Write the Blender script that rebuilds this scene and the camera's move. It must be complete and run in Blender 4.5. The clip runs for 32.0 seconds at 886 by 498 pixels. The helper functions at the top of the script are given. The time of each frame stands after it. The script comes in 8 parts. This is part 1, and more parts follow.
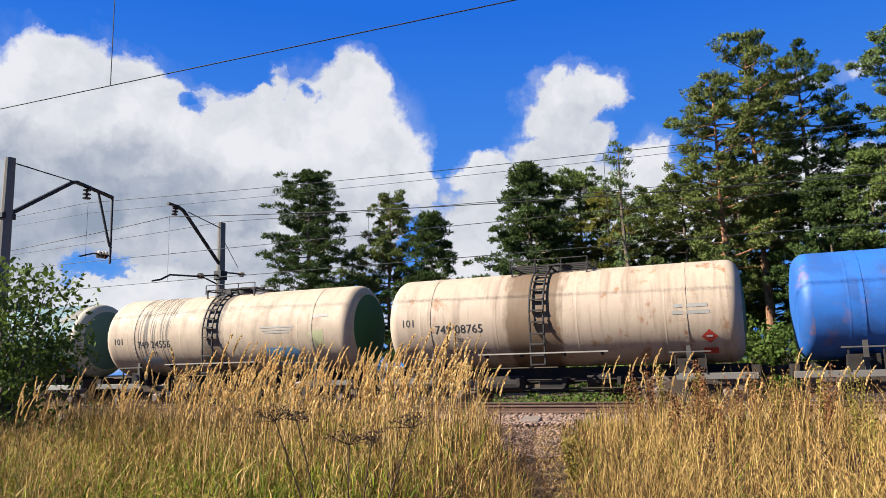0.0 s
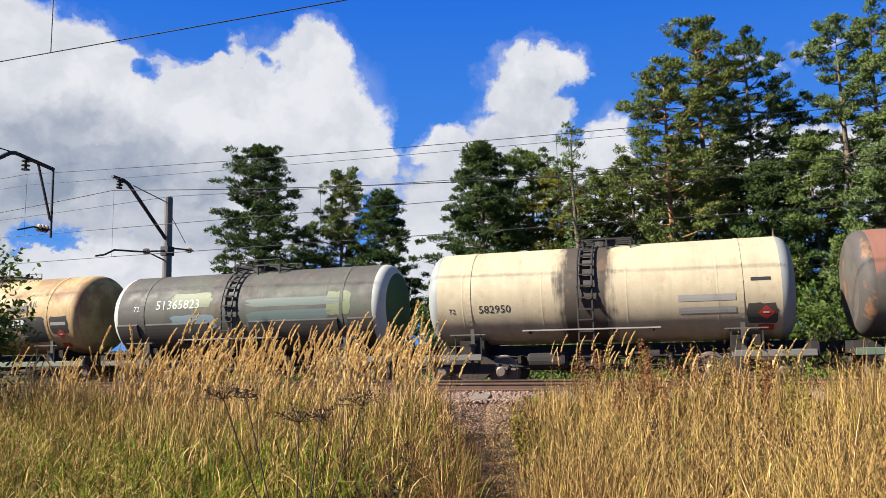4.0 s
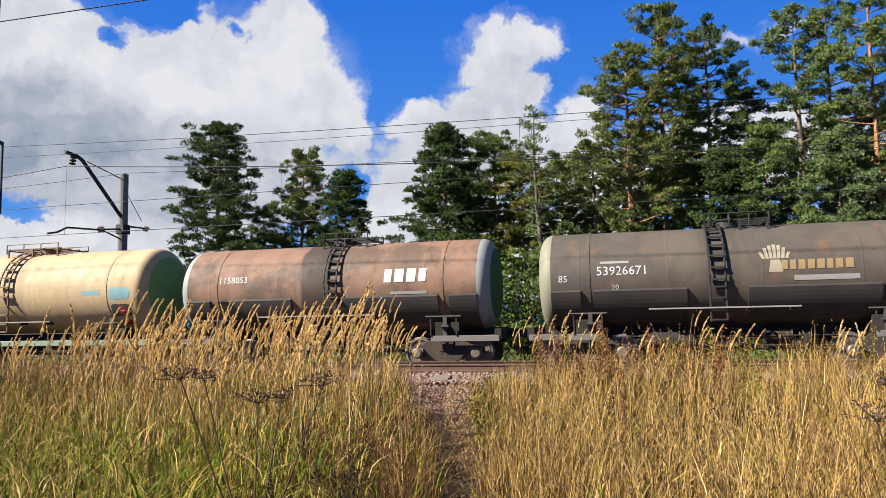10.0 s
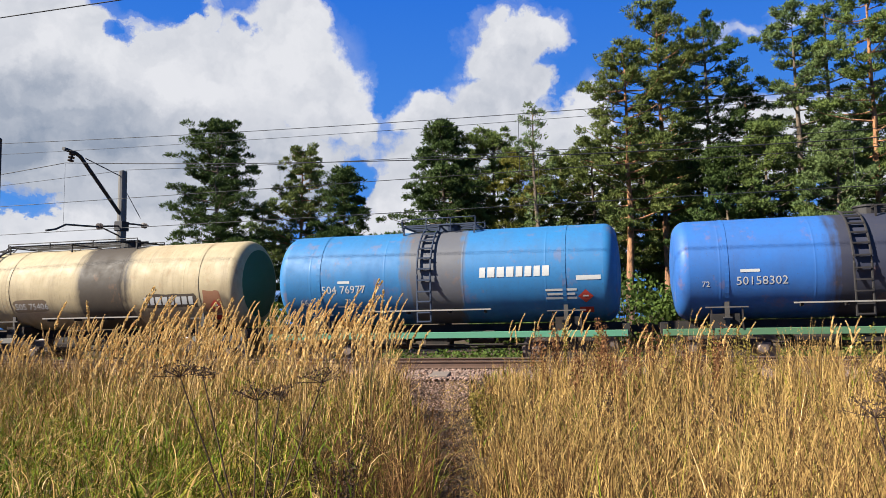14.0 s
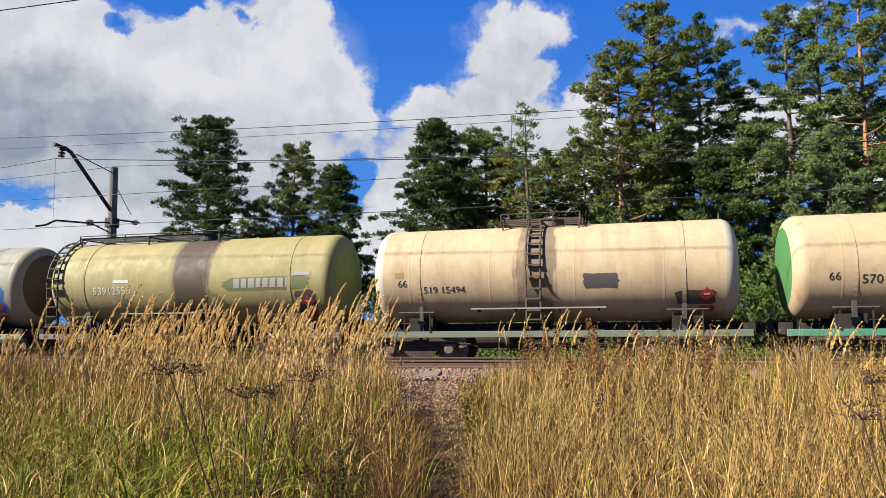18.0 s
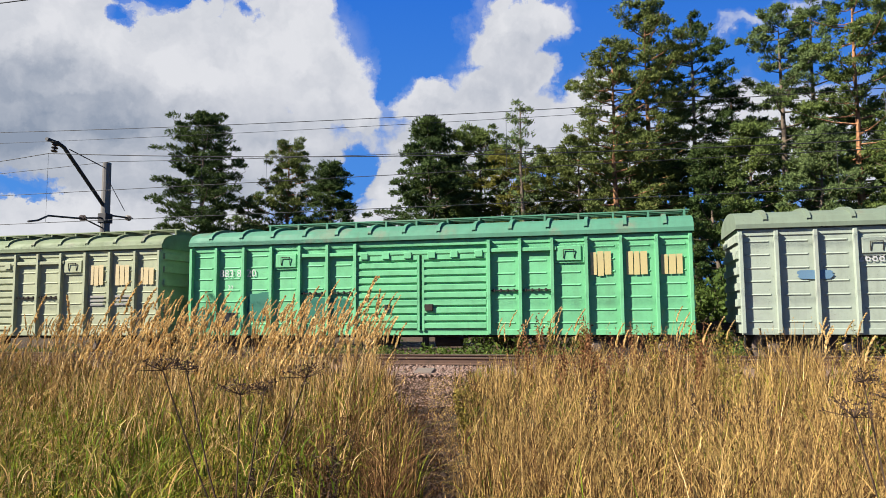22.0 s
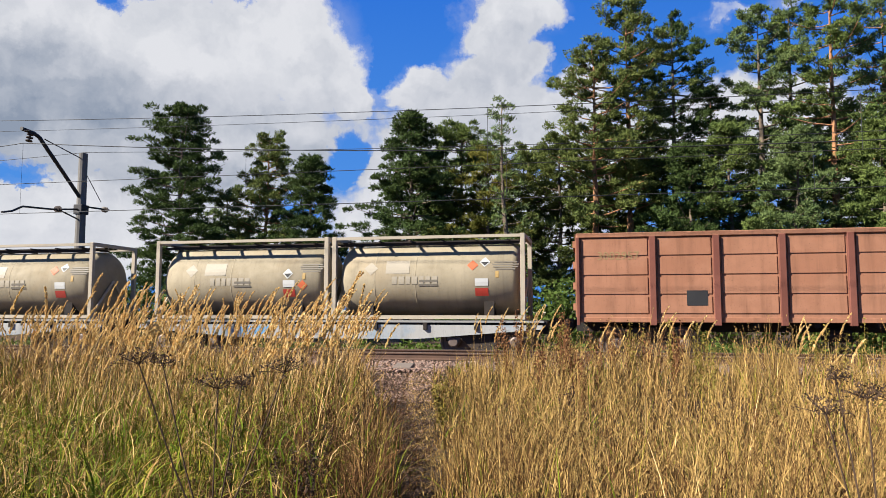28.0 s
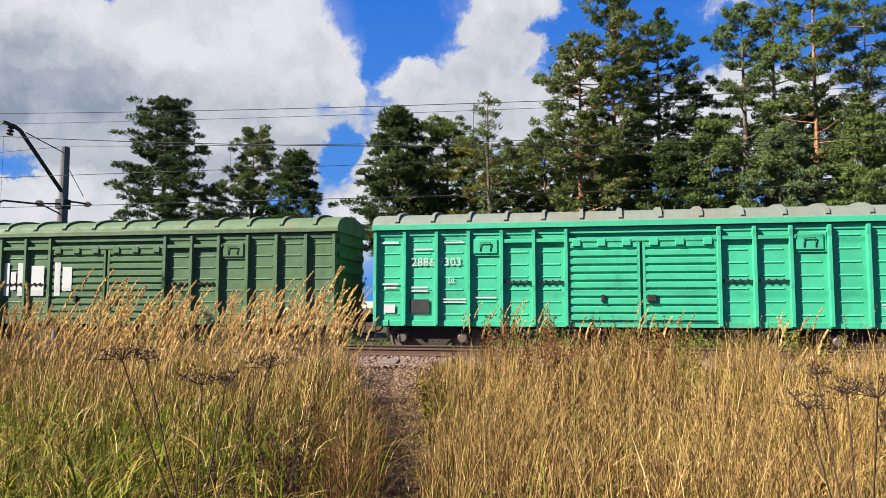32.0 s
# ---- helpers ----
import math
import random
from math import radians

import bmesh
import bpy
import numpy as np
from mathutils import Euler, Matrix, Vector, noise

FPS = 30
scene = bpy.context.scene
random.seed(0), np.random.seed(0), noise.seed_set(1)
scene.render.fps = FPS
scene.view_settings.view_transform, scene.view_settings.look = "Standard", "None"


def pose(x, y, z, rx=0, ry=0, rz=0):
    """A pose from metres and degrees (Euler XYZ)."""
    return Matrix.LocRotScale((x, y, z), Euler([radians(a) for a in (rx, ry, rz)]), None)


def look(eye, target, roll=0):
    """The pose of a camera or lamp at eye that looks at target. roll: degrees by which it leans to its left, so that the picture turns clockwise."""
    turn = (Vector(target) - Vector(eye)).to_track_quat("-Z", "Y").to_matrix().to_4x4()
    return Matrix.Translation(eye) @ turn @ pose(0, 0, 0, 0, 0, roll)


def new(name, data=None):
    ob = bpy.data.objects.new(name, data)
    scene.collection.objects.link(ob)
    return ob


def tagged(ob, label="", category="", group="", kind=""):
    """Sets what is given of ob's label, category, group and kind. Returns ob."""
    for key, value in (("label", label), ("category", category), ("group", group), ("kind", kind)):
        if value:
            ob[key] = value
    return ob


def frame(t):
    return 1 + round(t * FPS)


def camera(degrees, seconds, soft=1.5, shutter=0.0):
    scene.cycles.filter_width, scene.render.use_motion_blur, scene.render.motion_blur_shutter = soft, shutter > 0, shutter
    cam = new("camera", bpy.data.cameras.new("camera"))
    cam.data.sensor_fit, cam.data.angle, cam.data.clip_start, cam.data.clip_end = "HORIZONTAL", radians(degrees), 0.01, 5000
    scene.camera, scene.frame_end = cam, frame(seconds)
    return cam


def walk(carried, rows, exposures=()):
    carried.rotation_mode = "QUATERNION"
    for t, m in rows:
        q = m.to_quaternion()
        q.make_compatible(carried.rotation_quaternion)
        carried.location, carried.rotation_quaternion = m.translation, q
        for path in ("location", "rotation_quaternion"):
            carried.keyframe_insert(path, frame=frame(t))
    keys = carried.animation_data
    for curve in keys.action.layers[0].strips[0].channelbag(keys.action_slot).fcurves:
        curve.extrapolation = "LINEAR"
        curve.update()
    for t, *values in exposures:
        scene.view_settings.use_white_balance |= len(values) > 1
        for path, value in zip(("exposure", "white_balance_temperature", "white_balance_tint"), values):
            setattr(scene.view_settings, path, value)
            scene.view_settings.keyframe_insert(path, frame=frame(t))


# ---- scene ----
# x runs along the railway in the direction of travel, y away from the camera, z up.
EYE = (0.0, 0.0, 1.6)
cam = camera(62.6, 32.0, soft=0.8)


def view(yaw, pitch, roll):
    return pose(*EYE, 90 + pitch, 0, -yaw) @ pose(0, 0, 0, 0, 0, roll)


VIEWS = [
    (0, -21.50, 9.16, -1.45), (0.5, -21.23, 9.07, -1.38), (1, -20.94, 8.92, -1.29), (1.5, -20.50, 8.74, -1.20),
    (2, -19.91, 8.43, -1.19), (2.5, -19.28, 8.16, -1.17), (3, -18.75, 7.96, -1.19), (3.5, -18.24, 7.66, -1.24),
    (4.5, -17.33, 7.15, -1.26), (5.5, -16.52, 6.77, -1.15), (6, -16.19, 6.70, -1.03), (6.5, -15.97, 6.65, -0.87),
    (7, -15.82, 6.53, -0.91), (7.5, -15.64, 6.45, -0.85), (8, -15.33, 6.34, -0.85), (8.5, -15.05, 6.17, -0.85),
    (9, -14.92, 6.05, -0.84), (9.5, -14.81, 5.96, -0.94), (10, -14.78, 5.88, -1.00), (10.5, -14.92, 5.75, -1.12),
    (11, -14.99, 5.64, -1.12), (11.5, -15.05, 5.54, -1.15), (12, -15.07, 5.58, -1.11), (12.5, -14.98, 5.62, -1.15),
    (13, -14.85, 5.65, -1.07), (13.5, -14.76, 5.66, -1.01), (14, -14.70, 5.63, -1.03), (14.5, -14.62, 5.60, -1.00),
    (15.5, -14.42, 5.59, -0.86), (16.5, -14.24, 5.59, -0.72), (17, -14.17, 5.58, -0.67), (17.5, -14.13, 5.58, -0.61),
    (18, -14.06, 5.57, -0.60), (18.5, -13.98, 5.57, -0.58), (19, -13.95, 5.57, -0.54), (19.5, -13.91, 5.53, -0.56),
    (20, -13.84, 5.50, -0.55), (20.5, -13.78, 5.44, -0.55), (21, -13.72, 5.43, -0.49), (21.5, -13.67, 5.37, -0.48),
    (22, -13.61, 5.34, -0.40), (22.5, -13.55, 5.34, -0.33), (23, -13.45, 5.32, -0.32), (23.5, -13.26, 5.26, -0.22),
    (24, -13.10, 5.27, -0.18), (24.5, -12.95, 5.25, -0.22), (25, -12.76, 5.28, -0.20), (25.5, -12.58, 5.26, -0.19),
    (26.5, -12.26, 5.17, -0.08), (27.5, -12.07, 5.08, 0.01), (28, -12.05, 4.97, 0.03), (28.5, -11.98, 4.90, 0.10),
    (29, -11.83, 4.91, 0.14), (29.5, -11.70, 4.92, 0.14), (30, -11.54, 4.87, 0.13), (30.5, -11.38, 4.81, 0.16),
    (31, -11.25, 4.71, 0.15), (31.5, -11.09, 4.65, 0.12), (32, -10.92, 4.64, 0.09),
]
walk(cam, [(t, view(a, b, c)) for t, a, b, c in VIEWS], exposures=[(0, 1.66), (6, 1.62), (14, 1.58), (22, 1.51), (25, 1.51), (32, 1.55)])

# ---- sky, sun ----
SUN_EL, SUN_AZ = 36.5, -124.0  # azimuth from +y towards +x: behind the camera, to its left
world = bpy.data.worlds.new("sky")
scene.world = world
world.use_nodes = True
wn = world.node_tree.nodes
wl = world.node_tree.links
sky = wn.new("ShaderNodeTexSky")
sky.sky_type = "NISHITA"
sky.sun_disc = False
sky.sun_elevation = radians(SUN_EL)
sky.sun_rotation = radians(SUN_AZ)
sky.air_density, sky.dust_density, sky.ozone_density = 1.0, 0.0, 5.0
wn["Background"].inputs["Strength"].default_value = 0.05
wl.new(sky.outputs[0], wn["Background"].inputs["Color"])
sun = bpy.data.lights.new("sun", "SUN")
sun.energy, sun.angle, sun.color = 5.0, radians(1.2), (1.0, 0.94, 0.83)
sun_ob = new("sun", sun)
to_sun = Vector((math.sin(radians(SUN_AZ)) * math.cos(radians(SUN_EL)), math.cos(radians(SUN_AZ)) * math.cos(radians(SUN_EL)), math.sin(radians(SUN_EL))))
sun_ob.matrix_world = look(to_sun * 60, (0, 0, 0))

TRACK_Y, RAIL_Z = 22.77, 0.24      # the train's track: middle, top of rail
NEAR_Y, NEAR_Z = 18.76, 0.59      # the empty track before it
MAST_X = -20.8          # far mast; the near one stands a little ahead of it

# ---- helpers for meshes and materials ----


def link_mesh(name, me, material, parent=None, label="", smooth=False):
    ob = new(name, me)
    if material is not None and not me.materials:
        me.materials.append(material)
    if parent is not None:
        ob.parent = parent
    if smooth:
        me.polygons.foreach_set("use_smooth", [True] * len(me.polygons))
    if label:
        ob["label"] = label
    return ob


def part(name, bm, material, parent=None, label="", smooth=False):
    me = bpy.data.meshes.new(name)
    bm.to_mesh(me)
    bm.free()
    return link_mesh(name, me, material, parent, label, smooth)


def np_mesh(name, verts, faces, material=None):
    """verts (n, 3); faces (m, k), all with k corners."""
    me = bpy.data.meshes.new(name)
    v = np.asarray(verts, np.float32)
    f = np.asarray(faces, np.int32)
    me.vertices.add(len(v))
    me.vertices.foreach_set("co", v.ravel())
    me.loops.add(f.size)
    me.loops.foreach_set("vertex_index", f.ravel())
    me.polygons.add(len(f))
    me.polygons.foreach_set("loop_start", np.arange(0, f.size, f.shape[1], dtype=np.int32))
    me.update(calc_edges=True)
    if material is not None:
        me.materials.append(material)
    return me


def add_box(bm, x0, x1, y0, y1, z0, z1, m=None):
    p = [Vector((x, y, z)) for x in (x0, x1) for y in (y0, y1) for z in (z0, z1)]
    if m is not None:
        p = [m @ q for q in p]
    v = [bm.verts.new(q) for q in p]
    for f in ((0, 1, 3, 2), (4, 6, 7, 5), (0, 4, 5, 1), (2, 3, 7, 6), (0, 2, 6, 4), (1, 5, 7, 3)):
        bm.faces.new([v[i] for i in f])
    return v


def box(x0, x1, y0, y1, z0, z1, bevel=0.0):
    bm = bmesh.new()
    add_box(bm, x0, x1, y0, y1, z0, z1)
    if bevel:
        bmesh.ops.bevel(bm, geom=bm.edges[:], offset=bevel, segments=1, affect="EDGES")
    return bm


def add_tube(bm, pts, r, seg=6, r_end=None):
    """A tube of radius r (to r_end) along the points."""
    pts = [Vector(p) for p in pts]
    rings = []
    for i, p in enumerate(pts):
        d = (pts[min(i + 1, len(pts) - 1)] - pts[max(i - 1, 0)]).normalized()
        side = d.cross(Vector((0, 0, 1)))
        if side.length < 1e-3:
            side = d.cross(Vector((0, 1, 0)))
        side.normalize()
        up = side.cross(d)
        rr = r if r_end is None else r + (r_end - r) * i / (len(pts) - 1)
        rings.append([bm.verts.new(p + side * (rr * math.cos(2 * math.pi * k / seg)) + up * (rr * math.sin(2 * math.pi * k / seg))) for k in range(seg)])
    for a, b in zip(rings, rings[1:]):
        for k in range(seg):
            bm.faces.new((a[k], a[(k + 1) % seg], b[(k + 1) % seg], b[k]))
    for ring in (rings[0][::-1], rings[-1]):
        bm.faces.new(ring)


def tube(pts, r, seg=6, r_end=None):
    bm = bmesh.new()
    add_tube(bm, pts, r, seg, r_end)
    return bm


def add_lathe(bm, profile, axis="x", seg=32, centre=(0, 0, 0), closed=False):
    """Turns a profile of (along, radius) round an axis."""
    rings = []
    for a, r in profile:
        ring = []
        for k in range(seg):
            c, s = r * math.cos(2 * math.pi * k / seg), r * math.sin(2 * math.pi * k / seg)
            q = {"x": (a, c, s), "y": (c, a, s), "z": (c, s, a)}[axis]
            ring.append(bm.verts.new(Vector(q) + Vector(centre)))
        rings.append(ring)
    for a, b in zip(rings, rings[1:]):
        for k in range(seg):
            bm.faces.new((a[k], b[k], b[(k + 1) % seg], a[(k + 1) % seg]))
    if closed:
        bm.faces.new(rings[0])
        bm.faces.new(rings[-1][::-1])
    bmesh.ops.recalc_face_normals(bm, faces=bm.faces[:])


def material(name, rough=0.6, metal=0.0):
    m = bpy.data.materials.new(name)
    m.use_nodes = True
    b = m.node_tree.nodes["Principled BSDF"]
    b.inputs["Roughness"].default_value = rough
    b.inputs["Metallic"].default_value = metal
    b.inputs["Specular IOR Level"].default_value = 0.10 if rough >= 0.8 else 0.35
    return m, m.node_tree.nodes, m.node_tree.links, b


def noise_node(n, l, coord, scale, detail=4.0, rough=0.55, stretch=None):
    t = n.new("ShaderNodeTexNoise")
    t.inputs["Scale"].default_value, t.inputs["Detail"].default_value, t.inputs["Roughness"].default_value = scale, detail, rough
    if stretch is not None:
        mp = n.new("ShaderNodeMapping")
        mp.inputs["Scale"].default_value = stretch
        l.new(coord, mp.inputs["Vector"])
        coord = mp.outputs["Vector"]
    l.new(coord, t.inputs["Vector"])
    return t.outputs["Fac"]


def ramp(n, l, fac, a, b, ca=0.0, cb=1.0):
    m = n.new("ShaderNodeMapRange")
    m.inputs["From Min"].default_value, m.inputs["From Max"].default_value = a, b
    m.inputs["To Min"].default_value, m.inputs["To Max"].default_value = ca, cb
    l.new(fac, m.inputs["Value"])
    return m.outputs["Result"]


def mix(n, l, fac, a, b, mode="MIX"):
    m = n.new("ShaderNodeMix")
    m.data_type, m.blend_type = "RGBA", mode
    for socket, value in ((m.inputs["Factor"], fac), (m.inputs["A"], a), (m.inputs["B"], b)):
        if isinstance(value, bpy.types.NodeSocket):
            l.new(value, socket)
        elif isinstance(value, (int, float)):
            socket.default_value = value
        else:
            socket.default_value = (*value, 1.0)
    return m.outputs["Result"]


def maths(n, l, op, a, b=None):
    m = n.new("ShaderNodeMath")
    m.operation = op
    for socket, value in ((m.inputs[0], a), (m.inputs[1], b)):
        if isinstance(value, bpy.types.NodeSocket):
            l.new(value, socket)
        elif value is not None:
            socket.default_value = value
    return m.outputs[0]


def bump(n, l, bsdf, height, strength=0.3, distance=0.02):
    b = n.new("ShaderNodeBump")
    b.inputs["Strength"].default_value, b.inputs["Distance"].default_value = strength, distance
    l.new(height, b.inputs["Height"])
    l.new(b.outputs["Normal"], bsdf.inputs["Normal"])


def object_coord(n):
    return n.new("ShaderNodeTexCoord").outputs["Object"]


def plain(name, col, rough=0.6, metal=0.0, wear=(0.1, 0.07, 0.05), amount=0.35, scale=3.0):
    """A painted or bare surface with grime at two scales."""
    m, n, l, b = material(name, rough, metal)
    c = object_coord(n)
    info = n.new("ShaderNodeObjectInfo").outputs["Random"]
    add = n.new("ShaderNodeVectorMath")
    add.operation = "ADD"
    l.new(c, add.inputs[0])
    l.new(maths(n, l, "MULTIPLY", info, 37.0), add.inputs[1])
    big = noise_node(n, l, add.outputs[0], scale * 0.4, 5)
    fine = noise_node(n, l, add.outputs[0], scale * 9, 4)
    k = ramp(n, l, big, 0.42, 0.75, 0.0, amount)
    out = mix(n, l, k, col, wear)
    out = mix(n, l, ramp(n, l, fine, 0.3, 0.75, 0.0, 0.25), out, [q * 0.6 for q in col])
    l.new(out, b.inputs["Base Color"])
    l.new(ramp(n, l, fine, 0.2, 0.8, max(rough - 0.12, 0.05), min(rough + 0.15, 1.0)), b.inputs["Roughness"])
    bump(n, l, b, fine, 0.15, 0.01)
    return m


def ground_height(x, y):
    """Height of the ground at x, y (numpy)."""
    h = 0.06 * np.sin(0.7 * x + 0.4) * np.sin(0.55 * y) + 0.03 * np.sin(2.1 * x) * np.cos(1.7 * y)
    h = h * np.clip(y / 6, 0.2, 1) * np.clip((15.5 - y) / 4, 0, 1)
    h = h + 0.36 * np.clip((y - 9.0) / 7.0, 0, 1) ** 1.3
    h = h - 0.13 * np.clip((y - 15.6) / 1.2, 0, 1) * (y < 20.3)
    h = h - 0.45 * np.clip((y - 20.3) / 1.0, 0, 1) + 0.0 * x
    h = h - 0.25 * np.clip((y - 26.0) / 6, 0, 1)
    return h


def path_half(y):
    """Half the width of the bare strip along the path."""
    return np.interp(y, [4, 6.8, 9.2, 14.6, 17], [0.07, 0.13, 0.25, 0.56, 1.0])


def path_distance(x, y):
    """Distance from the middle of the trodden path, in metres."""
    return np.abs(x + 0.262 * y + 0.10 * np.sin(0.6 * y)) * 0.967

# ---- ground ----
def soil_material():
    m, n, l, b = material("dry_soil_and_litter", 0.95)
    c = object_coord(n)
    big, mid, fine = noise_node(n, l, c, 0.35, 4), noise_node(n, l, c, 2.6, 5), noise_node(n, l, c, 30, 5)
    out = mix(n, l, ramp(n, l, mid, 0.35, 0.7), (0.050, 0.033, 0.021), (0.095, 0.064, 0.040))
    out = mix(n, l, ramp(n, l, big, 0.5, 0.65, 0.0, 0.7), out, (0.050, 0.055, 0.018))
    out = mix(n, l, ramp(n, l, fine, 0.45, 0.8, 0.0, 0.6), out, (0.028, 0.020, 0.013))
    l.new(out, b.inputs["Base Color"])
    bump(n, l, b, fine, 0.7, 0.04)
    return m


SOIL = soil_material()


def build_ground():
    xs = np.concatenate([[-4000, -1200, -400, -150, -70], np.arange(-40, 30.1, 0.5), [60, 150, 400, 1200, 4000]])
    ys = np.concatenate([[-4000, -800, -150, -40, -12, -4], np.arange(0, 34.1, 0.35), [40, 50, 70, 120, 300, 900, 4000]])
    gx, gy = np.meshgrid(xs, ys)
    gz = ground_height(gx, gy) - 0.07 * np.exp(-(path_distance(gx, gy) / 0.45) ** 2) * (gy < 16)
    v = np.stack([gx, gy, gz], -1).reshape(-1, 3)
    w = len(xs)
    i = (np.arange(len(ys) - 1)[:, None] * w + np.arange(w - 1)[None]).ravel()
    f = np.stack([i, i + 1, i + w + 1, i + w], -1)
    ob = link_mesh("ground", np_mesh("ground", v, f, SOIL), SOIL, smooth=True)
    tagged(ob, "dry brown soil with grass litter and a trodden path", "ground", kind="structure")


build_ground()

# ---- railway ----
def gravel_material(name, tone, cool):
    m, n, l, b = material(name, 0.9)
    r = n.new("ShaderNodeNewGeometry").outputs["Random Per Island"]
    c = object_coord(n)
    fine = noise_node(n, l, c, 60, 4)
    cr = n.new("ShaderNodeValToRGB")
    e = cr.color_ramp.elements
    e[0].position, e[0].color = 0.0, (0.075, 0.049, 0.039, 1)
    e[1].position, e[1].color = 1.0, (0.38, 0.252, 0.200, 1)
    k = e.new(0.5)
    k.color = (0.20, 0.128, 0.100, 1)
    for stop in e:
        c0 = stop.color
        stop.color = (c0[0] * tone, c0[1] * tone * (0.5 + 0.5 * cool), c0[2] * tone * cool, 1)
    l.new(r, cr.inputs["Fac"])
    out = mix(n, l, ramp(n, l, fine, 0.35, 0.75, 0.0, 0.5), cr.outputs["Color"], (0.09, 0.07, 0.055))
    l.new(out, b.inputs["Base Color"])
    bump(n, l, b, fine, 0.4, 0.01)
    return m


GRAVEL = gravel_material("granite_gravel", 1.0, 1.0)
# browner copy of the gravel; the tall grass's shade is in its low tone
PATH_GRAVEL = gravel_material("shaded_earthy_path_gravel", 0.42, 0.85)
BALLAST = plain("ballast_bed", (0.19, 0.135, 0.112), 0.95, 0, (0.10, 0.07, 0.056), 0.6, 6)
RUST_RAIL = plain("rusty_rail_steel", (0.105, 0.06, 0.042), 0.75, 0.3, (0.05, 0.032, 0.025), 0.6, 8)
BRIGHT_RAIL = plain("worn_rail_head", (0.22, 0.17, 0.14), 0.45, 0.6, (0.10, 0.07, 0.05), 0.4, 10)
CONCRETE = plain("weathered_concrete", (0.15, 0.122, 0.105), 0.9, 0, (0.08, 0.063, 0.053), 0.5, 3)


SLEEPER = plain("weathered_tarred_timber", (0.10, 0.075, 0.058), 0.9, 0, (0.05, 0.04, 0.032), 0.6, 6)


def rock_mesh(name, centres, sizes, rng, mat):
    """Many small stones in one mesh: each a skewed octahedron with a cut top."""
    base = np.array([(1, 0, 0), (0, 1, 0), (-1, 0, 0), (0, -1, 0), (0.45, 0.45, 0.7), (-0.5, 0.35, 0.75), (-0.3, -0.5, 0.68), (0.5, -0.4, 0.72), (0, 0, -0.8)])
    tri = np.array([(0, 1, 4), (1, 5, 4), (1, 2, 5), (2, 6, 5), (2, 3, 6), (3, 7, 6), (3, 0, 7), (0, 4, 7), (4, 5, 6), (4, 6, 7), (1, 0, 8), (2, 1, 8), (3, 2, 8), (0, 3, 8)])
    k = len(centres)
    v = base[None] * (1 + rng.uniform(-0.28, 0.28, (k, 9, 3)))
    a = rng.uniform(0, 6.28, k)
    tilt = rng.normal(0, 0.35, (k, 2))
    ca, sa = np.cos(a)[:, None], np.sin(a)[:, None]
    s = np.asarray(sizes)[:, None]
    x, y, z = v[..., 0] * s, v[..., 1] * s * 0.75, v[..., 2] * s * 0.62
    z = z + x * tilt[:, :1] + y * tilt[:, 1:]
    v = np.stack([x * ca - y * sa, x * sa + y * ca, z], -1) + np.asarray(centres)[:, None]
    f = tri[None] + (np.arange(k) * 9)[:, None, None]
    return np_mesh(name, v.reshape(-1, 3), f.reshape(-1, 3), mat)


def build_bed(name, y, z, label):
    bm = bmesh.new()
    prof = [(y - 2.5, z - 0.75), (y - 1.75, z - 0.47), (y - 1.3, z - 0.36), (y - 0.9, z - 0.2), (y + 1.4, z - 0.2), (y + 1.75, z - 0.27), (y + 2.5, z - 0.75)]
    rows = [[bm.verts.new((x, a, b)) for a, b in prof] for x in np.concatenate([[-900, -200, -80], np.arange(-44, 30, 2.0), [80, 200, 900]])]
    for p, q in zip(rows, rows[1:]):
        for i in range(len(prof) - 1):
            bm.faces.new((p[i], q[i], q[i + 1], p[i + 1]))
    tagged(part(name, bm, BALLAST), label, "ballast", kind="structure")


build_bed("ballast_near", NEAR_Y, NEAR_Z - 0.01, "grey-brown crushed stone bed under the empty track")
build_bed("ballast_far", TRACK_Y, RAIL_Z - 0.01, "grey-brown crushed stone bed under the train")


def rail(y, z, label):
    bm = bmesh.new()
    prof = [(-0.075, -0.18), (-0.075, -0.168), (-0.012, -0.14), (-0.010, -0.05), (-0.036, -0.036), (-0.036, -0.004), (-0.030, 0), (0.030, 0), (0.036, -0.004), (0.036, -0.036), (0.010, -0.05), (0.012, -0.14), (0.075, -0.168), (0.075, -0.18)]
    ends = [[bm.verts.new((x, y + a, z + b)) for a, b in prof] for x in (-900, -44, 30, 900)]
    for p, q in zip(ends, ends[1:]):
        for i in range(len(prof)):
            f = bm.faces.new((p[i], p[(i + 1) % 14], q[(i + 1) % 14], q[i]))
            f.material_index = 1 if i in (5, 6, 7) else 0
    bmesh.ops.recalc_face_normals(bm, faces=bm.faces[:])
    ob = part("rail", bm, RUST_RAIL)
    ob.data.materials.append(BRIGHT_RAIL)
    tagged(ob, label, "rail", kind="structure")


for y0, z0, what in ((NEAR_Y, NEAR_Z, "rusty steel rail of the empty track on its gravel bed"), (TRACK_Y, RAIL_Z, "steel rail under the train's wheels")):
    for side in (-0.76, 0.76):
        rail(y0 + side, z0, what)


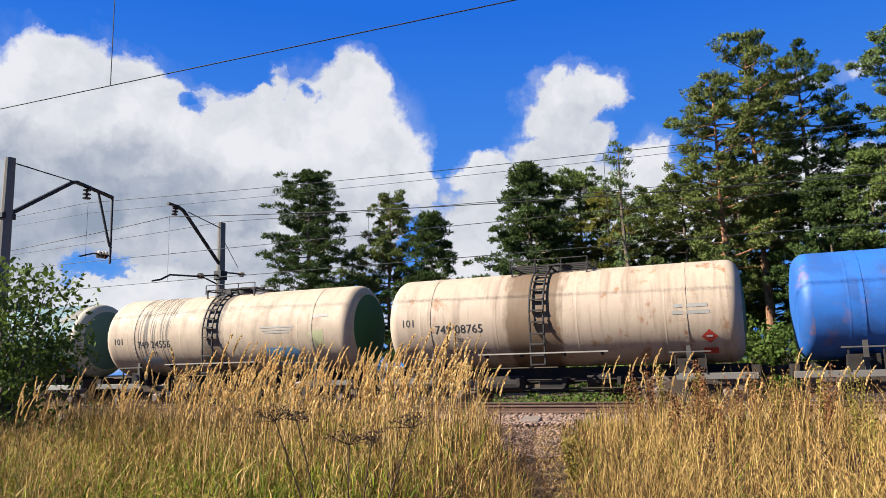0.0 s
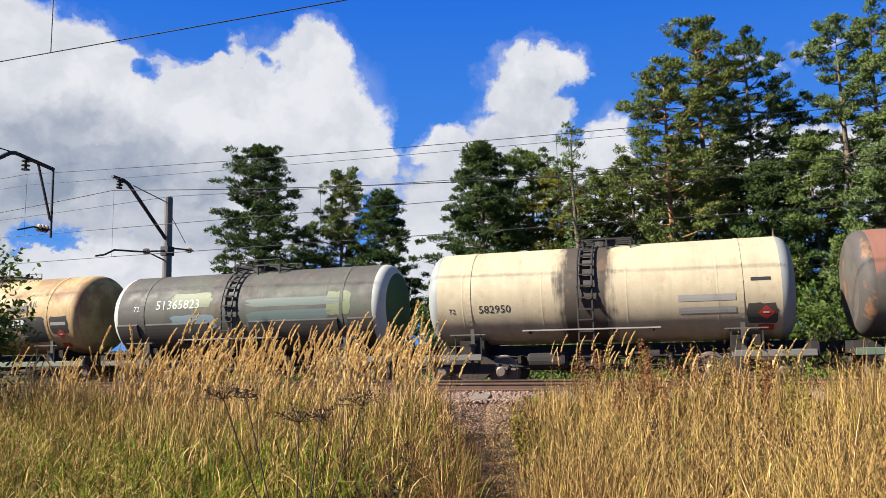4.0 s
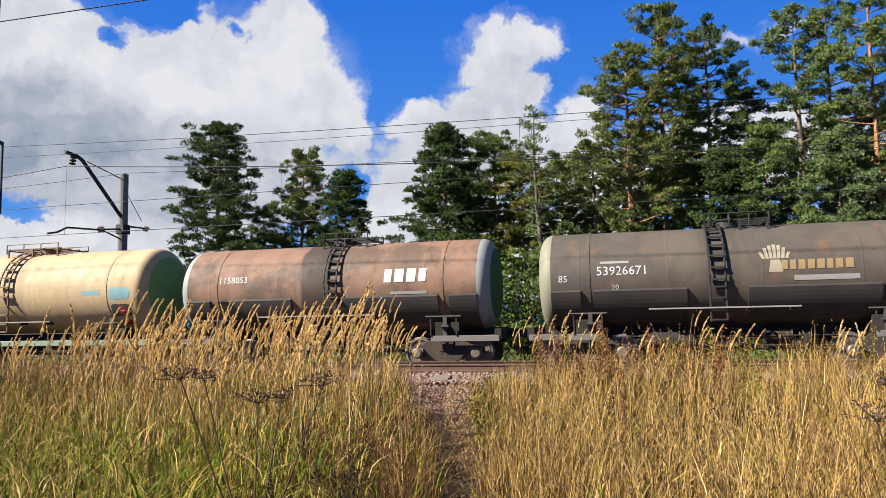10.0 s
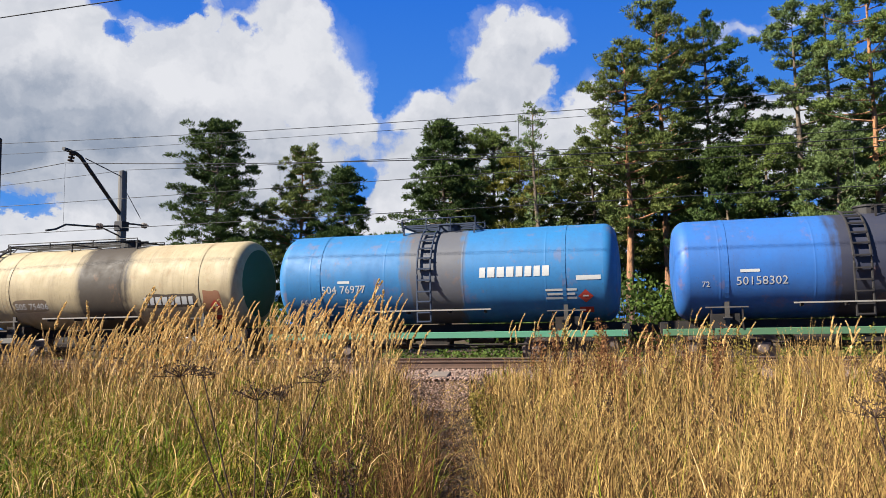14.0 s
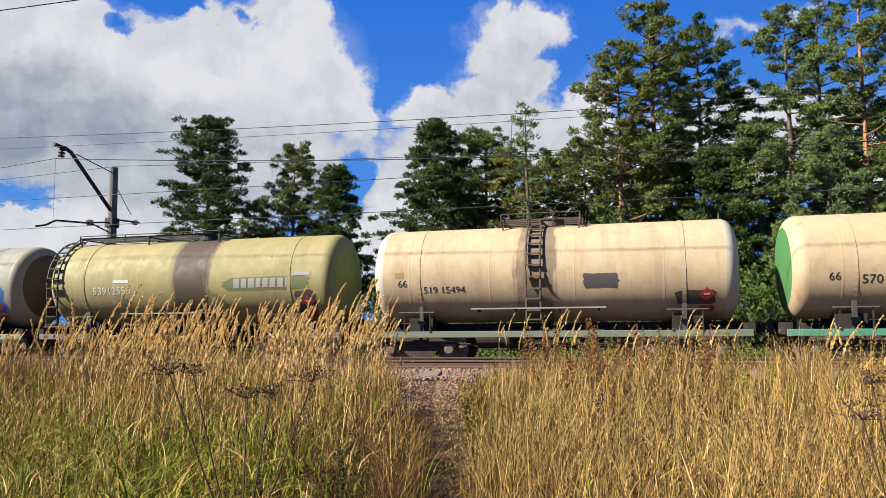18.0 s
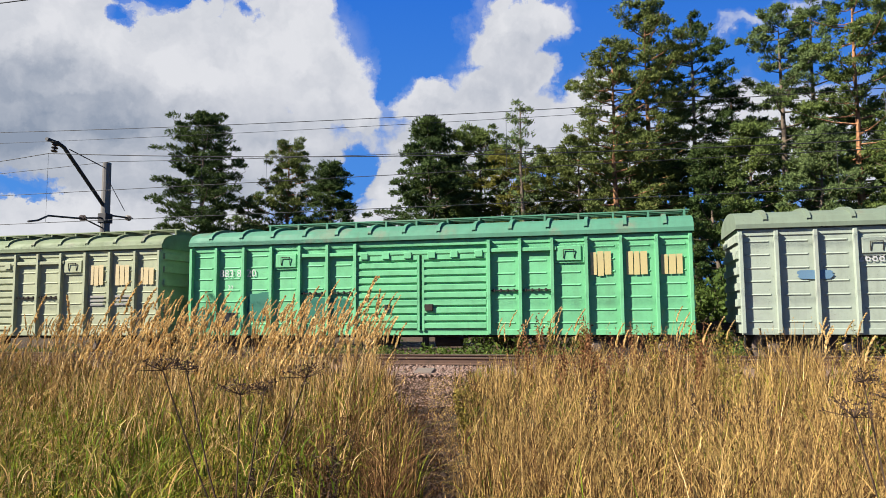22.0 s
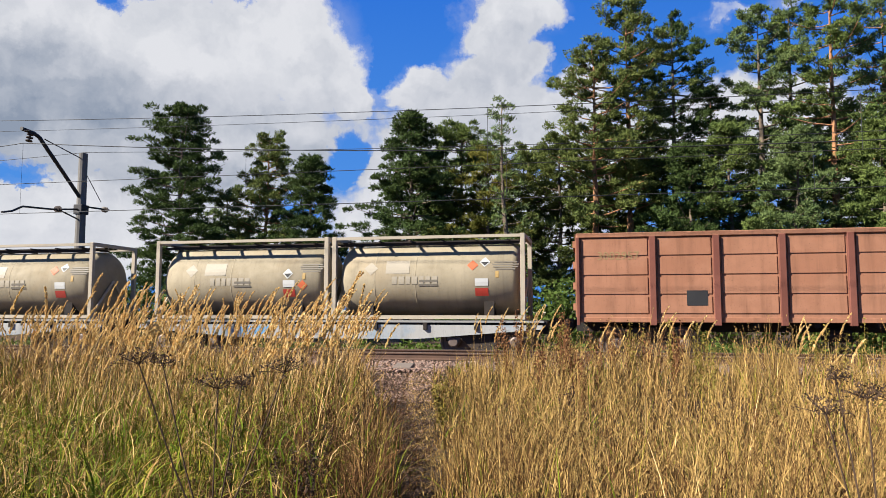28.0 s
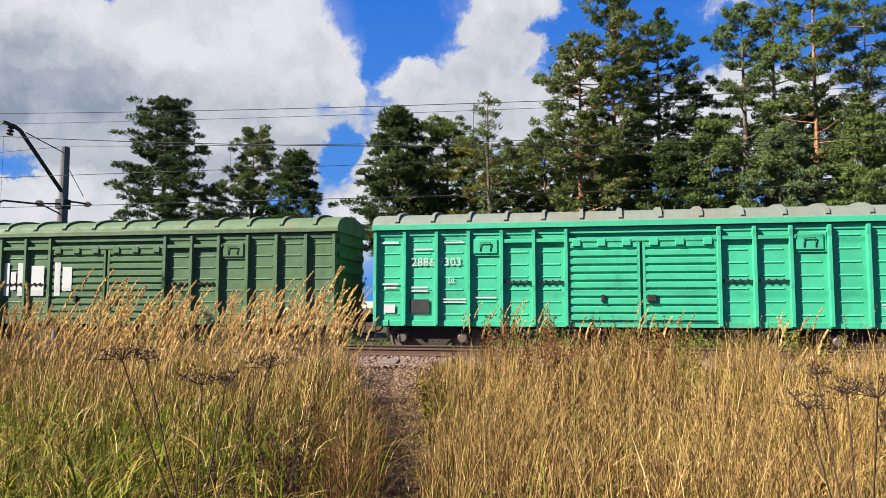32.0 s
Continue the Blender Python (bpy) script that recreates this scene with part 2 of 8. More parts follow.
def build_sleepers():
    bm = box(-0.13, 0.13, -1.35, 1.35, -0.22, -0.03, 0.02)
    me = bpy.data.meshes.new("sleeper")
    bm.to_mesh(me)
    bm.free()
    me.materials.append(SLEEPER)
    for y0, z0, label in ((NEAR_Y, NEAR_Z - 0.29, "dark weathered timber sleeper sunk in gravel of the empty track"), (TRACK_Y, RAIL_Z - 0.18, "dark weathered timber sleeper sunk in gravel under the train")):
        for i in range(72):
            ob = new("sleeper", me)
            ob.location = (-26 + i * 0.56, y0, z0)
            tagged(ob, label, "sleeper", group="sleepers of one track")


build_sleepers()


def build_stones():
    rng = np.random.default_rng(3)
    # the shoulder of the near track and the space between its rails, where the path meets it
    n = 9000
    x = np.where(np.arange(n) < 6400, rng.uniform(-8.5, -0.5, n), rng.uniform(-16, 6, n))
    y = np.where(np.arange(n) < 6400, rng.uniform(15.4, 18.4, n), rng.uniform(16.2, 20.6, n))
    t = np.abs(y - NEAR_Y)
    z = NEAR_Z - 0.01 - np.where(y < NEAR_Y, np.interp(t, [0.9, 1.3, 1.75, 2.5], [0.2, 0.36, 0.47, 0.75]), np.interp(t, [1.4, 1.75, 2.5], [0.2, 0.27, 0.75]))
    z = np.maximum(z, ground_height(x, y) + 0.002)
    s = rng.uniform(0.022, 0.055, n)
    ob = link_mesh("ballast_stones", rock_mesh("ballast_stones", np.stack([x, y, z], -1), s, rng, GRAVEL), GRAVEL)
    tagged(ob, "loose grey and pinkish ballast stones beside the rail", "gravel", kind="stuff")
    # trodden path: pale rubble at its head; further on earthy, coloured darker for grass shade
    for n, y0, y1, mat, wide, label in ((2400, 12.2, 16.8, GRAVEL, 0.75, "pinkish-grey rubble at the head of the trodden path"), (1500, 4.5, 13.5, PATH_GRAVEL, 0.6, "scattered brown stones on the trodden path, darkened for the tall grass's shade")):
        y = rng.uniform(y0, y1, n)
        w = path_half(y) * wide
        x = -0.262 * y - 0.10 * np.sin(0.6 * y) + rng.normal(0, 1, n) * w
        z = ground_height(x, y) - 0.06 * np.exp(-(path_distance(x, y) / 0.45) ** 2)
        s = rng.uniform(0.010, 0.036, len(x)) * np.where(rng.uniform(0, 1, len(x)) < 0.06, 1.8, 1)
        ob = link_mesh("path_stones", rock_mesh("path_stones", np.stack([x, y, z], -1), s, rng, mat), mat)
        tagged(ob, label, "gravel", kind="stuff")
    # one flat slab at the head of the path
    bm = bmesh.new()
    add_box(bm, -0.22, 0.24, -0.16, 0.15, -0.05, 0.05)
    bmesh.ops.bevel(bm, geom=bm.edges[:], offset=0.02, segments=1, affect="EDGES")
    for v in bm.verts:
        v.co += Vector((0.05 * v.co.y, 0.1 * v.co.x * v.co.z, 0.25 * v.co.y))
    ob = part("stone_slab", bm, CONCRETE)
    ob.location = (-4.58, 16.95, 0.31)
    tagged(ob, "flat pale stone slab lying on the gravel", "stone")


build_stones()

# ---- overhead line ----
MAST = plain("weathered_concrete_mast", (0.16, 0.15, 0.14), 0.9, 0, (0.07, 0.065, 0.06), 0.6, 2)
DARK_STEEL = plain("dark_painted_steel", (0.025, 0.026, 0.03), 0.6, 0.2, (0.06, 0.035, 0.025), 0.4, 4)
WIRE = plain("dark_wire", (0.03, 0.03, 0.033), 0.5, 0.4, (0.05, 0.05, 0.05), 0.3, 2)
INSULATOR = plain("brown_glazed_insulator", (0.035, 0.022, 0.018), 0.55, 0, (0.03, 0.02, 0.02), 0.3, 6)


def insulator(parent, at, along, discs=3):
    at, along = Vector(at), Vector(along).normalized()
    bm = bmesh.new()
    prof = []
    for i in range(discs):
        prof += [(i * 0.13, 0.035), (i * 0.13 + 0.03, 0.125), (i * 0.13 + 0.06, 0.12), (i * 0.13 + 0.07, 0.04)]
    add_lathe(bm, prof, "z", 12, closed=True)
    bm.transform(Matrix.Translation(at) @ along.to_track_quat("Z", "Y").to_matrix().to_4x4())
    part("insulator", bm, INSULATOR, parent, "dark glazed disc insulators", smooth=False)


def build_masts():
    # near mast: cantilever frame over the empty track
    root = tagged(new("catenary_mast"), "dark concrete mast with a cranked steel bracket over the empty track", "mast", group="overhead line masts")
    root.location = (-18.55, 14.0, 0.2)
    bm = bmesh.new()
    add_lathe(bm, [(-0.5, 0.21), (7.5, 0.14)], "z", 12, closed=True)
    part("pole", bm, MAST, root, smooth=False)
    part("bracket", tube([(0, 0, 5.85), (0, 2.1, 7.28), (0, 2.28, 7.32), (0, 3.68, 7.13)], 0.065, 8), DARK_STEEL, root)
    part("stay", tube([(0, 0, 7.4), (0, 2.15, 7.32)], 0.018, 6), DARK_STEEL, root)
    part("drop_post", tube([(0, 3.68, 7.15), (0, 3.7, 4.95)], 0.04, 6), DARK_STEEL, root)
    part("drop_brace", tube([(0, 3.1, 7.2), (0, 3.65, 5.5)], 0.04, 6), DARK_STEEL, root)
    part("registration_arm", tube([(0, 3.65, 5.2), (0, 3.05, 5.2), (0, 2.5, 5.03)], 0.027, 6), DARK_STEEL, root)
    insulator(root, (0, 3.2, 5.2), (0, 1, 0))
    insulator(root, (0, 2.66, 7.2), (0, 0, -1))
    part("clamp", box(-0.12, 0.12, -0.2, 0.22, 5.75, 5.92, 0.02), DARK_STEEL, root)
    # far mast
    root = tagged(new("catenary_mast"), "grey concrete mast with a raised steel bracket beyond the train", "mast", group="overhead line masts")
    root.location = (MAST_X, 26.0, -0.6)
    bm = bmesh.new()
    add_lathe(bm, [(-0.3, 0.24), (8.75, 0.17)], "z", 12, closed=True)
    part("pole", bm, MAST, root)
    part("bracket", tube([(0, -0.1, 6.9), (0, -2.45, 8.85), (0, -2.75, 8.95), (0, -3.35, 8.98)], 0.075, 8), DARK_STEEL, root)
    part("stay", tube([(0, 0, 8.5), (0, -2.2, 8.85)], 0.02, 6), DARK_STEEL, root)
    part("back_stay", tube([(0, 0.15, 8.0), (0, 1.2, 6.9)], 0.015, 6), DARK_STEEL, root)
    part("lower_arm", tube([(0, 0, 6.42), (0, -1.1, 6.27), (0, -1.6, 6.20), (0, -3.1, 6.10), (0, -3.6, 5.86), (0, -4.05, 5.76)], 0.04, 6), DARK_STEEL, root)
    part("outer_arm", tube([(0, 0, 6.55), (0, 1.0, 6.60), (0, 1.75, 6.62)], 0.04, 6), DARK_STEEL, root)
    part("arm_brace", tube([(0, 0.0, 5.95), (0, -1.2, 6.22)], 0.03, 6), DARK_STEEL, root)
    part("clamp", box(-0.2, 0.2, -0.22, 0.22, 6.2, 6.6, 0.02), DARK_STEEL, root)
    insulator(root, (0, -2.9, 8.9), (0, -0.2, -1))
    insulator(root, (0, -1.2, 6.26), (0, -1, -0.12), 2)
    insulator(root, (0, 1.35, 6.61), (0, 1, 0.0), 2)


build_masts()


def wire(name, y, z_mast, sag, r, label, droppers=0.0, y_end=None):
    """A wire between masts 60 m apart; sag in mid-span. Droppers: how far they hang."""
    root = tagged(new(name), label, "overhead wire", kind="structure")
    xs = np.concatenate([np.linspace(MAST_X - 60, MAST_X + 60, 81)])
    pts = []
    for x in xs:
        u = ((x - MAST_X) / 60.0) % 1.0
        pts.append((x, y, z_mast - sag * 4 * u * (1 - u)))
    part("strand", tube(pts, r, 5), WIRE, root)
    return root, pts


def build_wires():
    a, pa = wire("messenger_wire_near", 18.76, 7.62, 0.72, 0.0095, "dark stranded messenger wire over the empty track")
    b, pb = wire("feeder_wire_near", 18.9, 7.28, 0.5, 0.0065, "thin dark wire beside the messenger over the empty track")
    c, pc = wire("contact_wire_near", 18.76, 5.50, 0.03, 0.0095, "thin dark contact wire over the empty track")
    d, pd = wire("messenger_wire_far", 22.77, 7.85, 1.30, 0.016, "dark stranded messenger wire over the train")
    e, pe = wire("contact_wire_far", 22.77, 5.22, 0.03, 0.013, "thin dark contact wire over the train")
    f, pf = wire("return_wire_far", 26.2, 8.25, 0.65, 0.012, "thin dark wire along the far mast tops")
    g, pg = wire("feeder_wire_high", 13.2, 8.81, 0.03, 0.013, "double dark feeder wire high beside the line")
    part("second_strand", tube([(x, y + 0.10, z + 0.05) for x, y, z in pg], 0.010, 5), WIRE, g)
    part("hanger", tube([(-14.1, 13.2, 8.8), (-14.1, 13.2, 11.4)], 0.012, 5), WIRE, g)
    for top, low, root in ((pa, pc, a), (pd, pe, d)):
        for i in range(4, 77, 6):
            part("dropper", tube([top[i], low[i]], 0.006, 4), WIRE, root)


build_wires()

# ---- sky with clouds: a far shell that drifts ----
def cloud_material():
    m = bpy.data.materials.new("sunlit_cumulus")
    m.use_nodes = True
    n, l = m.node_tree.nodes, m.node_tree.links
    n.clear()
    uv = n.new("ShaderNodeUVMap").outputs["UV"]  # azimuth and elevation, degrees / 10
    warp = n.new("ShaderNodeTexNoise")
    warp.inputs["Scale"].default_value, warp.inputs["Detail"].default_value, warp.inputs["Roughness"].default_value = 2.2, 7.0, 0.62
    l.new(uv, warp.inputs["Vector"])
    cen = n.new("ShaderNodeVectorMath")
    cen.operation = "SUBTRACT"
    l.new(warp.outputs["Color"], cen.inputs[0])
    cen.inputs[1].default_value = (0.5, 0.5, 0.5)
    sc = n.new("ShaderNodeVectorMath")
    sc.operation = "SCALE"
    l.new(cen.outputs[0], sc.inputs[0])
    sc.inputs["Scale"].default_value = 0.58
    ad = n.new("ShaderNodeVectorMath")
    ad.operation = "ADD"
    l.new(uv, ad.inputs[0])
    l.new(sc.outputs[0], ad.inputs[1])
    p = ad.outputs[0]

    def puff(az, el, ra, re, weight=1.0):
        s = n.new("ShaderNodeVectorMath")
        s.operation = "SUBTRACT"
        l.new(p, s.inputs[0])
        s.inputs[1].default_value = (az / 10, el / 10, 0)
        d = n.new("ShaderNodeVectorMath")
        d.operation = "MULTIPLY"
        l.new(s.outputs[0], d.inputs[0])
        d.inputs[1].default_value = (10 / ra, 10 / re, 0)
        q = n.new("ShaderNodeVectorMath")
        q.operation = "LENGTH"
        l.new(d.outputs[0], q.inputs[0])
        return ramp(n, l, q.outputs["Value"], 0.55, 1.25, weight, 0.0)

    total = None
    for args in PUFFS:
        f = puff(*args)
        total = f if total is None else maths(n, l, "MAXIMUM", total, f)
    for args in HOLES:
        total = maths(n, l, "SUBTRACT", total, puff(*args))
    edge = noise_node(n, l, uv, 4.0, 9, 0.62)
    wisp = noise_node(n, l, uv, 1.1, 6, 0.6)
    dens = maths(n, l, "ADD", total, maths(n, l, "MULTIPLY", maths(n, l, "SUBTRACT", edge, 0.5), 0.9))
    alpha = ramp(n, l, dens, 0.30, 0.66)
    haze = ramp(n, l, wisp, 0.42, 0.80, 0.0, 0.45)
    alpha = maths(n, l, "MAXIMUM", alpha, maths(n, l, "MULTIPLY", haze, ramp(n, l, total, 0.0, 0.3)))
    # grey undersides and folds
    g = None
    for az, el, ra, re, w in SHADES:
        f = puff(az, el, ra * 1.25, re * 1.25, w)
        g = f if g is None else maths(n, l, "MAXIMUM", g, f)
    # billows: the same soft noise a little way towards the light, less the noise here
    sunward = n.new("ShaderNodeVectorMath")
    sunward.operation = "ADD"
    l.new(p, sunward.inputs[0])
    sunward.inputs[1].default_value = (-0.07, 0.10, 0)
    here, there = noise_node(n, l, p, 1.7, 4, 0.5), noise_node(n, l, sunward.outputs[0], 1.7, 4, 0.5)
    relief = maths(n, l, "MULTIPLY", maths(n, l, "SUBTRACT", there, here), 1.5)
    thick = ramp(n, l, dens, 0.45, 1.0, 0.0, 1.0)
    g = maths(n, l, "ADD", maths(n, l, "MULTIPLY", g, ramp(n, l, here, 0.25, 0.62, 1.05, 0.75)), ramp(n, l, noise_node(n, l, p, 0.7, 2, 0.5), 0.40, 0.70, 0.0, 0.26))
    g = maths(n, l, "ADD", g, maths(n, l, "MULTIPLY", relief, thick))
    g = maths(n, l, "MINIMUM", maths(n, l, "MAXIMUM", g, 0.0), 1.0)
    col = mix(n, l, g, (0.85, 0.862, 0.91), (0.31, 0.37, 0.48))
    sep = n.new("ShaderNodeSeparateXYZ")
    l.new(uv, sep.inputs[0])
    blue = mix(n, l, ramp(n, l, sep.outputs[1], 0.5, 2.8), (0.10, 0.34, 0.88), (0.018, 0.165, 0.76))
    em = n.new("ShaderNodeEmission")
    l.new(mix(n, l, alpha, blue, col), em.inputs["Color"])
    em.inputs["Strength"].default_value = 0.31
    out = n.new("ShaderNodeOutputMaterial")
    l.new(em.outputs[0], out.inputs["Surface"])
    return m


# azimuth, elevation, half width, half height (degrees), weight; as they stand at 13 s
PUFFS = [
    (-48.0, 21.6, 4.6, 3.2), (-33.6, 22.4, 2.4, 1.4, 0.7), (-41.5, 21.0, 3.0, 1.8, 0.8), (-44.0, 17.4, 7.3, 5.6), (-44.8, 21.0, 4.2, 3.2), (-34.5, 16.9, 9.7, 4.8), (-28.2, 19.4, 6.5, 4.5), (-26.7, 22.7, 3.1, 2.8), (-24.7, 17.4, 4.9, 3.4), (-21.2, 15.6, 2.7, 1.9), (-39.5, 12.1, 11.2, 4.4), (-30.3, 11.8, 10.8, 4.7), (-42.3, 7.5, 6.0, 1.6), (-34.4, 7.4, 7.9, 2.5), (-51.3, 13.8, 7.7, 9.1), (-50.1, 6.0, 7.5, 2.2), (-37.6, 21.5, 2.4, 1.0, 0.62), (-32.8, 23.2, 1.9, 0.8, 0.55), (-34.6, 20.7, 2.9, 1.6), (-8.1, 21.9, 3.6, 2.0), (-10.0, 19.9, 3.4, 2.5), (-10.1, 16.5, 4.5, 3.4), (-15.7, 16.0, 2.7, 2.1), (-8.0, 18.1, 2.5, 2.1), (-14.0, 12.3, 6.7, 3.9), (-19.0, 9.7, 3.1, 2.2), (-7.2, 13.4, 5.3, 3.0), (-3.2, 15.7, 2.2, 2.5), (-0.8, 11.3, 5.1, 3.4), (-22.1, 13.5, 4.0, 1.3, 0.55), (12.9, 20.8, 2.2, 0.5, 0.5), (7.9, 20.2, 2.3, 0.6, 0.5), (9.0, 12.5, 8.3, 3.6), (-75, 14, 14, 10), (-100, 9, 9, 3), (60, 8, 16, 4), (110, 10, 8, 3), (-38, 4.5, 16, 3.0), (-12, 6, 13, 4.5), (24, 8, 12, 6),
]
HOLES = [
    (-44.9, 8.1, 1.9, 0.7, 0.9), (-21.9, 11.1, 2.0, 1.7, 0.9), (-39.1, 20.9, 1.6, 0.8, 0.55), (-34.6, 23.2, 1.6, 0.6, 0.7), (-30.0, 21.7, 1.1, 0.7, 0.55), (-18.9, 19.2, 1.0, 2.9, 0.5),
]
SHADES = [
    (-9.5, 19.5, 4.0, 3.5, 0.28), (-10.5, 15.0, 6.0, 3.0, 0.32), (-42.1, 12.7, 9.3, 3.5, 0.85), (-44.3, 15.1, 4.8, 2.3, 0.5), (-32.4, 10.8, 10.6, 3.4, 0.55), (-24.7, 13.2, 5.3, 2.2, 0.35), (-40.2, 9.6, 9.5, 1.6, 0.75), (-11.8, 11.8, 7.2, 2.6, 0.25), (-9.4, 16.1, 2.7, 1.7, 0.18), (-51.2, 11.7, 5.9, 5.0, 0.8), (-18.9, 14.3, 2.7, 1.3, 0.3),
]


def build_clouds():
    me_v, me_f, uvs = [], [], []
    az = np.linspace(-180, 180, 97)
    el = np.linspace(-1.0, 33, 18)
    R = 3000.0
    for e in el:
        for a in az:
            ra, re = math.radians(a), math.radians(e)
            me_v.append((R * math.sin(ra) * math.cos(re), R * math.cos(ra) * math.cos(re), R * math.sin(re)))
    w = len(az)
    i = (np.arange(len(el) - 1)[:, None] * w + np.arange(w - 1)[None]).ravel()
    f = np.stack([i, i + 1, i + w + 1, i + w], -1)
    mat = cloud_material()
    me = np_mesh("clouds", np.array(me_v), f, mat)
    layer = me.uv_layers.new(name="UVMap")
    ga, ge = np.meshgrid(az / 10, el / 10)
    flat = np.stack([ga.ravel(), ge.ravel()], -1)
    layer.data.foreach_set("uv", flat[f.ravel()].astype(np.float32).ravel())
    ob = link_mesh("backdrop_sky", me, mat, smooth=True)
    ob.location = EYE
    return tagged(ob, "white cumulus clouds with grey undersides drifting on blue sky", "clouds", kind="structure")


CLOUDS = build_clouds()

# ---- the train ----
BOGIE_STEEL = plain("grimy_bogie_steel", (0.045, 0.038, 0.033), 0.8, 0.2, (0.10, 0.06, 0.04), 0.6, 5)
WHEEL_STEEL = plain("worn_wheel_steel", (0.17, 0.13, 0.11), 0.5, 0.6, (0.07, 0.05, 0.04), 0.5, 6)
UNDER = plain("black_grimy_underframe", (0.028, 0.026, 0.025), 0.85, 0.1, (0.07, 0.045, 0.03), 0.5, 4)
SPRING = plain("spring_steel", (0.06, 0.05, 0.045), 0.7, 0.3, (0.1, 0.06, 0.04), 0.4, 8)
PAINTS = {}


def paint(name, col, rough=0.6):
    if name not in PAINTS:
        PAINTS[name] = plain(name, [q * 0.57 for q in col], rough, 0, [0.42 * q + 0.025 for q in col], 0.45, 5)
    return PAINTS[name]


WHITE_P = paint("white_marking_paint", (0.72, 0.72, 0.70))
BLACK_P = paint("black_marking_paint", (0.03, 0.03, 0.032))
GREY_P = paint("grey_faded_marking", (0.42, 0.40, 0.36))
YELLOW_P = paint("yellow_marking_paint", (0.55, 0.36, 0.12))
RED_P = paint("red_hazard_paint", (0.55, 0.05, 0.03))
ORANGE_P = paint("orange_hazard_label", (0.75, 0.16, 0.05))
BRASS_P = paint("faded_gold_marking", (0.40, 0.27, 0.12))


def shared(name, bm, mat, smooth=False):
    me = bpy.data.meshes.new(name)
    bm.to_mesh(me)
    bm.free()
    me.materials.append(mat)
    if smooth:
        me.polygons.foreach_set("use_smooth", [True] * len(me.polygons))
    return me


def put(name, me, parent, m=None, label=""):
    ob = new(name, me)
    ob.parent = parent
    if m is not None:
        ob.matrix_basis = m
    if label:
        ob["label"] = label
    return ob


def wheelset_mesh():
    bm = bmesh.new()
    for s in (-1, 1):
        prof = [(s * 0.72, 0.0), (s * 0.72, 0.40), (s * 0.715, 0.475 + 0.026), (s * 0.745, 0.475 + 0.024), (s * 0.755, 0.475), (s * 0.845, 0.468), (s * 0.85, 0.405), (s * 0.81, 0.39), (s * 0.79, 0.17), (s * 0.87, 0.13), (s * 0.87, 0.0)]
        add_lathe(bm, prof, "y", 28)
    add_lathe(bm, [(-1.06, 0.0), (-1.06, 0.075), (1.06, 0.075), (1.06, 0.0)], "y", 10)
    # four lifting holes read as dark spots on each web
    for s in (-1, 1):
        for k in range(4):
            a = k * math.pi / 2
            add_box(bm, 0.27 * math.cos(a) - 0.04, 0.27 * math.cos(a) + 0.04, s * 0.80 - 0.02, s * 0.80 + 0.02, 0.27 * math.sin(a) - 0.04, 0.27 * math.sin(a) + 0.04)
    return shared("wheelset", bm, WHEEL_STEEL)


def side_frame_mesh():
    bm = bmesh.new()
    prof = [(-1.18, 0.50), (-1.15, 0.68), (-0.75, 0.74), (-0.42, 0.93), (0.42, 0.93), (0.75, 0.74), (1.15, 0.68), (1.18, 0.50), (0.98, 0.48), (0.95, 0.62), (0.72, 0.60), (0.42, 0.30), (0.25, 0.22), (-0.25, 0.22), (-0.42, 0.30), (-0.72, 0.60), (-0.95, 0.62), (-0.98, 0.48)]
    lo = [bm.verts.new((x, -0.08, z)) for x, z in prof]
    hi = [bm.verts.new((x, 0.08, z)) for x, z in prof]
    bm.faces.new(lo)
    bm.faces.new(hi[::-1])
    for i in range(len(prof)):
        j = (i + 1) % len(prof)
        bm.faces.new((lo[j], lo[i], hi[i], hi[j]))
    bmesh.ops.recalc_face_normals(bm, faces=bm.faces[:])
    return shared("side_frame", bm, BOGIE_STEEL)


def axle_box_mesh():
    bm = bmesh.new()
    add_lathe(bm, [(-0.16, 0.0), (-0.16, 0.12), (-0.13, 0.16), (0.10, 0.17), (0.10, 0.0)], "y", 14)
    add_box(bm, -0.19, 0.19, -0.10, 0.08, 0.06, 0.15)
    return shared("axle_box", bm, WHEEL_STEEL)


def spring_mesh():
    bm = bmesh.new()
    prof = []
    for i in range(6):
        prof += [(i * 0.042, 0.055), (i * 0.042 + 0.021, 0.075), (i * 0.042 + 0.034, 0.05)]
    add_lathe(bm, prof, "z", 8, (0, 0, 0.30))
    return shared("spring", bm, SPRING)


def bolster_mesh():
    bm = bmesh.new()
    add_box(bm, -0.22, 0.22, -1.15, 1.15, 0.55, 0.84)
    add_box(bm, -0.5, 0.5, -0.35, 0.35, 0.84, 0.98)
    for x in (-0.40, 0.40):
        add_box(bm, x - 0.03, x + 0.03, -0.9, 0.9, 0.36, 0.44)
    return shared("bolster", bm, BOGIE_STEEL)


M_WHEEL, M_SIDE, M_AXLE, M_SPRING, M_BOLSTER = wheelset_mesh(), side_frame_mesh(), axle_box_mesh(), spring_mesh(), bolster_mesh()
WHEELS = {-1: [], 1: []}


